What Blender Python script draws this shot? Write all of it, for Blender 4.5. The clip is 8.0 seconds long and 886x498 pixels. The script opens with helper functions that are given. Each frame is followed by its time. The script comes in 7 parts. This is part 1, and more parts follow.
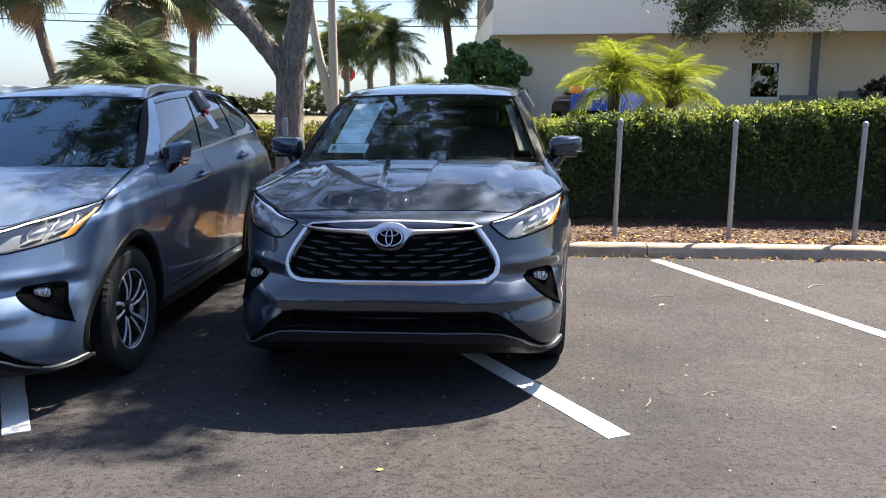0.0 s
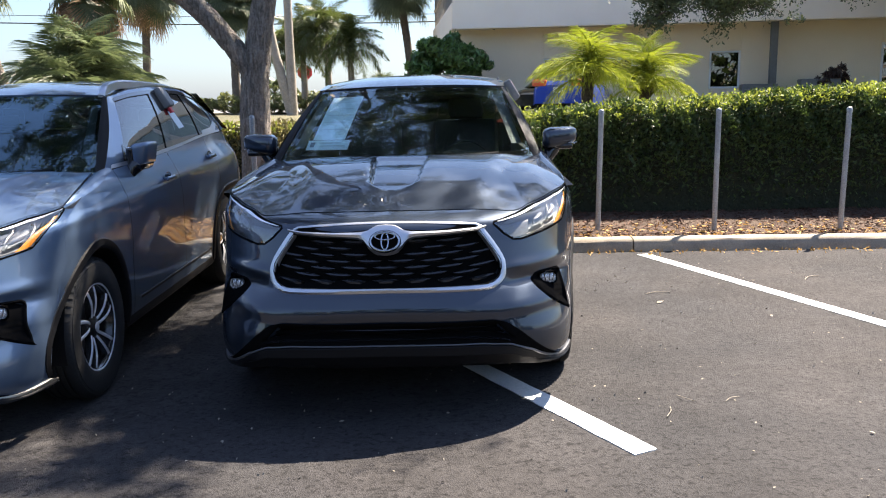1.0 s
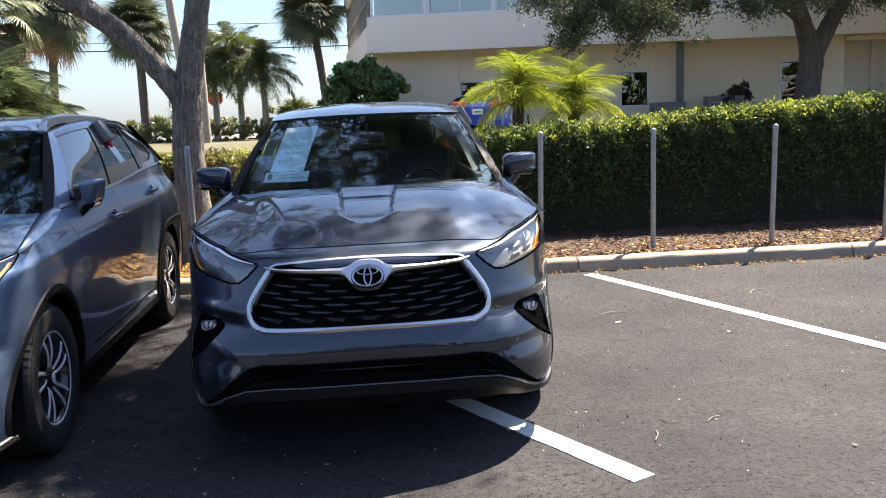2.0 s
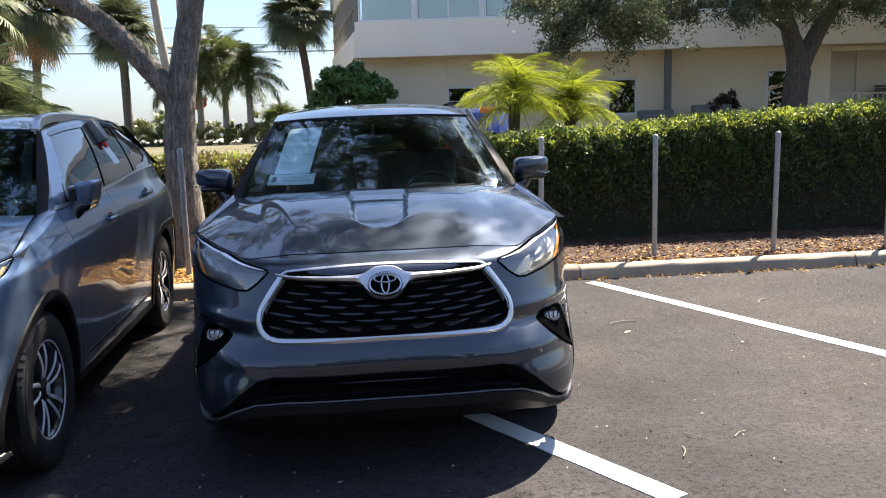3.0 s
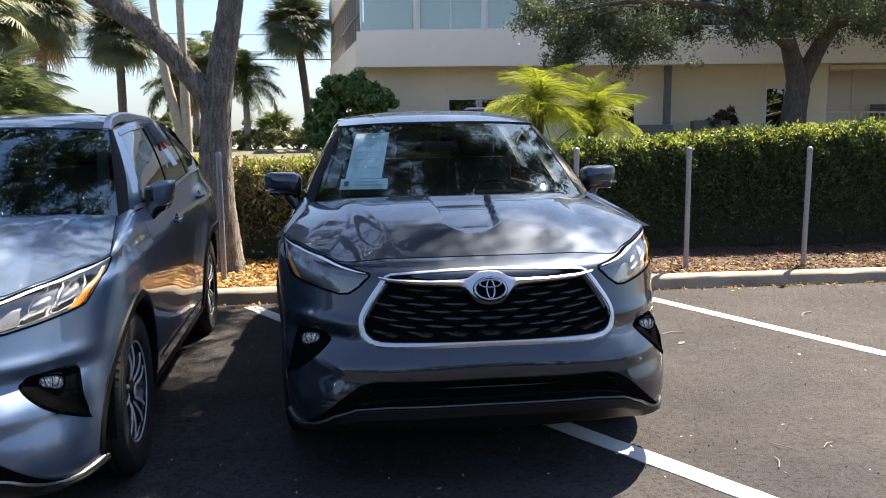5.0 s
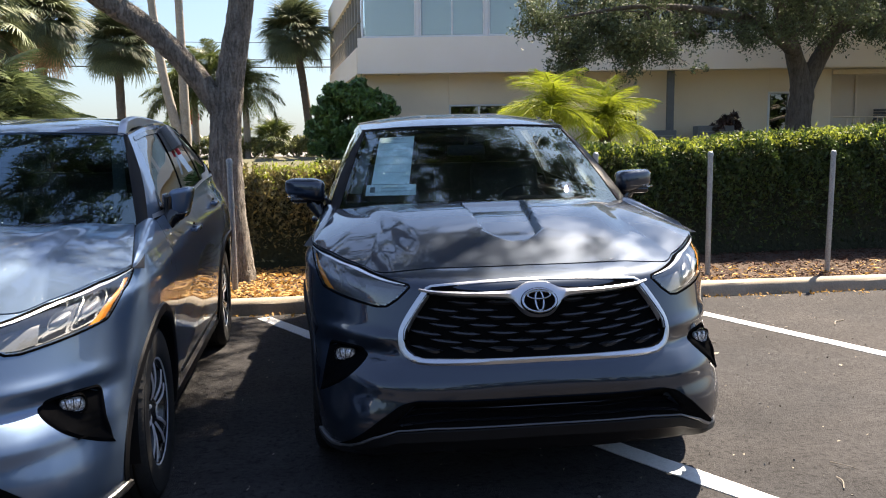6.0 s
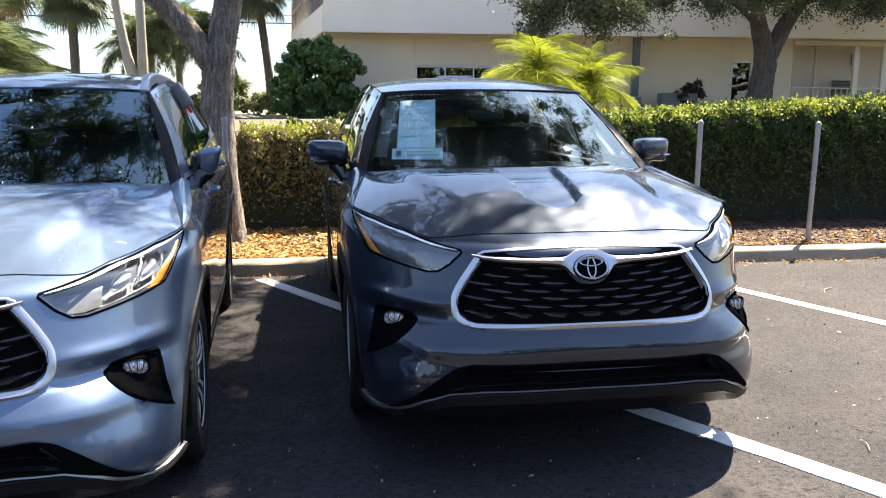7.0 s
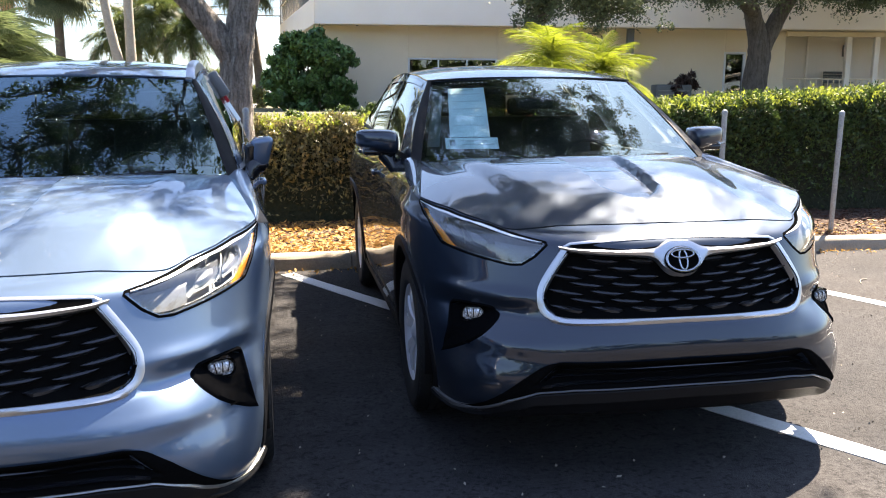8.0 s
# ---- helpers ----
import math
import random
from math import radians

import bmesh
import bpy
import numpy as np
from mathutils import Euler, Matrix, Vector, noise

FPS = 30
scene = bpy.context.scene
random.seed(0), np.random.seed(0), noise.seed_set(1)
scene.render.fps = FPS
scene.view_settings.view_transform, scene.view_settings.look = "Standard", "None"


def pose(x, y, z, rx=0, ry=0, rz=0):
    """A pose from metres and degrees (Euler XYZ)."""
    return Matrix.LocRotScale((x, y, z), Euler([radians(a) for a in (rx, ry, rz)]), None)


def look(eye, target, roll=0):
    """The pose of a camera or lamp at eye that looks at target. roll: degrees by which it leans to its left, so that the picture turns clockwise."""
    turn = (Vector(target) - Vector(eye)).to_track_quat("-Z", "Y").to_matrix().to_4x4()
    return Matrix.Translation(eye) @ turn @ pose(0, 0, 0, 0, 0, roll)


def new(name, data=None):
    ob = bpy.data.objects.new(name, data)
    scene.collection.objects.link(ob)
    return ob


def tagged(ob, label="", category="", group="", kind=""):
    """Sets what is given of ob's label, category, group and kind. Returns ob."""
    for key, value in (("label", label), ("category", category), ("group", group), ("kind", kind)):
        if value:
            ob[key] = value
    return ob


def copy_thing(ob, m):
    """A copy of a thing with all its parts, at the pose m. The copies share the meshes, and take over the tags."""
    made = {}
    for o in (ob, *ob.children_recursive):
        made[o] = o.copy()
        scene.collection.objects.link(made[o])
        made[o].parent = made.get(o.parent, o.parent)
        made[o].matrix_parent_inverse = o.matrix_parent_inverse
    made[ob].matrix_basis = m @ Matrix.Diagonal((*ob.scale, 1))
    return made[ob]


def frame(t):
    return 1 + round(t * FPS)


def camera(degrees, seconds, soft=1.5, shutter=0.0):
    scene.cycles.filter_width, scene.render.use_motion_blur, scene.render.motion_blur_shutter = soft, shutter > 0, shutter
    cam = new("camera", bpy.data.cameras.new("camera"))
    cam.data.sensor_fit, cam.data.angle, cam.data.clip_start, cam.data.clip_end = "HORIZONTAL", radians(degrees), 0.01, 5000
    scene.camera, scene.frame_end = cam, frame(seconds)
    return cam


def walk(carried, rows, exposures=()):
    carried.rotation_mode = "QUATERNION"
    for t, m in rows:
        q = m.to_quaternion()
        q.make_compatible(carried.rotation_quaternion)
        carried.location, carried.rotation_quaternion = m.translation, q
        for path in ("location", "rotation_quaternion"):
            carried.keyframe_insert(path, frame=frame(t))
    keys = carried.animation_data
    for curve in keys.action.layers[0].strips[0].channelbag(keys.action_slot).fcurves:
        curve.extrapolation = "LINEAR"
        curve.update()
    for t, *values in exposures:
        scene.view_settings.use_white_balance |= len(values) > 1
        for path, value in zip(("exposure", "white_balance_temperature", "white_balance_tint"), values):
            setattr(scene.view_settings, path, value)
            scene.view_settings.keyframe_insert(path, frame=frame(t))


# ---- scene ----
# camera: a phone held at 1.5 m, carried to the left past two parked cars
cam = camera(54.4, 8.0, 1.1)
PATH = [
    (0, (0.016, 0.034, 1.528), (0.002, 2.007, 1.203), 0.6),
    (0.5, (-0.081, 0.291, 1.516), (-0.058, 2.264, 1.189), -0.2),
    (1, (-0.178, 0.425, 1.494), (-0.1, 2.395, 1.162), -0.6),
    (1.5, (-0.323, 0.454, 1.53), (-0.118, 2.423, 1.24), -1.0),
    (1.7, (-0.403, 0.482, 1.537), (-0.161, 2.446, 1.251), -1.5),
    (2.8, (-0.597, 0.725, 1.52), (-0.281, 2.679, 1.232), -1.5),
    (3, (-0.631, 0.759, 1.513), (-0.313, 2.715, 1.24), -1.3),
    (3.5, (-0.744, 0.802, 1.507), (-0.409, 2.757, 1.248), -0.3),
    (4, (-0.934, 0.789, 1.525), (-0.586, 2.742, 1.274), -0.0),
    (4.5, (-1.079, 0.749, 1.496), (-0.731, 2.702, 1.243), -0.2),
    (4.7, (-1.104, 0.777, 1.49), (-0.751, 2.729, 1.237), -0.1),
    (5.8, (-1.263, 1.103, 1.494), (-0.905, 3.058, 1.27), -0.6),
    (6, (-1.291, 1.129, 1.471), (-0.93, 3.083, 1.24), -0.5),
    (6.5, (-1.476, 1.173, 1.47), (-1.093, 3.119, 1.212), 0.7),
    (7, (-1.694, 1.2, 1.487), (-1.229, 3.119, 1.169), 0.8),
    (7.5, (-1.814, 1.271, 1.462), (-1.305, 3.177, 1.133), 0.7),
    (8, (-2.042, 1.446, 1.454), (-1.541, 3.354, 1.121), 0.6),
]
walk(cam, [(t, look(eye, target, roll)) for t, eye, target, roll in PATH],
     exposures=[(0, 1.94, 6720, 13), (3, 1.83, 6850, 13), (4.5, 1.83, 6980, 13), (6, 1.7, 7120, 13), (6.5, 1.86, 7120, 13), (7, 2.24, 7130, 13), (7.5, 2.41, 7150, 13), (8, 2.43, 7150, 13)])

# ---- light: hazy sun behind the cars, high and to the right
SUN = Vector((0.51, 0.5, 1.0)).normalized()
sun_ob = new("sun", bpy.data.lights.new("sun", "SUN"))
sun_ob.data.energy, sun_ob.data.angle, sun_ob.data.color = 6.0, radians(0.6), (1.0, 0.915, 0.79)
sun_ob.matrix_world = look(SUN * 60, (0, 0, 0))
world = bpy.data.worlds.new("sky")
scene.world = world
world.use_nodes = True
wn = world.node_tree
sky = wn.nodes.new("ShaderNodeTexSky")
sky.sky_type, sky.sun_disc = "NISHITA", False
sky.sun_elevation, sky.sun_rotation = math.asin(SUN.z), math.atan2(SUN.x, SUN.y)
sky.air_density, sky.dust_density, sky.ozone_density = 1.3, 1.2, 1.3
haze = wn.nodes.new("ShaderNodeVectorMath")
haze.operation, haze.inputs[1].default_value = "MULTIPLY", (0.74, 0.925, 1.13)
wn.links.new(sky.outputs[0], haze.inputs[0])
veil = wn.nodes.new("ShaderNodeVectorMath")
veil.operation, veil.inputs[1].default_value = "ADD", (1.0, 1.2, 2.1)
wn.links.new(haze.outputs[0], veil.inputs[0])
wn.links.new(veil.outputs[0], wn.nodes["Background"].inputs[0])
wn.nodes["Background"].inputs[1].default_value = 0.0435


# ---- materials
def shader(name, color, color2=None, scale=8.0, fine=60.0, rough=0.6, rough2=None, metal=0.0, bump=0.0, bump_scale=None, coat=0.0,
           space="Object", spec=0.5, stain=0.35, translucent=0.0, island=0.0, each=0.0, voronoi=0.0, hard=0.16, stretch=1.0):
    """A procedural surface: two scales of noise between two colours, fine relief, optional clear coat, leaf light and variation per piece."""
    m = bpy.data.materials.new(name)
    m.use_nodes = True
    t = m.node_tree
    b = t.nodes["Principled BSDF"]
    out = t.nodes["Material Output"]

    def node(kind, **inputs):
        n = t.nodes.new(kind)
        for key, value in inputs.items():
            n.inputs[key].default_value = value
        return n

    b.inputs["Roughness"].default_value, b.inputs["Metallic"].default_value = rough, metal
    b.inputs["Coat Weight"].default_value, b.inputs["Coat Roughness"].default_value = coat, 0.03
    b.inputs["Specular IOR Level"].default_value = spec
    if space == "World":
        src = t.nodes.new("ShaderNodeNewGeometry").outputs["Position"]
    else:
        src = t.nodes.new("ShaderNodeTexCoord").outputs["Object"]
    if stretch != 1.0:
        mul = t.nodes.new("ShaderNodeVectorMath")
        mul.operation, mul.inputs[1].default_value = "MULTIPLY", (1, 1, stretch)
        t.links.new(src, mul.inputs[0])
        src = mul.outputs[0]
    c1, c2 = (*color, 1), (*(color2 or color), 1)
    big, small = node("ShaderNodeTexNoise", Scale=scale, Detail=5.0, Roughness=0.6), node("ShaderNodeTexNoise", Scale=fine, Detail=3.0)
    t.links.new(src, big.inputs["Vector"]), t.links.new(src, small.inputs["Vector"])
    add = node("ShaderNodeMath")
    add.operation = "MULTIPLY_ADD"
    t.links.new(small.outputs["Fac"], add.inputs[0])
    add.inputs[1].default_value = 1 - stain
    half = node("ShaderNodeMath")
    half.operation = "MULTIPLY"
    half.inputs[1].default_value = stain
    t.links.new(big.outputs["Fac"], half.inputs[0]), t.links.new(half.outputs[0], add.inputs[2])
    ramp = node("ShaderNodeValToRGB")
    ramp.color_ramp.elements[0].position, ramp.color_ramp.elements[1].position = 0.5 - hard, 0.5 + hard
    ramp.color_ramp.elements[0].color, ramp.color_ramp.elements[1].color = c1, c2
    t.links.new(add.outputs[0], ramp.inputs[0])
    col = ramp.outputs[0]
    if island or each:
        rnd = t.nodes.new("ShaderNodeNewGeometry").outputs["Random Per Island"] if island else t.nodes.new("ShaderNodeObjectInfo").outputs["Random"]
        hsv = node("ShaderNodeHueSaturation")
        r = node("ShaderNodeMapRange")
        r.inputs["To Min"].default_value, r.inputs["To Max"].default_value = 1 - (island or each), 1 + (island or each)
        t.links.new(rnd, r.inputs["Value"]), t.links.new(r.outputs[0], hsv.inputs["Value"])
        t.links.new(col, hsv.inputs["Color"])
        col = hsv.outputs[0]
    t.links.new(col, b.inputs["Base Color"])
    if rough2 is not None:
        rr = node("ShaderNodeMapRange")
        rr.inputs["To Min"].default_value, rr.inputs["To Max"].default_value = rough, rough2
        t.links.new(big.outputs["Fac"], rr.inputs["Value"]), t.links.new(rr.outputs[0], b.inputs["Roughness"])
    if bump:
        bp = node("ShaderNodeBump", Strength=1.0, Distance=bump)
        if voronoi:
            v = node("ShaderNodeTexVoronoi", Scale=voronoi)
            t.links.new(src, v.inputs["Vector"]), t.links.new(v.outputs["Distance"], bp.inputs["Height"])
        else:
            nb = node("ShaderNodeTexNoise", Scale=bump_scale or fine, Detail=4.0)
            t.links.new(src, nb.inputs["Vector"]), t.links.new(nb.outputs["Fac"], bp.inputs["Height"])
        t.links.new(bp.outputs[0], b.inputs["Normal"])
    if translucent:
        tr = node("ShaderNodeBsdfTranslucent")
        t.links.new(col, tr.inputs["Color"])
        mix = node("ShaderNodeMixShader", Fac=translucent)
        t.links.new(b.outputs[0], mix.inputs[1]), t.links.new(tr.outputs[0], mix.inputs[2]), t.links.new(mix.outputs[0], out.inputs[0])
    return m


def glass(name, tint, mirror=0.04, rough=0.0, gain=1.9, sheen=(1, 1, 1)):
    """A thin pane: it lets tinted light through and mirrors more at a glancing angle."""
    m = bpy.data.materials.new(name)
    m.use_nodes = True
    t = m.node_tree
    t.nodes.remove(t.nodes["Principled BSDF"])
    clear, gloss = t.nodes.new("ShaderNodeBsdfTransparent"), t.nodes.new("ShaderNodeBsdfGlossy")
    clear.inputs[0].default_value = (*tint, 1)
    gloss.inputs["Roughness"].default_value = rough
    fr, mx, mix = t.nodes.new("ShaderNodeFresnel"), t.nodes.new("ShaderNodeMath"), t.nodes.new("ShaderNodeMixShader")
    fr.inputs[0].default_value = 1.5
    mx.operation, mx.inputs[1].default_value, mx.use_clamp = "MULTIPLY_ADD", gain, True
    gloss.inputs[0].default_value = (*sheen, 1)
    mx.inputs[2].default_value = mirror
    t.links.new(fr.outputs[0], mx.inputs[0]), t.links.new(mx.outputs[0], mix.inputs[0])
    t.links.new(clear.outputs[0], mix.inputs[1]), t.links.new(gloss.outputs[0], mix.inputs[2])
    t.links.new(mix.outputs[0], t.nodes["Material Output"].inputs[0])
    return m


def paint(name, color, metal=0.4, coat_ior=1.66, rough=0.34):
    """Metallic paint under a glossy clear coat."""
    m = shader(name, [c * 0.94 for c in color], [c * 1.06 for c in color], scale=900, fine=2200, rough=rough, metal=metal, coat=1.0, stain=0.3, spec=0.08)
    b = m.node_tree.nodes["Principled BSDF"]
    b.inputs["Coat Roughness"].default_value, b.inputs["Coat IOR"].default_value = 0.006, coat_ior
    return m


def asphalt_shader():
    """Worn asphalt: grey-brown binder, stones of many tones, dark pits and pale dusty drifts."""
    m = bpy.data.materials.new("asphalt")
    m.use_nodes = True
    t = m.node_tree
    b = t.nodes["Principled BSDF"]
    src = t.nodes.new("ShaderNodeNewGeometry").outputs["Position"]

    def noise_node(scale, detail, rough=0.6):
        n = t.nodes.new("ShaderNodeTexNoise")
        n.inputs["Scale"].default_value, n.inputs["Detail"].default_value, n.inputs["Roughness"].default_value = scale, detail, rough
        t.links.new(src, n.inputs["Vector"])
        return n.outputs["Fac"]

    def span(value, lo, hi, out_lo, out_hi):
        r = t.nodes.new("ShaderNodeMapRange")
        for key, v in (("From Min", lo), ("From Max", hi), ("To Min", out_lo), ("To Max", out_hi)):
            r.inputs[key].default_value = v
        t.links.new(value, r.inputs["Value"])
        return r.outputs[0]

    def times(p, q):
        n = t.nodes.new("ShaderNodeMath")
        n.operation = "MULTIPLY"
        t.links.new(p, n.inputs[0]), t.links.new(q, n.inputs[1])
        return n.outputs[0]
    stones = t.nodes.new("ShaderNodeTexVoronoi")
    stones.inputs["Scale"].default_value = 170.0
    t.links.new(src, stones.inputs["Vector"])
    grey = t.nodes.new("ShaderNodeSeparateColor")
    t.links.new(stones.outputs["Color"], grey.inputs[0])
    tone = span(grey.outputs[0], 0.0, 1.0, 0.76, 1.24)
    tone = times(tone, span(noise_node(420.0, 2.0), 0.3, 0.7, 0.86, 1.14))
    tone = times(tone, span(noise_node(34.0, 4.0, 0.75), 0.36, 0.49, 0.28, 1.06))
    tone = times(tone, span(noise_node(9.0, 5.0, 0.7), 0.3, 0.7, 0.78, 1.22))
    tone = times(tone, span(noise_node(0.7, 6.0, 0.62), 0.36, 0.66, 0.78, 1.3))
    mix = t.nodes.new("ShaderNodeMix")
    mix.data_type = "RGBA"
    mix.inputs[6].default_value, mix.inputs[7].default_value = (0.0335, 0.0322, 0.0332, 1), (0.041, 0.0373, 0.0362, 1)
    t.links.new(span(noise_node(0.45, 3.0), 0.4, 0.62, 0.0, 1.0), mix.inputs[0])
    scale = t.nodes.new("ShaderNodeVectorMath")
    scale.operation = "SCALE"
    t.links.new(mix.outputs[2], scale.inputs[0]), t.links.new(tone, scale.inputs["Scale"])
    t.links.new(scale.outputs[0], b.inputs["Base Color"])
    b.inputs["Roughness"].default_value, b.inputs["Specular IOR Level"].default_value = 0.92, 0.25
    bump = t.nodes.new("ShaderNodeBump")
    bump.inputs["Distance"].default_value = 0.004
    t.links.new(times(stones.outputs["Distance"], span(noise_node(34.0, 4.0, 0.75), 0.33, 0.5, 0.2, 1.0)), bump.inputs["Height"])
    t.links.new(bump.outputs[0], b.inputs["Normal"])
    return m


asphalt = asphalt_shader()
line_white = shader("line_white", (0.62, 0.62, 0.6), (0.82, 0.82, 0.8), scale=5, fine=90, rough=0.7, bump=0.002, space="World")
concrete = shader("concrete", (0.2, 0.168, 0.125), (0.37, 0.315, 0.24), scale=3, fine=70, rough=0.9, bump=0.003, space="World", stain=0.6, each=0.08)
soil = shader("soil", (0.035, 0.022, 0.014), (0.11, 0.07, 0.045), scale=4, fine=60, rough=0.95, bump=0.02, space="World")
grass_ground = shader("grass_ground", (0.06, 0.065, 0.026), (0.14, 0.118, 0.066), scale=0.5, fine=14, rough=0.95, bump=0.03, bump_scale=30, space="World", stain=0.55)
road_far = shader("road_far", (0.15, 0.145, 0.135), (0.22, 0.21, 0.2), scale=0.5, fine=20, rough=0.9, space="World")
water_mat = shader("water_mat", (0.06, 0.1, 0.13), (0.09, 0.13, 0.16), scale=0.1, fine=2, rough=0.15, bump=0.05, bump_scale=1.5, space="World")
mulch_mat = shader("mulch_mat", (0.036, 0.016, 0.01), (0.125, 0.056, 0.032), scale=20, fine=90, rough=0.9, island=0.5)
litter_mat = shader("litter_mat", (0.36, 0.19, 0.05), (0.62, 0.38, 0.12), scale=20, fine=90, rough=0.75, island=0.35, translucent=0.25)
stem_mat = shader("stem_mat", (0.05, 0.04, 0.03), (0.13, 0.105, 0.08), scale=20, fine=120, rough=0.9)
twig_mat = shader("twig_mat", (0.2, 0.17, 0.13), (0.36, 0.32, 0.26), scale=20, fine=120, rough=0.85)
def bark_shader(name, dark, pale, plates):
    """Furrowed bark: long plates between dark cracks, with grain and pale lichen."""
    m = shader(name, dark, pale, scale=7, fine=40, rough=0.93, stain=0.5, hard=0.2)
    t = m.node_tree
    b = t.nodes["Principled BSDF"]
    src = t.nodes.new("ShaderNodeTexCoord").outputs["Object"]
    wob, mix = t.nodes.new("ShaderNodeTexNoise"), t.nodes.new("ShaderNodeVectorMath")
    wob.inputs["Scale"].default_value = 9.0
    t.links.new(src, wob.inputs["Vector"])
    mix.operation, mix.inputs[1].default_value = "MULTIPLY_ADD", (0.05, 0.05, 0.05)
    t.links.new(wob.outputs["Color"], mix.inputs[0]), t.links.new(src, mix.inputs[2])
    mul = t.nodes.new("ShaderNodeVectorMath")
    mul.operation, mul.inputs[1].default_value = "MULTIPLY", (1, 1, 0.13)
    t.links.new(mix.outputs[0], mul.inputs[0])
    v, crack = t.nodes.new("ShaderNodeTexNoise"), t.nodes.new("ShaderNodeMapRange")
    v.inputs["Scale"].default_value, v.inputs["Detail"].default_value, v.inputs["Roughness"].default_value = plates, 5.0, 0.62
    t.links.new(mul.outputs[0], v.inputs["Vector"])
    crack.inputs["From Min"].default_value, crack.inputs["From Max"].default_value, crack.inputs["To Min"].default_value = 0.34, 0.56, 0.12
    t.links.new(v.outputs["Fac"], crack.inputs["Value"])
    tone = t.nodes.new("ShaderNodeMix")
    tone.data_type, tone.blend_type, tone.inputs["Factor"].default_value = "RGBA", "MULTIPLY", 0.6
    old = b.inputs["Base Color"].links[0].from_socket
    t.links.new(old, tone.inputs[6]), t.links.new(crack.outputs[0], tone.inputs[7]), t.links.new(tone.outputs[2], b.inputs["Base Color"])
    fine, add, bp = t.nodes.new("ShaderNodeTexNoise"), t.nodes.new("ShaderNodeMath"), t.nodes.new("ShaderNodeBump")
    fine.inputs["Scale"].default_value, fine.inputs["Detail"].default_value = 60.0, 4.0
    t.links.new(mul.outputs[0], fine.inputs["Vector"])
    add.operation, add.inputs[1].default_value = "MULTIPLY_ADD", 0.35
    t.links.new(fine.outputs["Fac"], add.inputs[0]), t.links.new(crack.outputs[0], add.inputs[2])
    bp.inputs["Distance"].default_value = 0.02
    t.links.new(add.outputs[0], bp.inputs["Height"]), t.links.new(bp.outputs[0], b.inputs["Normal"])
    return m


bark = bark_shader("bark", (0.15, 0.128, 0.106), (0.38, 0.335, 0.285), 46.0)
bark_dark = bark_shader("bark_dark", (0.075, 0.06, 0.047), (0.17, 0.145, 0.12), 16.0)
palm_bark_dark = shader("palm_bark_dark", (0.035, 0.024, 0.016), (0.11, 0.08, 0.055), scale=8, fine=40, rough=0.95, bump=0.03, bump_scale=20)
palm_bark = shader("palm_bark", (0.075, 0.06, 0.048), (0.19, 0.155, 0.125), scale=5, fine=30, rough=0.9, bump=0.03, bump_scale=14)
royal_bark = shader("royal_bark", (0.24, 0.21, 0.17), (0.42, 0.38, 0.33), scale=3, fine=22, rough=0.85, bump=0.01)
leaf_hedge = shader("leaf_hedge", (0.03, 0.058, 0.014), (0.08, 0.118, 0.026), scale=1.5, fine=10, rough=0.58, space="World", translucent=0.3, island=0.4)
leaf_new = shader("leaf_new", (0.14, 0.19, 0.022), (0.32, 0.35, 0.055), scale=1.5, fine=10, rough=0.6, space="World", translucent=0.45, island=0.35)
leaf_hedge_dark = shader("leaf_hedge_dark", (0.075, 0.078, 0.03), (0.29, 0.24, 0.1), scale=1.5, fine=9, rough=0.42, space="World", translucent=0.25, island=0.5)
hedge_shade = shader("hedge_shade", (0.012, 0.016, 0.006), (0.03, 0.035, 0.014), scale=6, fine=40, rough=0.95, space="World", bump=0.04, bump_scale=20)
leaf_oak = shader("leaf_oak", (0.028, 0.05, 0.014), (0.07, 0.1, 0.03), scale=2, fine=10, rough=0.4, space="World", translucent=0.25, island=0.4)
leaf_oak_grey = shader("leaf_oak_grey", (0.058, 0.08, 0.036), (0.14, 0.168, 0.085), scale=1, fine=6, rough=0.7, space="World", translucent=0.25, island=0.4)
leaf_shrub = shader("leaf_shrub", (0.055, 0.13, 0.035), (0.15, 0.25, 0.075), scale=1, fine=6, rough=0.33, space="World", translucent=0.2, island=0.35)
leaf_low = shader("leaf_low", (0.09, 0.12, 0.035), (0.26, 0.26, 0.1), scale=1, fine=6, rough=0.5, space="World", translucent=0.25, island=0.45)
leaf_dark_red = shader("leaf_dark_red", (0.03, 0.02, 0.015), (0.08, 0.04, 0.03), scale=2, fine=9, rough=0.4, space="World", island=0.4)
frond_cabbage = shader("frond_cabbage", (0.065, 0.095, 0.042), (0.18, 0.195, 0.1), scale=2, fine=14, rough=0.62, translucent=0.2, each=0.35)
frond_royal = shader("frond_royal", (0.05, 0.085, 0.018), (0.15, 0.17, 0.05), scale=2, fine=14, rough=0.4, translucent=0.28, each=0.3)
frond_date = shader("frond_date", (0.16, 0.215, 0.014), (0.34, 0.37, 0.035), scale=2, fine=14, rough=0.65, translucent=0.45, each=0.22)
frond_areca = shader("frond_areca", (0.07, 0.105, 0.035), (0.2, 0.235, 0.11), scale=2, fine=14, rough=0.36, translucent=0.35, each=0.25)
frond_dead = shader("frond_dead", (0.22, 0.14, 0.085), (0.45, 0.31, 0.2), scale=2, fine=14, rough=0.85, translucent=0.15, each=0.3)
galvanised = shader("galvanised", (0.26, 0.27, 0.27), (0.44, 0.45, 0.45), scale=6, fine=70, rough=0.5, metal=0.55, bump=0.0006)
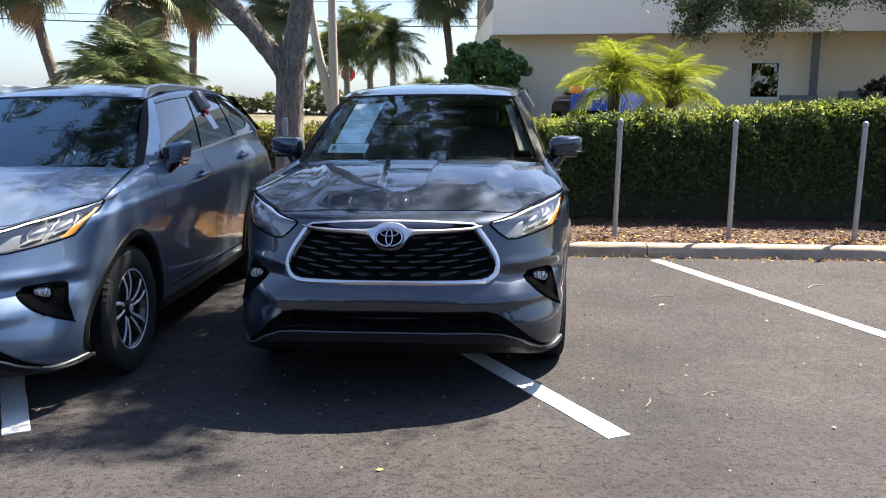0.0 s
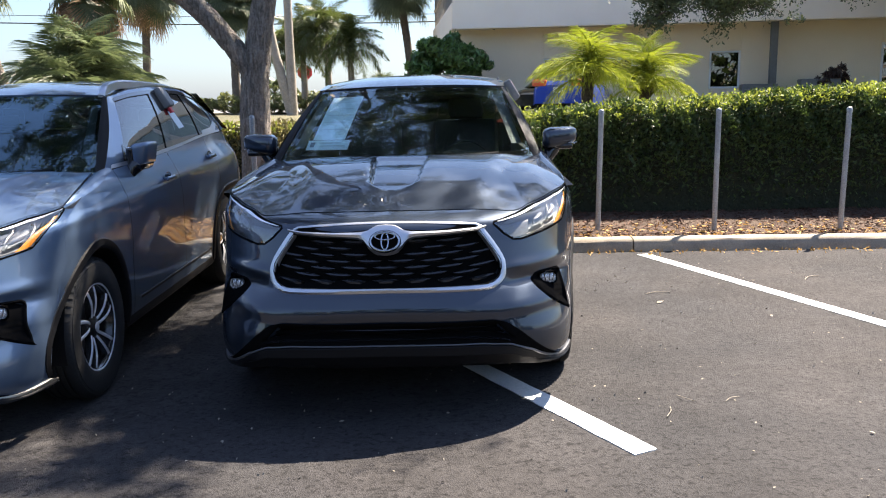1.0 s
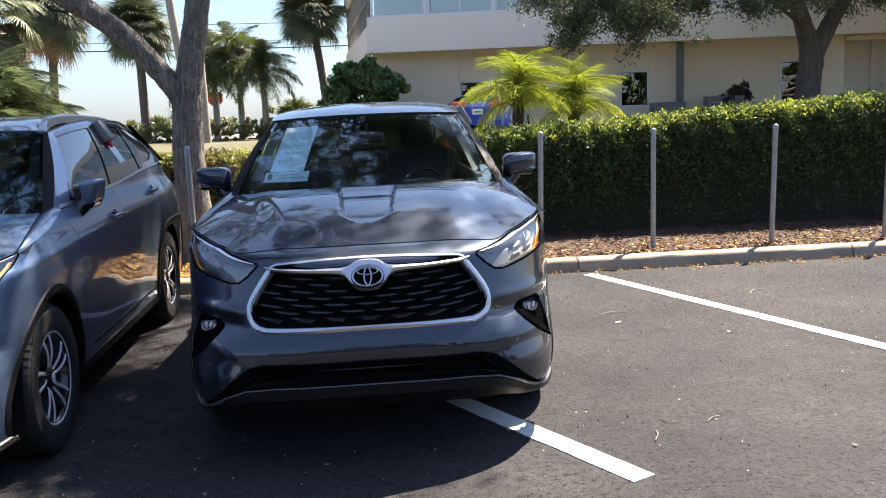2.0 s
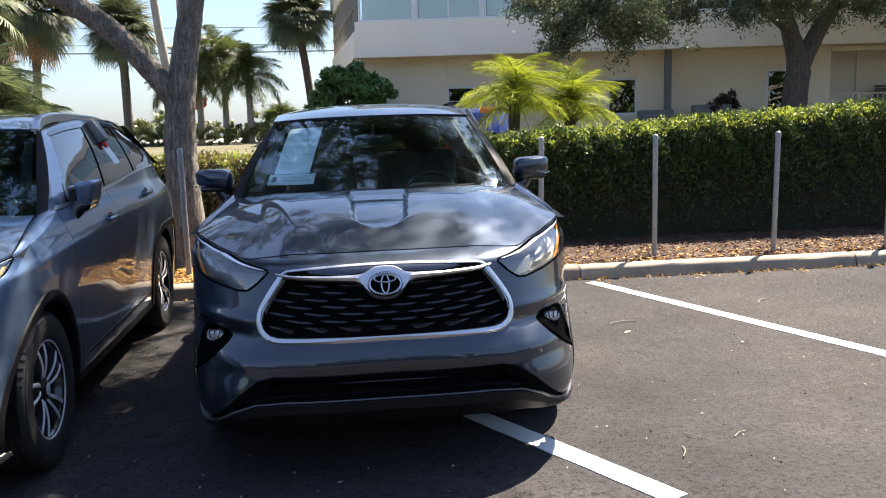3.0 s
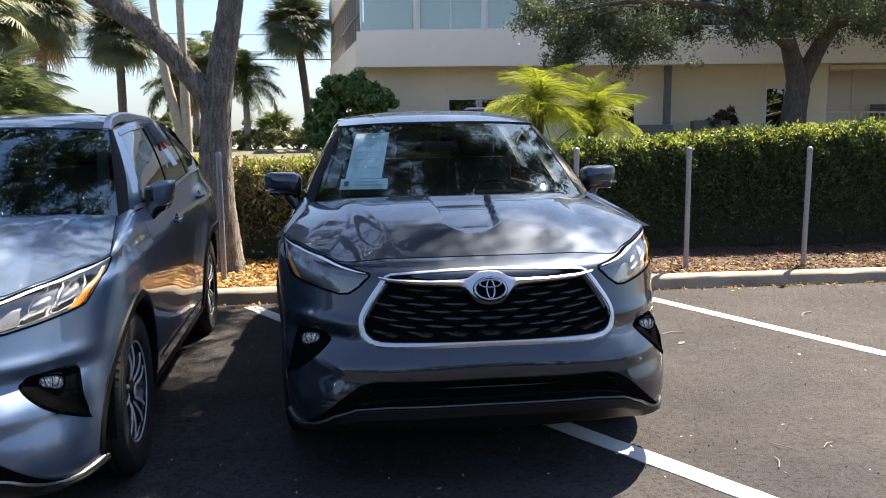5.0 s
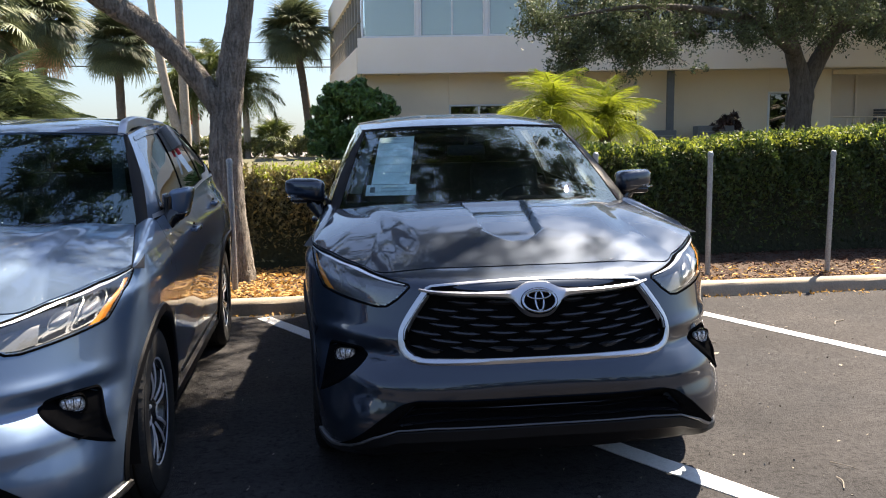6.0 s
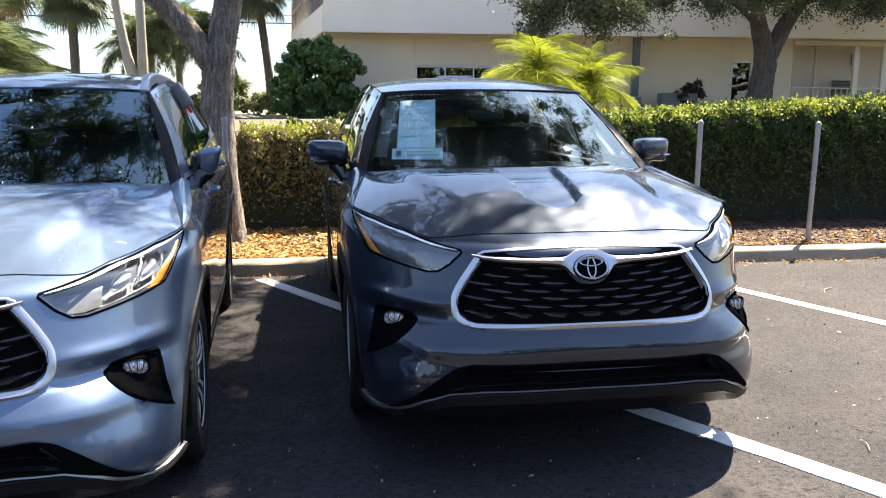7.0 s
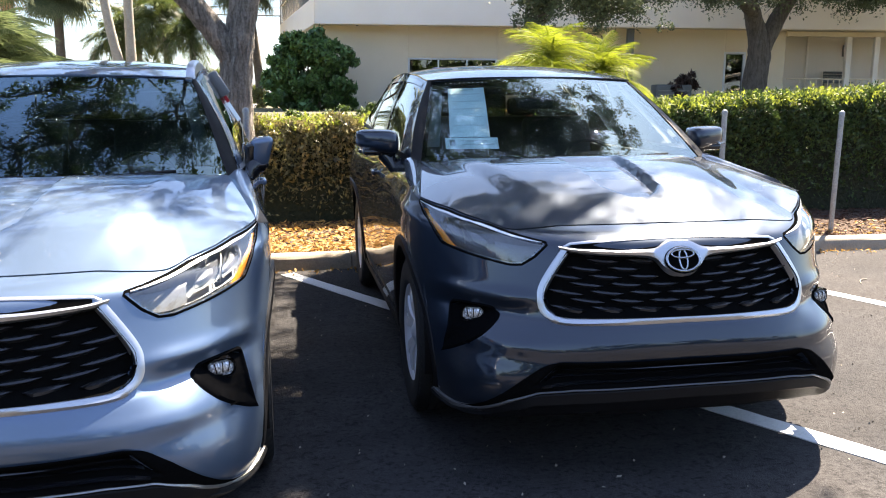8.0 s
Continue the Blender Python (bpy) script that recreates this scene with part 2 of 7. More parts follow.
stucco = shader("stucco", (0.8, 0.67, 0.48), (0.87, 0.75, 0.56), scale=0.5, fine=40, rough=0.92, bump=0.004, bump_scale=120, space="World", stain=0.6)
stucco_white = shader("stucco_white", (0.87, 0.775, 0.65), (0.92, 0.84, 0.73), scale=0.5, fine=40, rough=0.9, bump=0.003, bump_scale=120, space="World", stain=0.6)
frame_white = shader("frame_white", (0.7, 0.7, 0.69), (0.8, 0.8, 0.79), scale=4, fine=50, rough=0.45)
frame_grey = shader("frame_grey", (0.22, 0.21, 0.19), (0.33, 0.31, 0.28), scale=4, fine=50, rough=0.6)
# near-black: the gloom of unlit rooms and gallery put into the wall colour
room_shade = shader("room_shade", (0.02, 0.02, 0.02), (0.05, 0.05, 0.048), scale=0.7, fine=6, rough=0.8)
blind_mat = shader("blind_mat", (0.5, 0.52, 0.5), (0.6, 0.62, 0.6), scale=1, fine=10, rough=0.8)
pane_clear = glass("pane_clear", (0.85, 0.9, 0.88), mirror=0.05)
pane_mat = glass("pane_mat", (0.35, 0.4, 0.39), mirror=0.05)
paint_blue = paint("paint_blue", (0.128, 0.186, 0.276), 0.72, rough=0.42)
paint_grey = paint("paint_grey", (0.0205, 0.0305, 0.0485), 0.65, rough=0.44)
paint_royal = paint("paint_royal", (0.03, 0.07, 0.42))
paint_black = paint("paint_black", (0.02, 0.02, 0.022))
plastic_black = shader("plastic_black", (0.005, 0.005, 0.0055), (0.009, 0.009, 0.01), scale=20, fine=400, rough=0.5, bump=0.0003, spec=0.18)
gloss_black = shader("gloss_black", (0.008, 0.008, 0.009), (0.012, 0.012, 0.013), scale=20, fine=300, rough=0.12, coat=0.6)
rubber = shader("rubber", (0.007, 0.007, 0.007), (0.016, 0.016, 0.016), scale=12, fine=120, rough=0.75, bump=0.0008)
silver_satin = shader("silver_satin", (0.56, 0.57, 0.59), (0.63, 0.64, 0.66), scale=12, fine=300, rough=0.38, metal=1.0)
chrome = shader("chrome", (0.75, 0.76, 0.78), (0.8, 0.81, 0.83), scale=12, fine=300, rough=0.08, metal=1.0)
machined = shader("machined", (0.66, 0.67, 0.69), (0.78, 0.79, 0.81), scale=12, fine=400, rough=0.35, metal=0.35)
wheel_black = shader("wheel_black", (0.012, 0.012, 0.013), (0.02, 0.02, 0.021), scale=12, fine=300, rough=0.25, coat=0.5)
brake_mat = shader("brake_mat", (0.16, 0.15, 0.14), (0.26, 0.25, 0.24), scale=12, fine=200, rough=0.45, metal=0.9)
unit_ring = shader("unit_ring", (0.16, 0.17, 0.185), (0.24, 0.25, 0.27), scale=60, fine=260, rough=0.4, metal=0.1)
lamp_house = shader("lamp_house", (0.15, 0.16, 0.175), (0.23, 0.24, 0.26), scale=60, fine=260, rough=0.55, metal=0.05)
amber = shader("amber", (0.95, 0.33, 0.03), (1.0, 0.45, 0.07), scale=40, fine=220, rough=0.25, coat=0.6, bump=0.001)
red_lens = shader("red_lens", (0.05, 0.002, 0.002), (0.09, 0.004, 0.004), scale=40, fine=220, rough=0.15, coat=0.8)
red_bright = shader("red_bright", (0.5, 0.03, 0.02), (0.7, 0.07, 0.04), scale=20, fine=120, rough=0.2, coat=0.6)
lens_clear = glass("lens_clear", (0.93, 0.95, 0.97), mirror=0.05, gain=1.4)
windshield_glass = glass("windshield_glass", (0.86, 1.0, 0.97), mirror=0.06, gain=1.75, sheen=(0.76, 0.93, 1.0))
windshield_dark = glass("windshield_dark", (0.36, 0.48, 0.5), mirror=0.06, gain=1.6, sheen=(0.56, 0.8, 0.92))
privacy_glass = glass("privacy_glass", (0.045, 0.05, 0.05), mirror=0.04, gain=1.3)
tailgate_glass = glass("tailgate_glass", (0.03, 0.034, 0.034), mirror=0.0, gain=0.25)
door_glass = glass("door_glass", (0.3, 0.36, 0.36), mirror=0.04, gain=1.3)
cabin_dark = shader("cabin_dark", (0.009, 0.009, 0.01), (0.018, 0.018, 0.018), scale=10, fine=160, rough=0.75, bump=0.0006)
cabin_grey = shader("cabin_grey", (0.03, 0.03, 0.03), (0.05, 0.05, 0.05), scale=10, fine=200, rough=0.85, bump=0.0008)
paper = shader("paper", (0.84, 0.9, 0.88), (0.88, 0.93, 0.91), scale=6, fine=80, rough=0.85)
print_grey = shader("print_grey", (0.58, 0.62, 0.61), (0.66, 0.69, 0.68), scale=6, fine=80, rough=0.85)
print_dark = shader("print_dark", (0.16, 0.18, 0.19), (0.24, 0.26, 0.27), scale=6, fine=80, rough=0.85)
print_chalk = shader("print_chalk", (0.22, 0.23, 0.23), (0.32, 0.33, 0.33), scale=40, fine=180, rough=0.9)
lockbox_mat = shader("lockbox_mat", (0.16, 0.16, 0.155), (0.24, 0.24, 0.23), scale=20, fine=200, rough=0.5, bump=0.0005)
tag_red = shader("tag_red", (0.6, 0.02, 0.03), (0.7, 0.03, 0.04), scale=20, fine=200, rough=0.5)
sign_red = shader("sign_red", (0.5, 0.03, 0.03), (0.6, 0.05, 0.04), scale=3, fine=40, rough=0.5)
wire_mat = shader("wire_mat", (0.02, 0.02, 0.02), (0.03, 0.03, 0.03), rough=0.7)
wood_pole = shader("wood_pole", (0.2, 0.17, 0.13), (0.3, 0.26, 0.2), scale=3, fine=30, rough=0.9)
ac_metal = shader("ac_metal", (0.1, 0.105, 0.095), (0.17, 0.17, 0.16), scale=3, fine=40, rough=0.6)


# ---- mesh tools
def mesh_ob(name, verts, faces, mat, parent=None, label="", smooth=True, thick=0.0, sharp=35):
    """One mesh object from points and faces, linked under a thing or part."""
    me = bpy.data.meshes.new(name)
    me.from_pydata([tuple(map(float, v)) for v in verts], [], [tuple(map(int, f)) for f in faces])
    if thick:
        bm = bmesh.new()
        bm.from_mesh(me)
        bmesh.ops.remove_doubles(bm, verts=bm.verts, dist=1e-5)
        bmesh.ops.recalc_face_normals(bm, faces=bm.faces)
        bmesh.ops.solidify(bm, geom=bm.faces[:], thickness=thick)
        bm.to_mesh(me)
        bm.free()
    me.materials.append(mat)
    if smooth:
        me.shade_smooth()
        me.set_sharp_from_angle(angle=radians(sharp))
    ob = new(name, me)
    ob.parent = parent
    if label:
        tagged(ob, label)
    return ob


def part(name, bm, mat, parent=None, label="", smooth=True, sharp=35):
    """A bmesh as one mesh object under a thing or under a part."""
    me = bpy.data.meshes.new(name)
    bmesh.ops.recalc_face_normals(bm, faces=bm.faces)
    bm.to_mesh(me)
    bm.free()
    me.materials.append(mat)
    if smooth:
        me.shade_smooth()
        me.set_sharp_from_angle(angle=radians(sharp))
    ob = new(name, me)
    ob.parent = parent
    if label:
        tagged(ob, label)
    return ob


def quads_ob(name, pts, mat, parent=None, label=""):
    """Loose four-cornered pieces (leaves, chips) from an array (n, 4, 3), as one mesh."""
    pts = np.asarray(pts, np.float32)
    n = len(pts)
    me = bpy.data.meshes.new(name)
    me.vertices.add(4 * n), me.loops.add(4 * n), me.polygons.add(n)
    me.vertices.foreach_set("co", pts.reshape(-1))
    me.loops.foreach_set("vertex_index", np.arange(4 * n, dtype=np.int32))
    me.polygons.foreach_set("loop_start", np.arange(0, 4 * n, 4, dtype=np.int32))
    me.polygons.foreach_set("loop_total", np.full(n, 4, np.int32))
    me.update(calc_edges=True)
    me.materials.append(mat)
    ob = new(name, me)
    ob.parent = parent
    if label:
        tagged(ob, label)
    return ob


def grid_faces(nu, nv, closed=False):
    return [(i * nv + j, (i + 1) % nu * nv + j, (i + 1) % nu * nv + j + 1, i * nv + j + 1) for i in range(nu if closed else nu - 1) for j in range(nv - 1)]


def add_box(bm, size, m=Matrix(), bevel=0.0, segs=2):
    r = bmesh.ops.create_cube(bm, size=1.0, matrix=m @ Matrix.Diagonal((*size, 1)))
    if bevel:
        es = list({e for v in r["verts"] for e in v.link_edges})
        bmesh.ops.bevel(bm, geom=es, offset=bevel, segments=segs, affect="EDGES", profile=0.5)
    return bm


def box_part(name, size, at, mat, parent=None, label="", bevel=0.01, turn=(0, 0, 0)):
    bm = add_box(bmesh.new(), size, Matrix(), bevel)
    ob = part(name, bm, mat, parent, label)
    ob.matrix_local = pose(*at, *turn)
    return ob


def tube(path, radii, seg=10, cap=True):
    """Points and faces of a tube along a path, with a radius at each point."""
    path = [Vector(p) for p in path]
    if not hasattr(radii, "__len__"):
        radii = [radii] * len(path)
    radii = [float(r) for r in radii]
    verts, faces = [], []
    ref = Vector((0.31, 0.2, 0.93))
    for i, p in enumerate(path):
        d = (path[min(i + 1, len(path) - 1)] - path[max(i - 1, 0)]).normalized()
        side = d.cross(ref)
        side = (d.cross(Vector((1, 0, 0))) if side.length < 0.2 else side).normalized()
        up = side.cross(d)
        for k in range(seg):
            a = 2 * math.pi * k / seg
            verts.append(p + radii[i] * (math.cos(a) * side + math.sin(a) * up))
    n = len(path)
    for i in range(n - 1):
        for k in range(seg):
            faces.append((i * seg + k, i * seg + (k + 1) % seg, (i + 1) * seg + (k + 1) % seg, (i + 1) * seg + k))
    if cap:
        faces += [tuple(range(seg - 1, -1, -1)), tuple(range((n - 1) * seg, n * seg))]
    return verts, faces


def lathe(profile, seg=48, axis="x"):
    """A ring body: profile of (radius, along) turned round an axis."""
    verts, faces, n = [], [], len(profile)
    for i in range(seg):
        a = 2 * math.pi * i / seg
        for r, h in profile:
            verts.append((h, r * math.cos(a), r * math.sin(a)) if axis == "x" else (r * math.cos(a), r * math.sin(a), h))
    return verts, grid_faces(seg, n, True)


def smooth_path(pts, n, closed=False):
    """A Catmull-Rom curve through points, n steps between each two."""
    pts = [np.array(p, float) for p in pts]
    m, res = len(pts), []
    for i in range(m if closed else m - 1):
        p0, p1, p2, p3 = (pts[(i + k) % m] if closed else pts[min(max(i + k, 0), m - 1)] for k in (-1, 0, 1, 2))
        for j in range(n):
            t = j / n
            res.append(0.5 * (2 * p1 + (p2 - p0) * t + (2 * p0 - 5 * p1 + 4 * p2 - p3) * t * t + (3 * p1 - p0 - 3 * p2 + p3) * t ** 3))
    if not closed:
        res.append(pts[-1])
    return res


def leaves(centres, length, width, rng, up=0.3, out=None, curl=0.25):
    """Leaf blades at the given places: (n, 4, 3), pointed at both ends, each turned its own way."""
    n = len(centres)
    d = rng.normal(size=(n, 3))
    d[:, 2] += up
    if out is not None:
        d += out
    d /= np.linalg.norm(d, axis=1)[:, None]
    s = np.cross(d, rng.normal(size=(n, 3)))
    s /= np.linalg.norm(s, axis=1)[:, None]
    nrm = np.cross(d, s)
    k = rng.uniform(0.65, 1.25, (n, 1))
    a = centres - d * length * 0.5 * k
    b = centres + s * width * 0.5 * k + nrm * width * curl * k
    c = centres + d * length * 0.5 * k
    e = centres - s * width * 0.5 * k + nrm * width * curl * k
    return np.stack([a, b, c, e], 1)

# ---- ground, lot, kerb and planting bed
def ground_z(x, y):
    """The land: level under the lot, rising behind the hedges towards the building, falling off to the water."""
    z = 0.3 * smooth01(y, 9.0, 9.3) - 0.21 + 1.08 * smooth01(y, 13, 28) * smooth01(x, -6, 3) + 0.95 * smooth01(y, 14, 30) * (1 - smooth01(x, -6, 3))
    return z - 1.6 * smooth01(y, 75, 110) - 0.6 * smooth01(x, 60, 110) * smooth01(y, 40, 80)


def smooth01(a, lo, hi):
    t = np.clip((a - lo) / (hi - lo), 0, 1)
    return t * t * (3 - 2 * t)


def lot_z(x, y):
    """The asphalt: a shallow fall towards the stalls of the parked cars."""
    return np.interp(x, [-9, -6, -3.75, -1.87, -1.18, 0.69, 1.5], [-0.13, -0.125, -0.095, -0.057, -0.035, -0.005, 0.0]) * (1 - smooth01(np.asarray(y, float), 4.6, 8.7))


gx = np.unique(np.r_[np.linspace(-900, -80, 14), np.linspace(-80, 80, 81), np.linspace(80, 900, 14)])
gy = np.unique(np.r_[np.linspace(-400, -40, 8), np.linspace(-40, 8.9, 12), [9.0, 9.1, 9.2, 9.3, 9.5], np.linspace(10, 60, 51), np.linspace(60, 120, 25), np.linspace(120, 1500, 16)])
X, Y = np.meshgrid(gx, gy, indexing="ij")
tagged(mesh_ob("ground", np.stack([X, Y, ground_z(X, Y)], -1).reshape(-1, 3), grid_faces(len(gx), len(gy)), grass_ground), "patchy dry grass and sandy ground", "ground", kind="structure")

lx, ly = np.r_[np.linspace(-45, -10, 15), np.linspace(-9, 6, 61), np.linspace(7, 45, 16)], np.r_[np.linspace(-40, 0, 11), np.linspace(0.25, 9.06, 36)]
X, Y = np.meshgrid(lx, ly, indexing="ij")
tagged(mesh_ob("pavement", np.stack([X, Y, lot_z(X, Y)], -1).reshape(-1, 3), grid_faces(len(lx), len(ly)), asphalt), "dark grey asphalt of a parking lot", "asphalt", kind="structure")
tagged(mesh_ob("water", [(-1500, 112, -0.75), (1500, 112, -0.75), (1500, 1500, -0.75), (-1500, 1500, -0.75)], [(0, 1, 2, 3)], water_mat), "pale open water in the distance", "water", kind="structure")


def stall_line(a, b, label):
    """A painted stall line with worn edges, 4 mm thick."""
    a, b = Vector(a), Vector(b)
    d = (b - a).normalized()
    s = Vector((d.y, -d.x))
    rng, n = np.random.default_rng(int(abs(a.x * 100)) + 3), 60
    v = []
    for i in range(n):
        p = a + (b - a) * (i / (n - 1))
        for e in (-1, 1):
            q = p + s * e * (0.064 + rng.uniform(-0.003, 0.002))
            zz = float(lot_z(q.x, q.y))
            v += [(q.x, q.y, zz + 0.005), (q.x, q.y, zz - 0.004)]
    f = []
    for i in range(n - 1):
        k = 4 * i
        f += [(k, k + 2, k + 6, k + 4), (k, k + 4, k + 5, k + 1), (k + 2, k + 3, k + 7, k + 6)]
    f += [(0, 1, 3, 2), (4 * n - 4, 4 * n - 2, 4 * n - 1, 4 * n - 3)]
    tagged(mesh_ob("stall_line", v, f, line_white, smooth=False), label, "road marking", "stall lines", "structure")


stall_line((0.832, 3.92), (-1.49, 8.775), "white painted stall line running under a parked car")
stall_line((3.66, 3.85), (2.135, 8.755), "white painted stall line on open asphalt")
stall_line((-2.08, 4.01), (-4.6, 8.8), "white painted stall line beside a blue car")

# kerb stones, the joints open a few millimetres
kerb = tagged(new("kerb"), "worn grey concrete kerb along the planting bed", "kerb", kind="structure")
prof = [(8.93, -0.02), (8.945, 0.05), (8.955, 0.095), (8.975, 0.12), (9.01, 0.13), (9.12, 0.13), (9.14, 0.12), (9.145, -0.02)]
def kerb_stone(length):
    v, n = [], 13
    rng = np.random.default_rng(5)
    for i in range(n):
        x = -length / 2 + length * i / (n - 1)
        v += [(x, y - 9.0 + rng.normal(0, 0.002), z + rng.normal(0, 0.0015)) for y, z in prof]
    k = len(prof)
    return v, grid_faces(n, k) + [tuple(range(k)), tuple(range(n * k - 1, (n - 1) * k - 1, -1))]
stone = mesh_ob("kerb_stone", *kerb_stone(2.99), concrete, kerb)
stone.matrix_local = pose(2.09 + 1.5, 9.0 - 0.03, 0, 0, 0, -0.8)
for k in range(-14, 14):
    if k:
        o = new("kerb_stone", stone.data)
        o.parent = kerb
        x = 2.09 + 1.5 + 3.0 * k
        o.matrix_local = pose(x, 9.0 + (-0.03 * min(max(x - 2, -1), 4) / 1.5 if x > 1 else 0.0), 0, 0, 0, -0.8 if x > 1 else 0)

bx, by = np.linspace(-30, 32, 311), np.linspace(9.13, 12.4, 34)
X, Y = np.meshgrid(bx, by, indexing="ij")
rng = np.random.default_rng(2)
Z = 0.105 + 0.05 * smooth01(Y, 9.2, 10.6) + rng.normal(0, 0.008, X.shape)
tagged(mesh_ob("planting_bed", np.stack([X, Y, Z], -1).reshape(-1, 3), grid_faces(len(bx), len(by)), soil), "dark soil of a planting bed under the hedge", "soil", kind="structure")


def bed_z(y):
    return 0.105 + 0.05 * smooth01(np.asarray(y), 9.2, 10.6)


def scatter_chips(name, label, n, xr, yr, size, mat, seed, lift=0.012):
    rng = np.random.default_rng(seed)
    x, y = rng.uniform(*xr, n), rng.uniform(0, 1, n) ** 1.3 * (yr[1] - yr[0]) + yr[0]
    c = np.stack([x, y, bed_z(y) + rng.uniform(0, 2 * lift, n)], 1)
    d = rng.normal(size=(n, 3)) * [1, 1, 0.25]
    d /= np.linalg.norm(d, axis=1)[:, None]
    s = np.cross(d, rng.normal(size=(n, 3)) * [0.35, 0.35, 1])
    s /= np.linalg.norm(s, axis=1)[:, None]
    l, w = rng.uniform(0.5, 1.3, (n, 1)) * size[0], rng.uniform(0.5, 1.3, (n, 1)) * size[1]
    tagged(quads_ob(name, np.stack([c - d * l, c + s * w, c + d * l, c - s * w], 1), mat), label, "mulch", kind="stuff")


scatter_chips("mulch", "reddish brown bark mulch in the planting bed", 34000, (-3.2, 9.5), (9.16, 12.0), (0.036, 0.0065), mulch_mat, 11)
scatter_chips("leaf_litter", "dry golden leaves lying on the planting bed", 1700, (-3.2, 9.5), (9.14, 9.9), (0.032, 0.012), litter_mat, 12, 0.02)
scatter_chips("leaf_litter", "thick golden leaf litter at the foot of a tree", 5200, (-2.6, 0.6), (9.14, 10.7), (0.034, 0.012), litter_mat, 13, 0.025)
rng = np.random.default_rng(14)
n = 420
x = rng.uniform(-2.2, 7.5, n)
c = np.stack([x, 8.93 - 0.02 * np.clip(x - 2, 0, 4) - rng.exponential(0.06, n), rng.uniform(0.006, 0.02, n) + lot_z(x, 8.85)], 1)
tagged(quads_ob("leaf_litter", leaves(c, 0.046, 0.02, rng, up=0), litter_mat), "dry leaves swept along the kerb", "leaves", kind="stuff")

# ---- the mid-size sport utility vehicles. Local axes: x across, y from nose to tail, z up; the origin lies on the ground a little ahead of the front axle.
AXLE, WB, RIDE, ARCH = 0.19, 2.85, 0.381, 0.43
SUPER = 3.15


def curve(x, xs, ys):
    """A smooth curve through points that never overshoots them."""
    xs, ys = np.asarray(xs, float), np.asarray(ys, float)
    h, d = np.diff(xs), np.diff(ys) / np.diff(xs)
    m = np.r_[d[0], np.where(d[1:] * d[:-1] > 0, 2 * d[1:] * d[:-1] / np.where(d[1:] + d[:-1] == 0, 1, d[1:] + d[:-1]), 0), d[-1]]
    x = np.clip(x, xs[0], xs[-1])
    k = np.clip(np.searchsorted(xs, x, side="right") - 1, 0, len(h) - 1)
    t = (x - xs[k]) / h[k]
    return ys[k] * (1 + 2 * t) * (1 - t) ** 2 + ys[k + 1] * t * t * (3 - 2 * t) + h[k] * (m[k] * t * (1 - t) ** 2 + m[k + 1] * t * t * (t - 1))


def half_width(z):
    return curve(z, [0.18, 0.30, 0.45, 0.62, 0.78, 0.90, 1.0, 1.08, 1.14, 1.20, 1.32], [0.90, 0.93, 0.948, 0.958, 0.963, 0.962, 0.952, 0.932, 0.908, 0.876, 0.85])


def nose_y(z):
    return curve(z, [0.28, 0.34, 0.42, 0.50, 0.555, 0.575, 0.60, 0.64, 0.655, 0.68, 0.75, 0.85, 0.93, 0.945, 0.957, 0.968, 0.98, 0.99, 0.998, 1.05], [-0.79, -0.84, -0.86, -0.872, -0.884, -0.882, -0.874, -0.857, -0.842, -0.832, -0.812, -0.774, -0.738, -0.728, -0.712, -0.69, -0.66, -0.62, -0.585, -0.53])


def tail_y(z):
    return np.interp(z, [0.25, 0.5, 0.8, 1.1, 1.3], [4.0, 4.1, 4.09, 4.04, 3.9])


def plan_power(z):
    """How square the nose is in plan: boxy at the lip, swept back at the lamps."""
    return curve(z, [0.3, 0.42, 0.55, 0.66, 0.85, 1.0, 1.1], [4.0, 3.7, 2.95, 2.62, 2.5, 2.6, 2.8])


_th = np.linspace(0, math.pi / 2, 400)
_px, _py = 0.957 * np.sin(_th) ** (2 / SUPER), 0.25 - 1.11 * np.cos(_th) ** (2 / SUPER)
_arc = np.r_[0, np.cumsum(np.hypot(np.diff(_px), np.diff(_py)))]
L1 = float(_arc[-1])
L2 = L1 + 2.75
L3 = L2 + 1.6


def s_at_x(x, z=0.75):
    """The way along the plan's outline from the nose, by the place across at a height."""
    k = np.clip(np.abs(x) / half_width(z), 0, 1)
    return np.interp(np.arcsin(k ** (plan_power(z) / 2)), _th, _arc)


def s_at_y(y, z=0.6):
    y = np.asarray(y, float)
    k = np.clip((0.25 - y) / (0.25 - nose_y(z)), 0, 1)
    return np.where(y < 0.25, np.interp(np.arccos(k ** (plan_power(z) / 2)), _th, _arc), L1 + y - 0.25)


def smoothstep(a, lo, hi):
    t = np.clip((a - lo) / (hi - lo), 0, 1)
    return t * t * (3 - 2 * t)


GRILLE_Z = [0.655, 0.672, 0.695, 0.735, 0.775, 0.90, 0.925]
GRILLE_W = [0.43, 0.485, 0.52, 0.54, 0.535, 0.45, 0.43]
FOG = [(0.70, 0.636), (0.70, 0.672), (0.722, 0.688), (0.815, 0.686), (0.848, 0.66), (0.887, 0.49), (0.877, 0.482)]


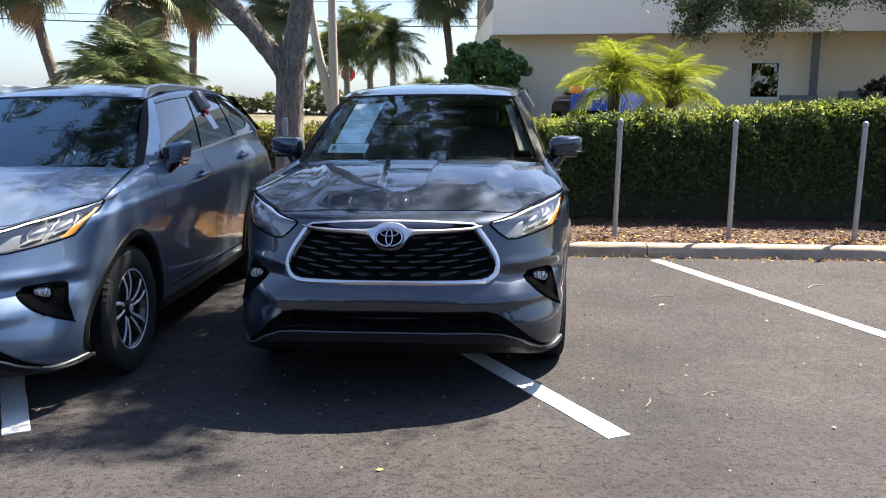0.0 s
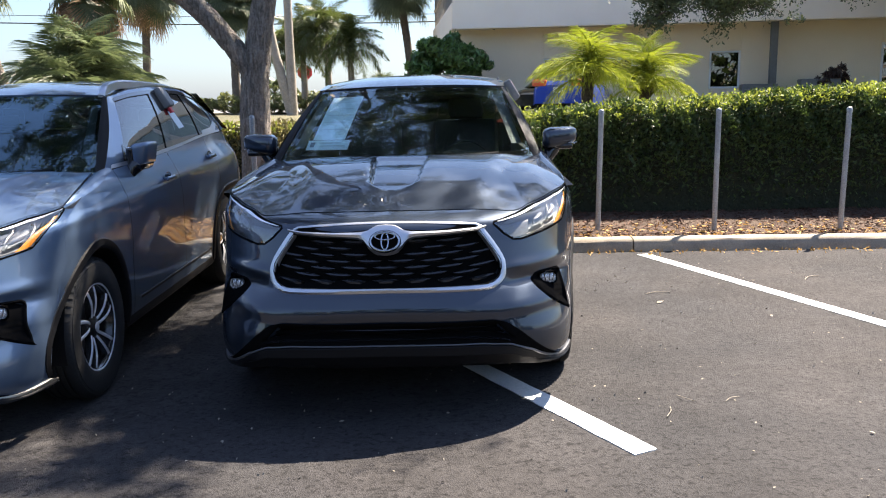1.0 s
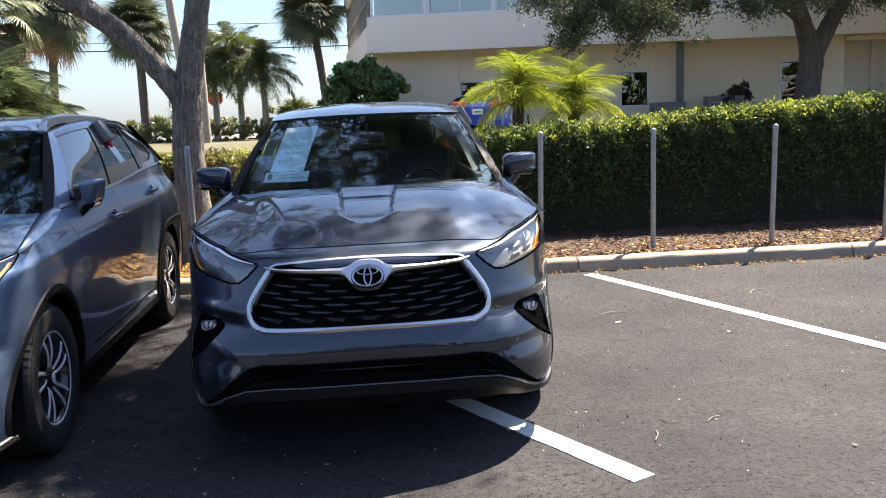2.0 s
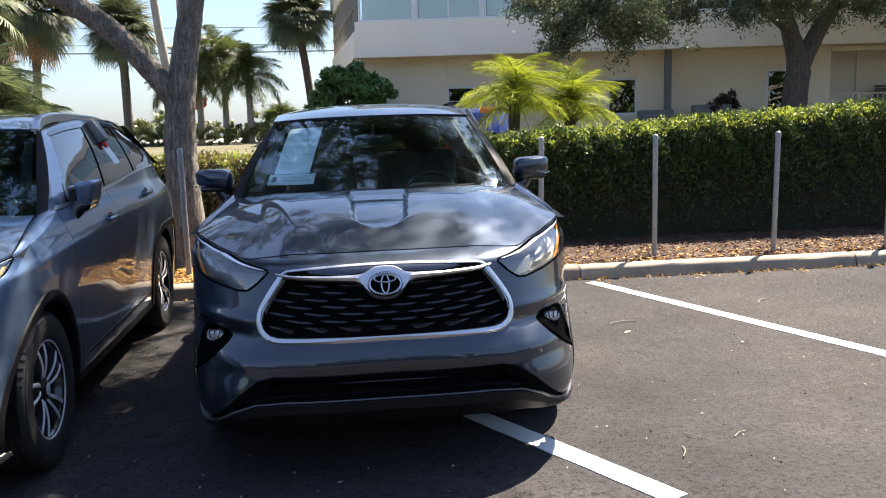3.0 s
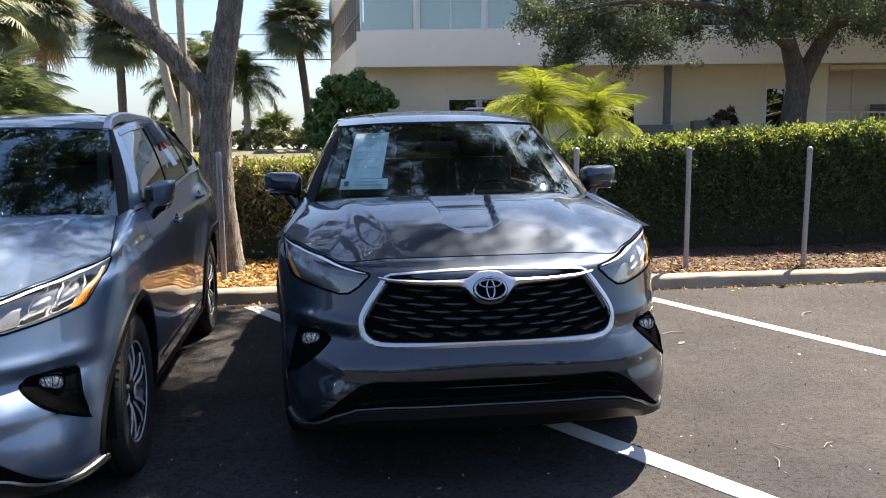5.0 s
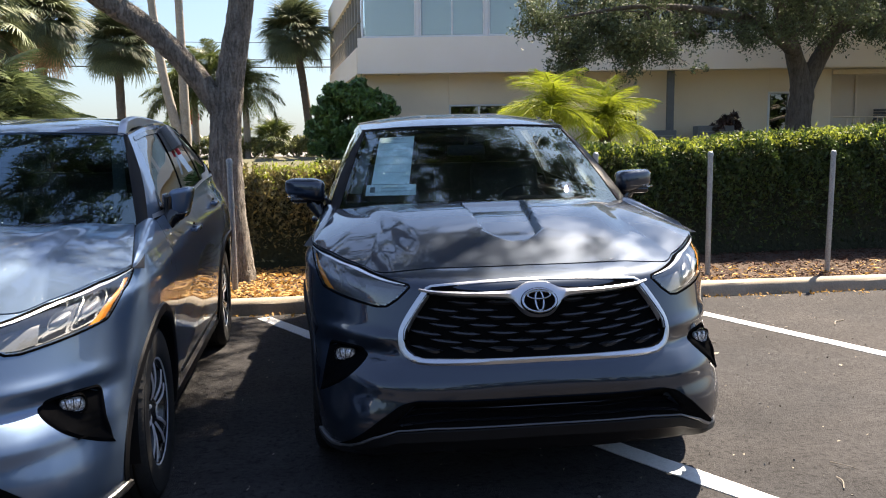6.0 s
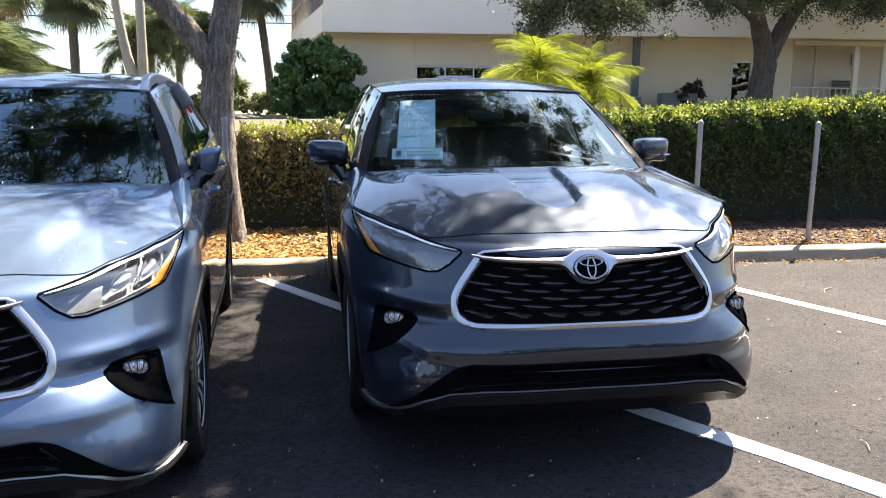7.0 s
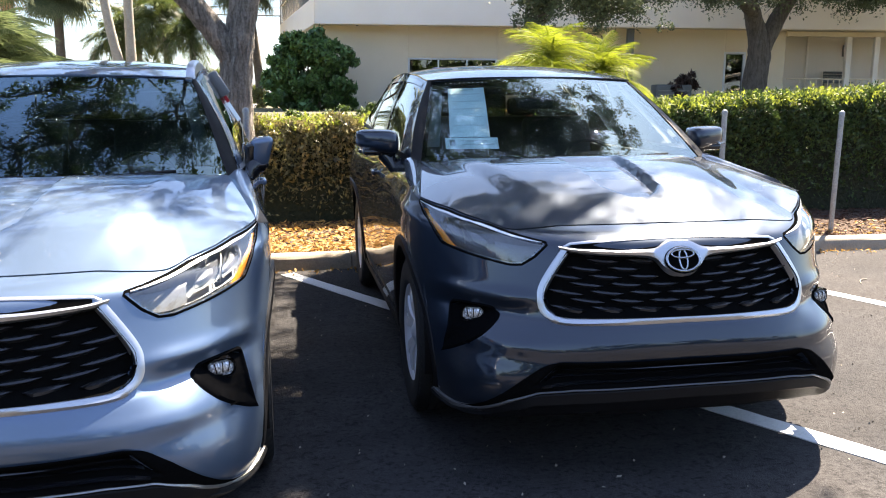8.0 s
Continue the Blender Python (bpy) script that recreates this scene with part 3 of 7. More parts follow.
def recess(x, z):
    """How far the openings of the front lie back behind its skin."""
    ax = np.abs(x)
    g = np.minimum(np.minimum(np.interp(z, GRILLE_Z, GRILLE_W) - ax, z - 0.672), 0.915 - z)
    i = np.minimum(np.minimum(np.interp(z, [0.38, 0.42, 0.50, 0.52], [0.64, 0.60, 0.52, 0.47]) - ax, z - 0.408), 0.508 - z)
    f = np.full(np.shape(ax), 1.0)
    for (x0, z0), (x1, z1) in zip(FOG, FOG[1:] + FOG[:1]):
        n = math.hypot(x1 - x0, z1 - z0)
        f = np.minimum(f, ((ax - x0) * (z1 - z0) - (z - z0) * (x1 - x0)) / n)
    return 0.045 * smoothstep(g, 0, 0.025) + 0.05 * smoothstep(i, 0, 0.045) + 0.04 * smoothstep(f, 0, 0.025)


def skin(s, z, off=0.0, flat=False):
    """A place on the car's outer skin, off metres proud of it."""
    s, z = np.broadcast_arrays(np.asarray(s, float), np.asarray(z, float))
    w, front, rear = half_width(z), 0.25 - nose_y(z), tail_y(z) - 3.0
    th = np.interp(s, _arc, _th)
    th3 = np.clip((L3 - s) / (L3 - L2), 0, 1) * math.pi / 2
    e, e3 = 2 / plan_power(z), 2 / 4.5
    x = np.where(s < L1, w * np.sin(th) ** e, np.where(s < L2, w, w * np.sin(th3) ** e3))
    y = np.where(s < L1, 0.25 - front * np.cos(th) ** e, np.where(s < L2, 0.25 + s - L1, 3.0 + rear * np.cos(th3) ** e3))
    # flanks: haunches over the wheels, a hollow along the doors, a crease under the windows
    side = smoothstep(y, -0.55, -0.1) * smoothstep(-y, -4.0, -3.6)
    bulge = 0.026 * np.exp(-((y - 3.08) / 0.55) ** 2 - ((z - 0.96) / 0.2) ** 2) + 0.014 * np.exp(-((y - 0.22) / 0.5) ** 2 - ((z - 0.88) / 0.2) ** 2)
    door = -0.006 * np.exp(-((y - 1.55) / 0.75) ** 2 - ((z - 0.64 - 0.06 * (y - 1.4)) / 0.14) ** 2)
    crease = 0.008 * np.exp(-((z - 1.02 - 0.03 * (y - 1)) / 0.03) ** 2)
    x = x + side * (bulge + door + crease)
    # nose: the shelf under the lamps that runs in over the fog lamps, and the bumper's roll
    fr = smoothstep(-y, 0.15, 0.45)
    shelf = (0.016 * np.exp(-((z - 0.735) / 0.026) ** 2) - 0.03 * np.exp(-((z - 0.665) / 0.04) ** 2) + 0.012 * np.exp(-((z - 0.565) / 0.04) ** 2)) * smoothstep(np.abs(x), 0.52, 0.66)
    y = y - fr * shelf
    if not flat:
        y = y + recess(x, z) * fr
    if np.any(off):
        d = 1e-3
        a, b = skin(s - d, z, 0, True), skin(s + d, z, 0, True)
        c, dd = skin(s, z - d, 0, True), skin(s, z + d, 0, True)
        n = np.cross(b - a, dd - c)
        n /= np.linalg.norm(n, axis=-1)[..., None] + 1e-12
        return np.stack([x, y, z], -1) + np.asarray(off)[..., None] * n
    return np.stack([x, y, z], -1)


def line_s(pts):
    """(way, height) pairs from ('x', across, height) or ('y', along, height) ones."""
    return [(float((s_at_x if k == "x" else s_at_y)(a, z)), z) for k, a, z in pts]


# the line between hood and nose, then over the lamp and along fender and doors
_top = line_s([("x", 0.0, 0.998), ("x", 0.40, 0.995), ("x", 0.53, 0.987), ("x", 0.62, 0.981), ("x", 0.70, 1.001), ("x", 0.76, 1.018), ("x", 0.83, 1.044), ("y", -0.04, 1.068), ("y", 0.12, 1.083)])
TOP_S = [p[0] for p in _top] + [float(s_at_y(v)) for v in (0.3, 0.62, 0.75, 1.37, 2.0, 3.0)] + [L3]
TOP_Z = [p[1] for p in _top] + [1.104, 1.158, 1.182, 1.198, 1.223, 1.278, 1.31]
HOOD_S = float(s_at_y(-0.04, 1.068))
LAMP_LOW = line_s([("x", 0.512, 0.939), ("x", 0.56, 0.892), ("x", 0.605, 0.861), ("x", 0.645, 0.857), ("x", 0.75, 0.876), ("x", 0.82, 0.893), ("y", -0.31, 0.909), ("y", -0.26, 0.945), ("y", -0.17, 0.992), ("y", -0.045, 1.052)])
LAMP_HIGH = line_s([("x", 0.514, 0.944), ("x", 0.57, 0.955), ("x", 0.63, 0.970), ("x", 0.70, 0.992), ("x", 0.76, 1.009), ("x", 0.83, 1.035), ("y", -0.04, 1.060)])


def top_z(s):
    return curve(s, TOP_S, TOP_Z)


def bottom_z(y, s):
    base = np.where(s < L1, np.interp(y, [-0.9, -0.72, -0.6, -0.5, -0.4, -0.24, 0.2], [0.285, 0.275, 0.255, 0.245, 0.25, 0.295, 0.27]), np.interp(y, [3.0, 3.9], [0.27, 0.34]))
    for yc in (AXLE, AXLE + WB):
        d = ARCH ** 2 - (y - yc) ** 2
        base = np.where(d > 0, np.maximum(base, RIDE + np.sqrt(np.maximum(d, 0))), base)
    return base


def in_lamp(s, z):
    """Whether a place on the skin lies within the headlamp's opening."""
    poly = LAMP_LOW + LAMP_HIGH[::-1]
    inside = np.zeros(np.shape(s), bool)
    for (s0, z0), (s1, z1) in zip(poly, poly[1:] + poly[:1]):
        if z0 != z1:
            inside ^= ((z0 > z) != (z1 > z)) & (s < (s1 - s0) * (z - z0) / (z1 - z0) + s0)
    return inside


def skin_panel(s0, s1, cols, rows, z0=0.0, z1=1.0, extra=()):
    """A panel of the skin from s0 to s1, between the wheel-arch or sill and the top edge, open where the headlamp sits."""
    s = np.unique(np.r_[np.linspace(s0, s1, cols), [e for e in extra if s0 < e < s1]])
    y = skin(s, np.full(len(s), 0.6), 0, True)[:, 1]
    lo, hi = bottom_z(y, s), top_z(s)
    v = np.linspace(z0, z1, rows)
    z = lo[:, None] + (hi - lo)[:, None] * v
    ss = np.repeat(s[:, None], rows, 1)
    hole = in_lamp(ss, z).reshape(-1)
    faces = [f for f in grid_faces(len(s), rows) if not all(hole[i] for i in f)]
    return skin(ss, z).reshape(-1, 3), faces


def mirrored(verts, faces):
    """Both halves of a body, joined at the middle."""
    v = np.asarray(verts, float)
    m = v * [-1, 1, 1]
    return np.r_[v, m], list(faces) + [tuple(i + len(v) for i in reversed(f)) for f in faces]


def sided(verts, faces, side):
    v = np.asarray(verts, float)
    return (v, faces) if side > 0 else (v * [-1, 1, 1], [tuple(reversed(f)) for f in faces])


def along(poly, n):
    """n places spread evenly along a polyline of pairs."""
    p = np.asarray(poly, float)
    d = np.r_[0, np.cumsum(np.hypot(*np.diff(p, axis=0).T))]
    t = np.linspace(0, d[-1], n)
    return np.stack([np.interp(t, d, p[:, 0]), np.interp(t, d, p[:, 1])], 1)


def on_nose(x, z, off=0.0, flat=False):
    """A place on the nose by its place across (either side) and its height."""
    x, z = np.broadcast_arrays(np.asarray(x, float), np.asarray(z, float))
    q = skin(s_at_x(x, z), z, off, flat)
    q[..., 0] *= np.where(x < 0, -1, 1)
    return q


def ruled(low, high, nu, nv, off, flat=False):
    """A patch on the nose between two lines given as (across, height)."""
    a, b = along(low, nu), along(high, nu)
    v = np.linspace(0, 1, nv)[None, :, None]
    p = a[:, None] * (1 - v) + b[:, None] * v
    return on_nose(p[..., 0], p[..., 1], off, flat).reshape(-1, 3), grid_faces(nu, nv)


def moulding(path, width, low, high, closed=False):
    """A raised strip along a line on the nose: (across, height) points."""
    p = np.asarray(path, float)
    n = len(p)
    d = np.array([p[(i + 1) % n] - p[i - 1] if closed else p[min(i + 1, n - 1)] - p[max(i - 1, 0)] for i in range(n)])
    d /= np.linalg.norm(d, axis=1)[:, None] + 1e-9
    nrm = np.stack([-d[:, 1], d[:, 0]], 1)
    w = np.broadcast_to(width, (n,))[:, None]
    rows = []
    for f, o in ((-0.5, low), (-0.36, high * 0.8), (0.0, high), (0.36, high * 0.8), (0.5, low)):
        q = p + nrm * w * f
        rows.append(on_nose(q[:, 0], q[:, 1], 0.001 + o, True))
    return np.stack(rows, 1).reshape(-1, 3), grid_faces(n, 5, closed)


def hood_point(p, q):
    """The hood: p from -1 to 1 across, q from 0 at the nose to 1 at the cowl."""
    ap = np.abs(p)
    front = skin(ap * HOOD_S, top_z(ap * HOOD_S), 0, True)
    back = np.stack([ap * 0.80, 0.47 + 0.18 * ap ** 2.2, 1.192 - 0.02 * ap ** 2.5], -1)
    g = 1 - (1 - q) ** (1.5 - 0.35 * ap ** 3)
    x = front[..., 0] * (1 - q) + back[..., 0] * q
    y = front[..., 1] * (1 - q) + back[..., 1] * q
    z = front[..., 2] * (1 - g) + back[..., 2] * g
    z = z + 0.02 * np.sin(math.pi * q) * (1 - ap ** 2.4)
    # the raised middle, with a soft shoulder along each side that spreads towards the windshield
    edge = 0.40 + 0.23 * q
    z = z + 0.02 * (1 - smoothstep(np.abs(x), edge - 0.05, edge + 0.10)) * smoothstep(q, 0.0, 0.3) * smoothstep(-q, -1.25, -0.8)
    # the tapering hollow in the middle
    wd = (0.105 + 0.065 * q) * np.sqrt(np.clip((q - 0.2) / 0.12, 0, 1))
    inside = smoothstep(wd - np.abs(x), -0.014, 0.016) * smoothstep(q, 0.19, 0.225)
    z = z - inside * np.clip(z - (1.046 + 0.175 * (y + 0.45)), 0.006, 0.04) * (1 - 0.6 * smoothstep(q, 0.85, 1.0))
    return np.stack([np.sign(p) * x, y, z], -1)


def cabin_side(f, v, off=0.0):
    """The side of the cabin: f from the windshield post to the tail, v from the belt to the roof."""
    f, v = np.broadcast_arrays(np.asarray(f, float), np.asarray(v, float))
    yl, yu = 0.69 + 3.07 * f, 1.385 + 2.185 * f
    zl = top_z(s_at_y(yl))
    xl = half_width(zl) - 0.004
    xl = xl - 0.03 * smoothstep(-f, -0.1, 0) - 0.06 * smoothstep(f, 0.86, 1.0)
    zu = curve(yu, [1.38, 1.5, 1.8, 2.3, 2.9, 3.3, 3.6], [1.608, 1.622, 1.655, 1.675, 1.66, 1.615, 1.55])
    xu = np.interp(yu, [1.38, 2.0, 3.0, 3.6], [0.648, 0.662, 0.65, 0.61])
    y, z, x = yl + (yu - yl) * v, zl + (zu - zl) * v, xl + (xu - xl) * v
    x = x + 0.022 * np.sin(math.pi * v) + off * 0.9
    return np.stack([x, y, z + off * 0.4], -1)


def cabin_patch(low, high, nu, nv, off=0.0):
    a, b = along(low, nu), along(high, nu)
    v = np.linspace(0, 1, nv)[None, :, None]
    p = a[:, None] * (1 - v) + b[:, None] * v
    return cabin_side(p[..., 0], p[..., 1], off).reshape(-1, 3), grid_faces(nu, nv)


def windshield_point(p, q):
    ap = np.abs(p)
    b = np.stack([ap * 0.805, 0.50 + 0.19 * ap ** 2.2, 1.168 + 0.0 * ap], -1)
    t = np.stack([ap * 0.63, 1.335 + 0.045 * ap ** 2.2, 1.63 - 0.02 * ap ** 2], -1)
    m = b * (1 - q[..., None]) + t * q[..., None]
    m[..., 2] += 0.016 * np.sin(math.pi * q)
    m[..., 0] *= np.sign(p)
    return m


def grid_part(fn, pr, qr, nu, nv):
    p, q = np.meshgrid(np.linspace(*pr, nu), np.linspace(*qr, nv), indexing="ij")
    return fn(p, q).reshape(-1, 3), grid_faces(nu, nv)


def roof_point(p, q):
    """The roof: p across, q from windshield to tail."""
    e = cabin_side(q, np.ones_like(q))
    ap = np.abs(p)
    y0 = 1.338 + 0.045 * ap ** 2.2
    y = y0 + (e[..., 1].max() + 0.06 - y0) * q
    zc = curve(q, [0, 0.05, 0.12, 0.3, 0.5, 0.8, 1], [1.632, 1.656, 1.682, 1.722, 1.732, 1.708, 1.64])
    x = p * e[..., 0]
    return np.stack([x, y, zc + (e[..., 2] + 0.004 - zc) * ap ** 2.6], -1)


def fender_top(p, q):
    """The shoulder between hood and flank: p 0 at the hood, 1 at the flank; q from the lamp to the door."""
    corner = skin(HOOD_S, top_z(HOOD_S), 0, True)
    y = corner[1] + (0.745 - corner[1]) * q
    s = s_at_y(y, 1.08)
    o = skin(s, top_z(s), 0, True)
    i = hood_point(np.full(np.shape(q), 1.0), np.clip((y - corner[1]) / (0.65 - corner[1]), 0, 1)) + np.stack([0.005 + 0 * q, 0 * q, 0 * q], -1)
    i[..., 1] = y
    m = i + (o - i) * p[..., None]
    m[..., 2] += 0.02 * np.sin(math.pi * p) * smoothstep(q, 0, 0.2)
    return m


def build_wheel(parent, at, style, flip):
    """Tyre, rim with spokes, hub cap and brake disc; the outer face looks towards +x."""
    w = new("wheel")
    w.parent = parent
    prof = [(0.232, -0.1), (0.245, -0.112), (0.29, -0.121), (0.335, -0.119), (0.362, -0.108), (0.376, -0.09)]
    for g in (-0.06, -0.022, 0.022, 0.06):
        prof += [(0.381, g - 0.006), (0.373, g - 0.004), (0.373, g + 0.004), (0.381, g + 0.006)]
    prof += [(0.376, 0.09), (0.362, 0.108), (0.348, 0.1135), (0.347, 0.117), (0.335, 0.119), (0.29, 0.121), (0.262, 0.118), (0.245, 0.112), (0.232, 0.1)]
    tyre = mesh_ob("tyre", *lathe(prof, 72), rubber, w)
    # shoulder blocks of the tread
    vs, fs = [], []
    for k in range(60):
        a = 2 * math.pi * (k + 0.5) / 60
        c, sn = math.cos(a), math.sin(a)
        t = Vector((0, -sn, c)) * 0.011
        base = len(vs)
        for r, h in ((0.383, 0.072), (0.379, 0.096), (0.363, 0.1125), (0.357, 0.11)):
            for e in (-1, 1):
                vs.append(Vector((h, r * c, r * sn)) + e * t)
        fs += [(base + 2 * j, base + 2 * j + 1, base + 2 * j + 3, base + 2 * j + 2) for j in range(3)]
    mesh_ob("tread_block", vs, fs, rubber, tyre)
    silver = style == "silver"
    rim_mat = machined if silver else wheel_black
    rim = mesh_ob("rim", *lathe([(0.236, -0.1), (0.222, -0.09), (0.206, -0.03), (0.206, 0.06), (0.221, 0.092), (0.232, 0.104), (0.237, 0.106), (0.237, 0.1), (0.226, 0.088)], 64), rim_mat, w,
                  "silver alloy rim" if silver else "black alloy rim with machined faces")
    def spoke(a0, a1, w0, w1, lift, depth):
        v, fcs = [], []
        n = 7
        for i in range(n):
            t = i / (n - 1)
            r = 0.05 + 0.172 * t
            a = a0 + (a1 - a0) * t ** 0.8
            hw = w0 + (w1 - w0) * t
            h = 0.078 + 0.012 * math.sin(math.pi * t) + 0.018 * t + lift
            c, sn = math.cos(a), math.sin(a)
            for du, dh in ((-hw - 0.006, -depth), (-hw, 0), (hw, 0), (hw + 0.006, -depth)):
                v.append((h + dh, r * c - du * sn, r * sn + du * c))
        for i in range(n - 1):
            for j in range(3):
                fcs.append((4 * i + j, 4 * i + j + 1, 4 * i + j + 5, 4 * i + j + 4))
        fcs += [(3, 2, 1, 0), tuple(4 * (n - 1) + j for j in range(4))]
        return v, fcs
    for k in range(5):
        a = 2 * math.pi * k / 5 + math.pi / 2
        if silver:
            for e in (-1, 1):
                mesh_ob("spoke", *spoke(a + e * 0.12, a + e * 0.27, 0.019, 0.026, 0, 0.03), machined, rim)
        else:
            mesh_ob("spoke", *spoke(a, a + 0.16, 0.014, 0.046, 0, 0.035), wheel_black, rim)
            for e in (-1, 1):
                mesh_ob("spoke_face", *spoke(a + e * 0.24, a + e * 0.20 + 0.16, 0.003, 0.0055, 0.004, 0.005), machined, rim, "machined spoke edge")
    if not silver:
        mesh_ob("rim_edge", *lathe([(0.2295, 0.103), (0.2335, 0.1075), (0.2385, 0.107), (0.2385, 0.104)], 64), machined, rim, "machined rim edge")
    mesh_ob("hub_cap", *lathe([(0.0, 0.1), (0.028, 0.099), (0.034, 0.094), (0.052, 0.088), (0.066, 0.078), (0.066, 0.05)], 28), machined if silver else wheel_black, rim)
    mesh_ob("cap_disc", *lathe([(0.0, 0.102), (0.024, 0.1015), (0.029, 0.098)], 24), machined, rim, "small silver centre disc")
    mesh_ob("brake_disc", *lathe([(0.05, 0.0), (0.155, 0.0), (0.158, -0.01), (0.158, -0.022), (0.05, -0.022)], 40), brake_mat, w)
    w.matrix_local = pose(*at, 0, 0, 0 if not flip else 180)
    return w


def build_mirror(parent, side, mat, fold):
    """A door mirror: painted shell, dark lower shell, foot and glass."""
    m = new("door_mirror")
    m.parent = parent
    if fold:
        # folded in: a tall wedge, painted on its outer side, black on the side that faces the door
        def wedge(size, at, bevel):
            w = add_box(bmesh.new(), size, Matrix(), bevel, 4)
            for v in w.verts:
                k = v.co.z / size[2] + 0.5
                v.co = (v.co.x * (0.62 + 0.38 * k) + 0.012 * k + at[0], v.co.y + at[1] + 0.03 * (1 - k), v.co.z + at[2] + 0.12 * v.co.x)
            return w
        part("mirror_shell", wedge((0.12, 0.22, 0.145), (0.955, 1.08, 1.25), 0.03), mat, m)
        part("inner_cap", wedge((0.06, 0.19, 0.13), (0.898, 1.07, 1.23), 0.018), gloss_black, m, "black inner cap")
        part("lower_shell", wedge((0.09, 0.19, 0.045), (0.945, 1.07, 1.172), 0.016), gloss_black, m, "black lower shell")
        part("mirror_glass", wedge((0.012, 0.15, 0.11), (0.866, 1.09, 1.24), 0.004), chrome, m)
    else:
        bm = bmesh.new()
        bmesh.ops.create_uvsphere(bm, u_segments=28, v_segments=16, radius=1.0)
        for v in bm.verts:
            x, y, z = v.co
            x, y, z = (abs(x) ** 0.5 * np.sign(x), abs(y) ** 0.75 * np.sign(y), abs(z) ** 0.5 * np.sign(z))
            y = max(y, -1) if y < 0.35 else 0.35 + (y - 0.35) * 0.1
            k = 1 - 0.28 * (x + 1) / 2
            v.co = (x * 0.118 + 1.0, y * (0.1 - 0.025 * x) + 1.03 + 0.03 * x, z * 0.074 * k + 0.012 * x + 1.275)
        part("mirror_shell", bm, mat, m)
        part("mirror_glass", add_box(bmesh.new(), (0.19, 0.012, 0.115), Matrix.Translation((1.0, 1.068, 1.272)), 0.03), chrome, m)
        part("lower_shell", add_box(bmesh.new(), (0.2, 0.11, 0.045), Matrix.Translation((0.985, 1.025, 1.215)), 0.02), gloss_black, m, "black lower shell")
        part("indicator_lens", add_box(bmesh.new(), (0.075, 0.02, 0.012), Matrix.Translation((1.075, 0.975, 1.235)) @ Matrix.Rotation(0.5, 4, "Z"), 0.004), lens_clear, m)
    reach = -0.02 if fold else 0.0
    mesh_ob("foot", *tube([(0.89, 0.97, 1.075), (0.905 + reach, 0.99, 1.115), (0.93 + reach, 1.01, 1.16), (0.955 + 1.5 * reach, 1.03, 1.20 + 0.7 * reach)], [0.022, 0.032, 0.042, 0.048], 14), gloss_black, m, "black foot")
    if side < 0:
        for o in m.children:
            o.data = o.data.copy()
            o.data.transform(Matrix.Diagonal((-1, 1, 1, 1)))
            o.data.flip_normals()
    return m


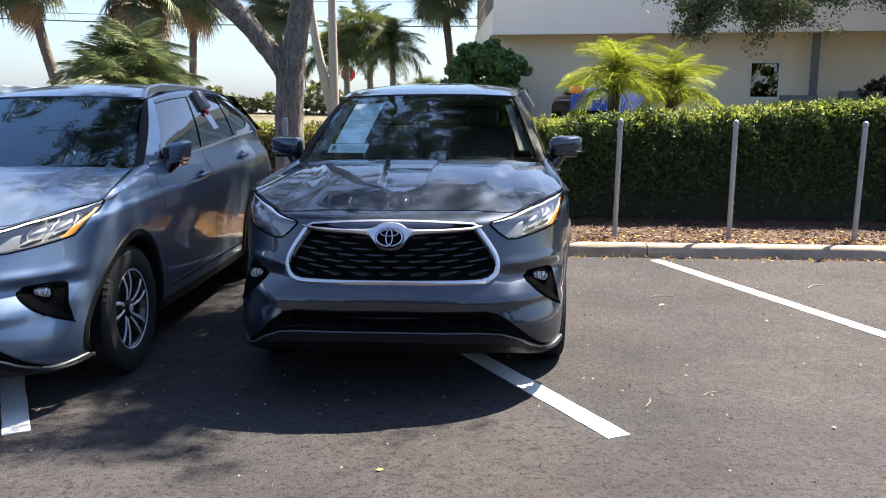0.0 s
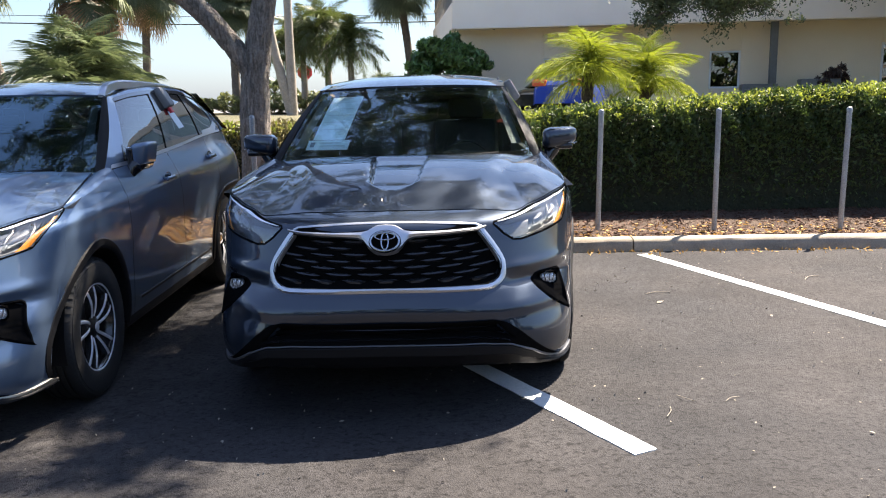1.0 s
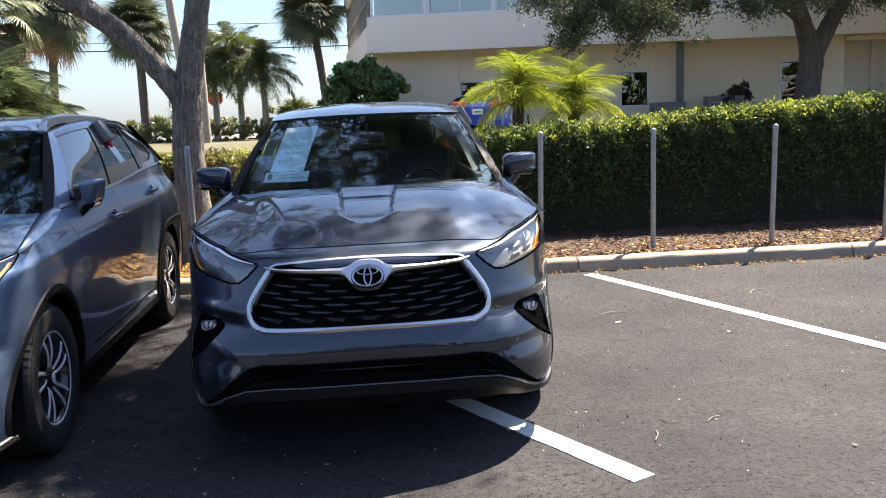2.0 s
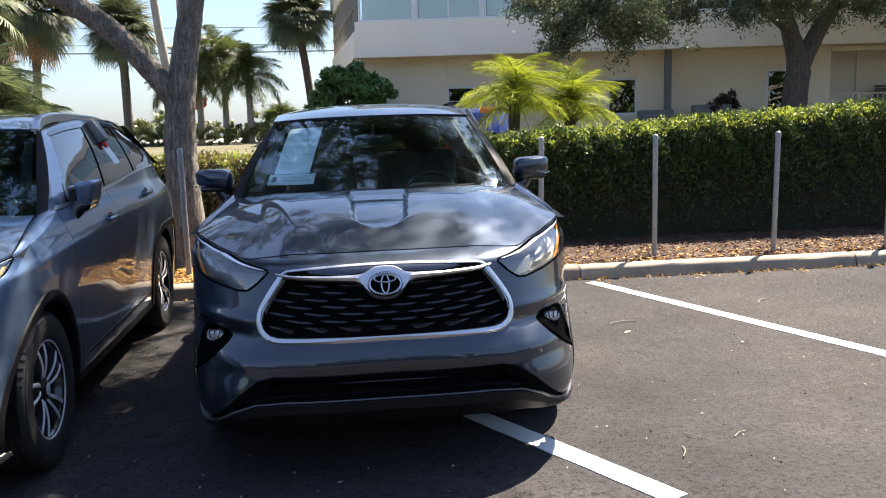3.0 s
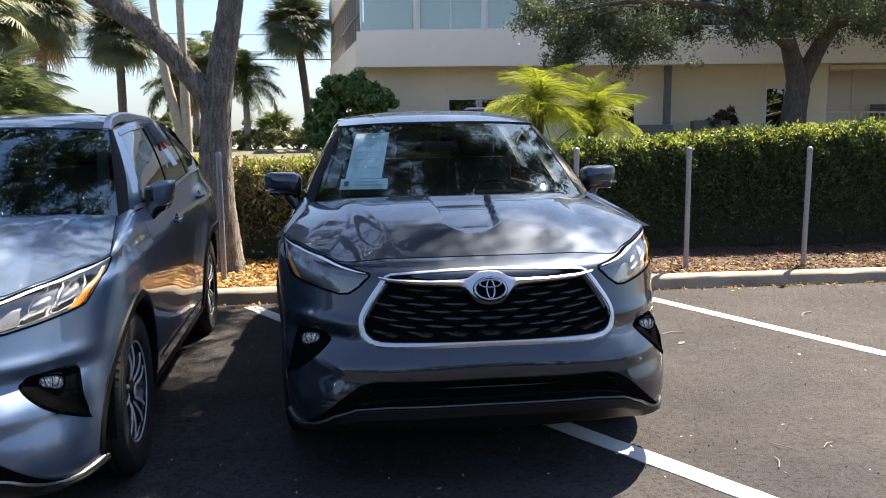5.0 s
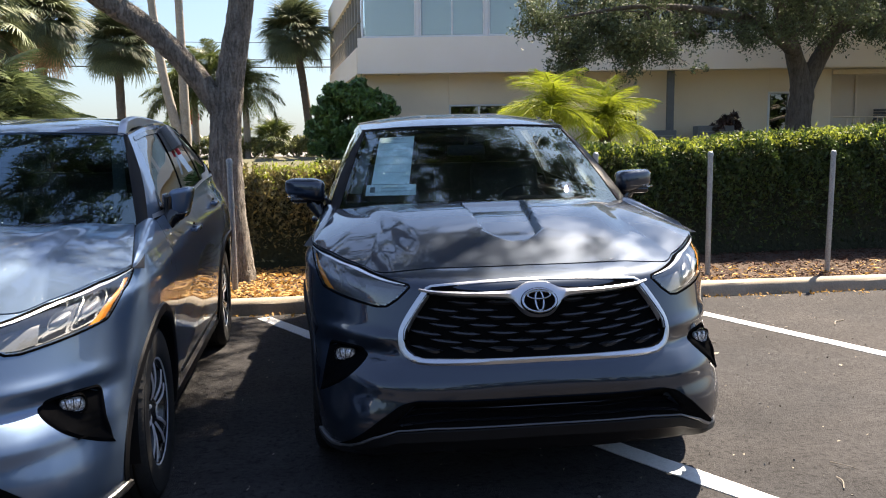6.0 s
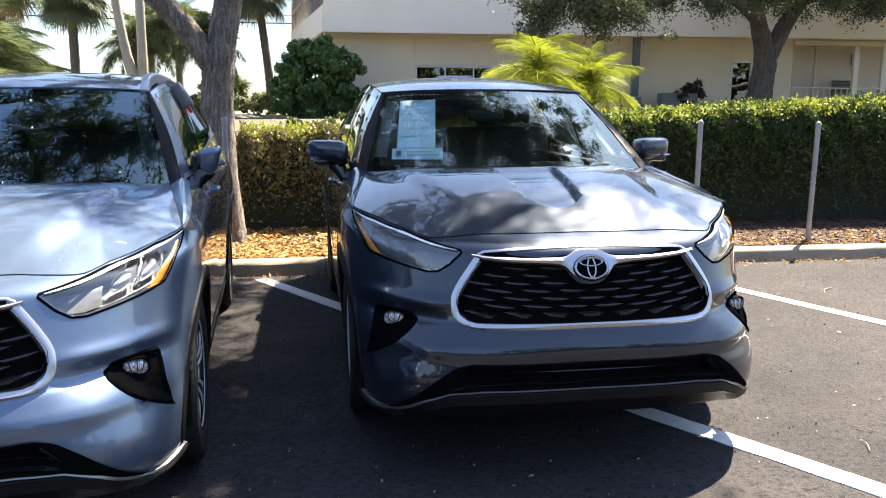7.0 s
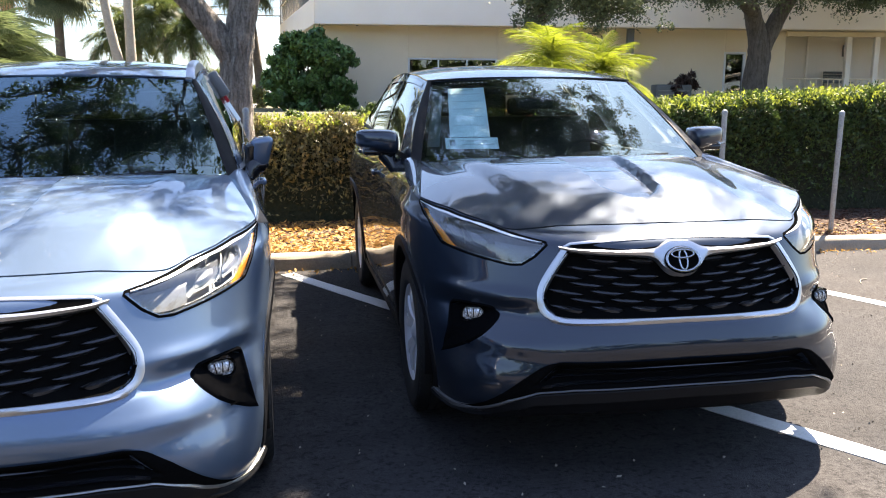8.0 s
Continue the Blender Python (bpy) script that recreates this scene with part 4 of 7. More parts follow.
def build_car(label, body, wheel_style, rails, ws_mat):
    car = tagged(new("sport_utility_vehicle"), label, "car", "parked cars")
    # chassis and cabin tub
    bm = bmesh.new()
    add_box(bm, (1.36, 4.3, 0.42), Matrix.Translation((0, 1.75, 0.47)), 0.05)
    add_box(bm, (1.72, 1.85, 0.3), Matrix.Translation((0, 1.61, 0.42)), 0.05)
    part("underbody", bm, plastic_black, car, "dark underbody")
    bm = bmesh.new()
    add_box(bm, (1.66, 3.1, 0.06), Matrix.Translation((0, 2.1, 0.7)), 0.01)
    add_box(bm, (1.6, 0.04, 0.46), Matrix.Translation((0, 0.62, 0.92)), 0.01)
    for sd in (-1, 1):
        add_box(bm, (0.05, 3.0, 0.5), Matrix.Translation((sd * 0.82, 2.15, 0.92)), 0.02)
    add_box(bm, (1.6, 0.05, 0.62), Matrix.Translation((0, 3.62, 1.0)), 0.02)
    part("cabin_lining", bm, cabin_dark, car, "dark cabin lining")
    # hidden plate inside the nose, added to block light leaking out under the bumper
    st = np.linspace(0, float(s_at_y(-0.25)), 40)
    blocker = skin(st, np.full(40, 0.34), -0.03, True)
    blocker = np.r_[blocker, blocker[::-1] * [-1, 1, 1]]
    mesh_ob("undertray", np.r_[[[0, 0.3, 0.34]], blocker, [[-0.7, 0.3, 0.34], [0.7, 0.3, 0.34]]], [(0, i, i + 1) for i in range(1, 82)] + [(0, 82, 1)], plastic_black, car)
    # front bumper with the openings sunk in
    v, f = skin_panel(0, float(s_at_y(-0.20)), 150, 104)
    mesh_ob("front_bumper", *mirrored(v, f), body, car, thick=-0.004)
    for sd in (-1, 1):
        sb, sd1 = float(s_at_y(-0.194)), float(s_at_y(0.74))
        mesh_ob("front_fender", *sided(*skin_panel(sb, sd1, 90, 60), sd), body, car)
        fd = mesh_ob("front_door", *sided(*skin_panel(sd1 + 0.006, L1 + 1.56, 44, 30), sd), body, car)
        rd = mesh_ob("rear_door", *sided(*skin_panel(L1 + 1.566, L1 + 2.56, 46, 30), sd), body, car)
        mesh_ob("quarter_panel", *sided(*skin_panel(L1 + 2.566, L3, 84, 30), sd), body, car)
        q = np.linspace(0, 1, 40)
        hp = hood_point(np.ones(40), q)
        seam = np.stack([hp + [o, 0, -0.012] for o in (-0.035, 0.0, 0.05)], 1)
        mesh_ob("hood_seam", *sided(seam.reshape(-1, 3), grid_faces(40, 3), sd), plastic_black, car)
        mesh_ob("fender_shoulder", *sided(*grid_part(fender_top, (0, 1), (0, 1), 6, 24), sd), body, car)
        # gap linings behind the shut lines
        for y in (0.74, 1.813, 2.813):
            s = float(s_at_y(y)) + 0.003
            zz = np.linspace(0.28 if y < 2.2 else 0.79, float(top_z(s)), 20)
            a, b = skin(np.full(20, s - 0.012), zz, -0.008, True), skin(np.full(20, s + 0.012), zz, -0.008, True)
            mesh_ob("gap_lining", *sided(np.stack([a, b], 1).reshape(-1, 3), grid_faces(20, 2), sd), plastic_black, car)
        # handles
        for y, z, dr in ((1.55, 1.055, fd), (2.70, 1.12, rd)):
            s = float(s_at_y(y))
            c = skin(s, z, 0.0)
            bm = bmesh.new()
            add_box(bm, (0.024, 0.2, 0.03), Matrix.Translation((sd * (c[0] + 0.03), y, z)), 0.011, 3)
            for e in (-0.075, 0.075):
                add_box(bm, (0.035, 0.03, 0.022), Matrix.Translation((sd * (c[0] + 0.012), y + e, z)), 0.006)
            part("door_handle", bm, body, dr)
            v = lathe([(0.0, -0.002), (0.045, 0.002), (0.05, 0.004)], 18)
            cup = mesh_ob("handle_cup", *v, gloss_black, dr)
            cup.matrix_local = Matrix.Translation((sd * (c[0] + 0.002), y, z)) @ Matrix.Diagonal((sd, 1.5, 0.8, 1))
        # wheel-arch cladding, inner arch, sill
        for yc in (AXLE, AXLE + WB):
            ring, inner = [], []
            for a in np.linspace(math.radians(-12), math.radians(192), 46):
                row = []
                for r, o in ((ARCH - 0.006, -0.045), (ARCH - 0.004, 0.004), (ARCH + 0.01, 0.012), (ARCH + 0.045, 0.009), (ARCH + 0.052, -0.001)):
                    y, z = yc + r * math.cos(a), RIDE + r * math.sin(a)
                    p = skin(s_at_y(y), max(z, 0.2), 0, True)
                    row.append((p[0] + o, p[1], z))
                ring += row
                inner += [(x, yc + (ARCH - 0.01) * math.cos(a), RIDE + (ARCH - 0.01) * math.sin(a)) for x in (0.62, 0.78, 0.935)]
            mesh_ob("arch_cladding", *sided(ring, grid_faces(46, 5), sd), plastic_black, car, "black wheel-arch cladding")
            mesh_ob("arch_liner", *sided(inner, grid_faces(46, 3), sd), plastic_black, car)
        rows = []
        for y in np.linspace(0.62, 2.61, 24):
            for x, z in ((0.80, 0.235), (0.905, 0.24), (0.928, 0.262), (0.934, 0.30), (0.93, 0.325), (0.905, 0.33)):
                rows.append((x, y, z))
        mesh_ob("sill_cladding", *sided(rows, grid_faces(24, 6), sd), plastic_black, car, "black sill cladding")
        rows = [(x, y, z) for y in np.linspace(0.85, 2.5, 12) for x, z in ((0.93, 0.375), (0.945, 0.38), (0.947, 0.395), (0.94, 0.402))]
        mesh_ob("side_moulding", *sided(rows, grid_faces(12, 4), sd), plastic_black, car)
        build_wheel(car, (sd * 0.83, AXLE, RIDE), wheel_style, sd < 0)
        build_wheel(car, (sd * 0.83, AXLE + WB, RIDE), wheel_style, sd < 0)
        # cabin frame: posts, rails and glass
        post = 0.075
        mesh_ob("windshield_post", *sided(*cabin_patch([(0.0, 0), (0.0, 1)], [(post + 0.015, 0), (0.045, 1)], 24, 6), sd), body, car)
        t = np.linspace(0, 1, 24)
        a, b = windshield_point(np.full(24, float(sd)), t) * [sd, 1, 1] + [-0.004, -0.003, 0.004], cabin_side(0 * t + 0.004, t)
        face = np.stack([a + (b - a) * k + np.array([0.0, -0.004, 0.002]) * math.sin(math.pi * k) for k in np.linspace(0, 1, 5)], 1)
        mesh_ob("post_face", *sided(face.reshape(-1, 3), grid_faces(24, 5), sd), plastic_black, car)
        mesh_ob("roof_rail_panel", *sided(*cabin_patch([(0.0, 0.955), (0.93, 0.94)], [(0.0, 1), (1.0, 1)], 48, 4), sd), body, car)
        mesh_ob("belt_moulding", *sided(*cabin_patch([(0.03, 0.0), (0.88, 0.0)], [(0.03, 0.05), (0.88, 0.05)], 48, 3, 0.006), sd), silver_satin if rails else plastic_black, car)
        mesh_ob("window_surround", *sided(*cabin_patch([(0.04, 0.90), (0.90, 0.885)], [(0.04, 0.957), (0.92, 0.945)], 48, 3, 0.004), sd), gloss_black, car)
        mesh_ob("mirror_triangle", *sided(*cabin_patch([(post + 0.01, 0.04), (0.105, 0.04)], [(post - 0.005, 0.28), (post, 0.28)], 6, 4, 0.003), sd), gloss_black, car)
        mesh_ob("middle_post", *sided(*cabin_patch([(0.375, 0.0), (0.425, 0.0)], [(0.33, 0.96), (0.375, 0.96)], 6, 14, 0.002), sd), gloss_black, car, "gloss black middle post")
        mesh_ob("rear_door_post", *sided(*cabin_patch([(0.675, 0.0), (0.71, 0.0)], [(0.655, 0.95), (0.685, 0.95)], 6, 14, 0.002), sd), gloss_black, car)
        mesh_ob("tail_post", *sided(*cabin_patch([(0.845, 0.0), (1.0, 0.0)], [(0.885, 0.95), (1.0, 0.95)], 14, 14, 0.0), sd), body, car)
        mesh_ob("tail_post_lining", *sided(*cabin_patch([(0.66, 0.0), (1.0, 0.0)], [(0.66, 1.0), (1.0, 0.95)], 14, 14, -0.03), sd), cabin_dark, car)
        mesh_ob("quarter_trim", *sided(*cabin_patch([(0.70, 0.05), (0.84, 0.05), (0.885, 0.2)], [(0.70, 0.12), (0.80, 0.14), (0.875, 0.3)], 14, 3, 0.004), sd), silver_satin if rails else gloss_black, car)
        for nm, lo, hi, g in (("front_window", [(0.075, 0.03), (0.385, 0.03)], [(0.04, 0.93), (0.34, 0.93)], door_glass), ("rear_window", [(0.415, 0.03), (0.685, 0.03)], [(0.365, 0.93), (0.665, 0.93)], privacy_glass), ("quarter_window", [(0.70, 0.03), (0.80, 0.05), (0.87, 0.22)], [(0.675, 0.92), (0.80, 0.92), (0.88, 0.90)], privacy_glass)):
            ob = mesh_ob(nm, *sided(*cabin_patch(lo, hi, 14, 12, -0.004), sd), g, car)
            ob.visible_shadow = False
        # tail lamp
        z = np.linspace(1.04, 1.2, 6)
        s = np.linspace(L2 + 0.8, L2 + 1.3, 14)
        q = skin(np.repeat(s[:, None], 6, 1), np.repeat(z[None], 14, 0), 0.01, True)
        mesh_ob("tail_lamp", *sided(q.reshape(-1, 3), grid_faces(14, 6), sd), red_lens, car, "red tail lamp", thick=-0.008)
        build_mirror(car, sd, body, rails)
    # hood, cowl, windshield, roof, tailgate
    mesh_ob("hood", *grid_part(hood_point, (-1, 1), (0.006, 1), 220, 110), body, car, thick=-0.006)
    ss = np.linspace(0, HOOD_S, 90)
    gp = np.stack([skin(ss, top_z(ss) + d, 0.0025, True) for d in (-0.0045, 0.0005)], 1)
    mesh_ob("hood_gap", *mirrored(gp.reshape(-1, 3), grid_faces(90, 2)), plastic_black, car)
    p = np.linspace(-1, 1, 41)
    ap = np.abs(p)
    cow = np.stack([np.stack([p * 0.805, 0.445 + d + 0.185 * ap ** 2.2, 1.162 + h + 0 * p], 1) for d, h in ((0.0, 0.0), (0.04, -0.012), (0.09, 0.016))], 1)
    mesh_ob("cowl", cow.reshape(-1, 3), grid_faces(41, 3), plastic_black, car, "black plastic cowl")
    for x0, x1 in ((-0.64, -0.03), (-0.02, 0.58)):
        pts = [(x, 0.505 + 0.19 * abs(x / 0.8) ** 2.2 + 0.035 * t, 1.186 + 0.016 * t) for t, x in ((t, x0 + (x1 - x0) * t) for t in np.linspace(0, 1, 8))]
        mesh_ob("wiper", *tube(pts, 0.007, 6), plastic_black, car)
    ws = mesh_ob("windshield", *grid_part(windshield_point, (-1, 1), (0, 1), 40, 24), ws_mat, car)
    ws.visible_shadow = False

    def band(name, pr, qr, nu, nv, drop, mat, label):
        v, f = grid_part(windshield_point, pr, qr, nu, nv)
        mesh_ob(name, v + [0, drop, -drop], f, mat, ws, label)
    band("shade_band", (-1, 1), (0.95, 1.0), 40, 2, 0.004, grille_dark, "black edge band")
    band("lower_band", (-1, 1), (0.0, 0.085), 40, 2, 0.004, grille_dark, "black edge band")
    for sd in (-1, 1):
        band("edge_band", (sd * 0.965, sd), (0.0, 1.0), 2, 24, 0.004, grille_dark, "black edge band")
        band("pillar_trim", (sd * 0.875, sd * 0.965), (0.22, 0.93), 4, 20, 0.03, trim_pale, "pale inner trim of the windshield post")
    v, f = grid_part(roof_point, (-0.97, 0.97), (0.01, 0.98), 24, 20)
    mesh_ob("headliner", v - [0, 0, 0.03], f, cabin_grey, car, "grey roof lining")
    mesh_ob("roof", *grid_part(roof_point, (-1, 1), (0, 1), 44, 48), body, car, thick=-0.006)
    for sd in (-1, 1):
        q = np.linspace(0.0, 0.97, 40)
        ditch = np.stack([roof_point(np.full(40, sd * a), q) + [0, 0, 0.0045] for a in (0.905, 0.93)], 1)
        mesh_ob("roof_ditch", ditch.reshape(-1, 3), grid_faces(40, 2), plastic_black, car, "black roof joint")
    e0, e1 = cabin_side(np.array(1.0), np.array(1.0)), cabin_side(np.array(1.0), np.array(0.0))
    rg = [(p * (e0[0] + (e1[0] - e0[0]) * t), e0[1] + 0.05 + (e1[1] + 0.12 - e0[1]) * t, e0[2] + 0.07 * (1 - t) + (e1[2] - e0[2]) * t) for p in np.linspace(-1, 1, 15) for t in np.linspace(0, 1, 8)]
    mesh_ob("tailgate_window", rg, grid_faces(15, 8), tailgate_glass, car)
    sun = [(p * 0.36, y, float(roof_point(np.array(p * 0.58), np.array((y - 1.4) / 2.2))[2]) + 0.004) for p in np.linspace(-1, 1, 9) for y in np.linspace(1.62, 2.35, 10)]
    mesh_ob("sunroof", sun, grid_faces(9, 10), gloss_black, car, "dark glass sunroof")
    if rails:
        for sd in (-1, 1):
            rows = []
            for t in np.linspace(0, 1, 40):
                b = roof_point(np.array(0.955), np.array(0.015 + 0.9 * t))
                lift = 0.006 + 0.024 * smoothstep(t, 0.0, 0.16) * smoothstep(-t, -1.0, -0.86)
                for dx, dz in ((-0.026, -0.012), (-0.024, lift), (-0.016, lift + 0.007), (0.012, lift + 0.005), (0.02, lift - 0.004), (0.022, -0.02)):
                    rows.append((b[0] + dx, b[1], b[2] + dz))
            mesh_ob("roof_rail", *sided(rows, grid_faces(40, 6) + [tuple(range(6)), tuple(range(239, 233, -1))], sd), silver_satin, car, "satin silver roof rail")
    # grille: dark net, staggered bars, bright surround, winged bar, emblem
    rows = []
    for z in np.linspace(0.668, 0.92, 16):
        hw = float(np.interp(z, GRILLE_Z, GRILLE_W))
        rows.append(on_nose(np.linspace(-hw, hw, 49), z, 0.021))
    gr = mesh_ob("grille", np.stack(rows, 1).reshape(-1, 3), grid_faces(49, 16), grille_dark, car, "black grille net")
    for r, z in enumerate(np.linspace(0.694, 0.896, 8)):
        hw = float(np.interp(z, GRILLE_Z, GRILLE_W)) - 0.025
        step = 0.148
        for k in range(-4, 5):
            xc = (k + (0.5 if r % 2 else 0.0)) * step
            if abs(xc) > hw - 0.01 or (abs(xc) < 0.13 and z > 0.80):
                continue
            xs = np.clip(xc + np.linspace(-0.062, 0.062, 9), -hw - 0.01, hw + 0.01)
            bend = 0.003 * np.linspace(-1, 1, 9) ** 2 + 0.009 * (xc / 0.5) * np.linspace(-1, 1, 9)
            taper = np.clip((1 - np.abs(np.linspace(-1, 1, 9))) * 2.2, 0.04, 1)
            bar = [on_nose(xs, z + dz * taper + bend, off) for dz, off in ((-0.0085, 0.021), (-0.003, 0.036), (0.0035, 0.034), (0.0085, 0.021))]
            mesh_ob("grille_bar", np.stack(bar, 1).reshape(-1, 3), grid_faces(9, 4), grille_bar_mat, gr)
    rim_l = [(-0.438, 0.918), (-0.49, 0.845), (-0.525, 0.78), (-0.532, 0.735), (-0.525, 0.70), (-0.50, 0.68), (-0.46, 0.672), (0.0, 0.676)]
    throat = along(rim_l + [(-x, z) for x, z in rim_l[-2::-1]], 161)
    q = np.stack([on_nose(throat[:, 0], throat[:, 1], o, True) for o in (0.012, -0.02, -0.05)], 1)
    mesh_ob("grille_throat", q.reshape(-1, 3), grid_faces(161, 3), grille_dark, car)
    loop = smooth_path([(-0.447, 0.918), (-0.495, 0.852), (-0.535, 0.787), (-0.549, 0.742), (-0.543, 0.70), (-0.518, 0.671), (-0.47, 0.6575), (-0.25, 0.660), (0, 0.6625)], 6)
    loop = np.array(loop + [(-x, z) for x, z in loop[-2::-1]])
    wdt = np.interp(np.abs(loop[:, 0]), [0, 0.45, 0.56], [0.033, 0.035, 0.033])
    mesh_ob("grille_surround", *moulding(loop, wdt, -0.006, 0.018), silver_satin, car, "bright satin grille surround")
    lower = loop - np.stack([0 * loop[:, 0], np.where(np.abs(loop[:, 0]) < 0.5, 0.021, 0.0)], 1)
    lower = lower[np.abs(loop[:, 0]) < 0.5]
    lower = lower[lower[:, 1] < 0.7]
    mesh_ob("surround_gap", *moulding(lower, 0.006, 0.0, 0.0015), plastic_black, car)
    xs = np.linspace(-0.468, 0.468, 81)
    up = np.interp(np.abs(xs), [0, 0.04, 0.065, 0.08, 0.10, 0.13, 0.25, 0.40, 0.468], [0.957, 0.955, 0.945, 0.934, 0.925, 0.92, 0.918, 0.923, 0.932])
    dn = np.interp(np.abs(xs), [0, 0.04, 0.065, 0.08, 0.09, 0.105, 0.13, 0.20, 0.30, 0.43, 0.468], [0.818, 0.822, 0.835, 0.85, 0.866, 0.882, 0.892, 0.897, 0.901, 0.911, 0.922])
    rows = []
    for t, o in ((0, -0.004), (0.1, 0.02), (0.5, 0.027), (0.9, 0.022), (1, -0.002)):
        rows.append(on_nose(xs, dn + (up - dn) * t, o + 0.001, True))
    mesh_ob("grille_wing", np.stack(rows, 1).reshape(-1, 3), grid_faces(81, 5), silver_satin, car, "bright satin winged bar")
    xs = np.linspace(-0.425, 0.425, 61)
    top = np.stack([xs, 0.943 + 0.017 * (1 - (xs / 0.425) ** 2)], 1)
    top = np.r_[[(-0.45, 0.932)], top, [(0.45, 0.932)]]
    mesh_ob("upper_strip", *moulding(top, 0.010, -0.002, 0.007), silver_satin, car, "bright strip above the grille")
    zs = np.interp(np.abs(xs), [0, 0.1, 0.2, 0.425], [0.93, 0.925, 0.915, 0.926])
    rows = [on_nose(xs, z, 0.006, True) for z in (zs, 0.943 + 0.017 * (1 - (xs / 0.425) ** 2))]
    mesh_ob("upper_slot", np.stack(rows, 1).reshape(-1, 3), grid_faces(61, 2), grille_dark, car)
    y0 = float(skin(0.0, 0.888, 0.0, True)[1])
    tilt = math.degrees(math.atan2(float(nose_y(0.93) - nose_y(0.85)), 0.08))
    em = new("emblem")
    em.parent = car

    def oval(rx, rz, tr, n=40, cx=0.0, cz=0.0, lift=0.0):
        v, fcs = [], []
        for i in range(n):
            a = 2 * math.pi * i / n
            for k in range(8):
                b = 2 * math.pi * k / 8
                v.append((cx + (rx + tr * math.cos(b)) * math.cos(a), 0.8 * tr * math.sin(b) + lift, cz + (rz + tr * math.cos(b)) * math.sin(a)))
            fcs += [(i * 8 + k, i * 8 + (k + 1) % 8, (i + 1) % n * 8 + (k + 1) % 8, (i + 1) % n * 8 + k) for k in range(8)]
        return v, fcs
    mesh_ob("emblem_ring", *oval(0.0675, 0.0475, 0.0055), emblem_metal, em, "dark chrome oval ring")
    mesh_ob("emblem_oval", *oval(0.0165, 0.041, 0.0042), emblem_metal, em, "chrome oval")
    mesh_ob("emblem_oval", *oval(0.046, 0.0165, 0.0042, 40, 0.0, 0.0225, -0.001), emblem_metal, em, "chrome oval")
    v = [(0.076 * k * math.cos(a), 0.004 * k * k, 0.056 * k * math.sin(a)) for k in (0.02, 0.5, 1.0) for a in np.linspace(0, 2 * math.pi, 41)[:-1]]
    mesh_ob("emblem_plate", v, [(41 * 0 + k * 40 + i, k * 40 + (i + 1) % 40, (k + 1) * 40 + (i + 1) % 40, (k + 1) * 40 + i) for k in (0, 1) for i in range(40)], grille_dark, em, "black emblem plate")
    em.matrix_local = pose(0, y0 - 0.036, 0.888, -tilt)
    # lower intake, lip, bumper covers
    lo = [(x, float(np.interp(abs(x), [0, 0.45, 0.58, 0.68, 0.76, 0.83, 0.86], [0.39, 0.39, 0.378, 0.338, 0.292, 0.264, 0.262]))) for x in np.linspace(-0.84, 0.84, 61)]
    hi = [(x, float(np.interp(abs(x), [0, 0.50, 0.56, 0.64, 0.72, 0.80, 0.85], [0.518, 0.512, 0.495, 0.436, 0.362, 0.294, 0.266]))) for x in np.linspace(-0.845, 0.845, 81)]
    it = mesh_ob("lower_intake", *ruled(lo, hi, 140, 24, 0.011), grille_dark, car, "black lower intake")
    for z, w in ((0.43, 0.57), (0.455, 0.55), (0.48, 0.53)):
        xs = np.linspace(-w, w, 41)
        rows = [on_nose(xs, z + dz - 0.02 * (xs / w) ** 8, o) for dz, o in ((-0.005, 0.013), (0.0, 0.026), (0.005, 0.013))]
        mesh_ob("intake_slat", np.stack(rows, 1).reshape(-1, 3), grid_faces(41, 3), gloss_black, it)
    xs = 0.902 * np.sin(np.linspace(-math.pi / 2, math.pi / 2, 161))
    strip_z = np.interp(np.abs(xs), [0, 0.45, 0.58, 0.68, 0.76, 0.81, 0.85, 0.88, 0.90, 0.916], [0.405, 0.403, 0.39, 0.348, 0.298, 0.27, 0.258, 0.26, 0.266, 0.27])
    base_z = np.interp(np.abs(xs), [0, 0.6, 0.7, 0.8, 0.86, 0.895, 0.916], [0.285, 0.275, 0.258, 0.24, 0.236, 0.24, 0.25])
    lip = []
    for t, o in ((0, -0.03), (0, 0.008), (0.3, 0.018), (0.52, 0.012), (0.6, 0.019), (0.9, 0.012), (1, 0.0)):
        lip.append(on_nose(xs, base_z + (strip_z - base_z) * t, o + 0.003, True))
    mesh_ob("bumper_lip", np.stack(lip, 1).reshape(-1, 3), grid_faces(161, 7), plastic_black, car, "black bumper lip")
    path = np.stack([xs, strip_z], 1)
    mesh_ob("lip_strip", *moulding(path, np.interp(np.abs(xs), [0, 0.6, 0.8, 0.86, 0.92], [0.009, 0.010, 0.02, 0.03, 0.024]), -0.004, 0.016), lip_silver if rails else lip_grey, car, "satin strip along the lip")
    knots = np.linspace(0, 1, 80)
    la, ha = along(LAMP_LOW, 80), along(LAMP_HIGH, 80)

    def lamp_at(u, v, off):
        """A place in the headlamp: u along it from the inner tip, v from its lower to its upper edge, off metres proud of the skin."""
        u, v = np.broadcast_arrays(np.asarray(u, float), np.asarray(v, float))
        ps, pz = [np.interp(u, knots, la[:, k]) * (1 - v) + np.interp(u, knots, ha[:, k]) * v for k in (0, 1)]
        flat_ = skin(ps, pz, 0.0, True)
        return flat_ + np.asarray(off)[..., None] * (skin(ps, pz, 0.01, True) - flat_) * 100

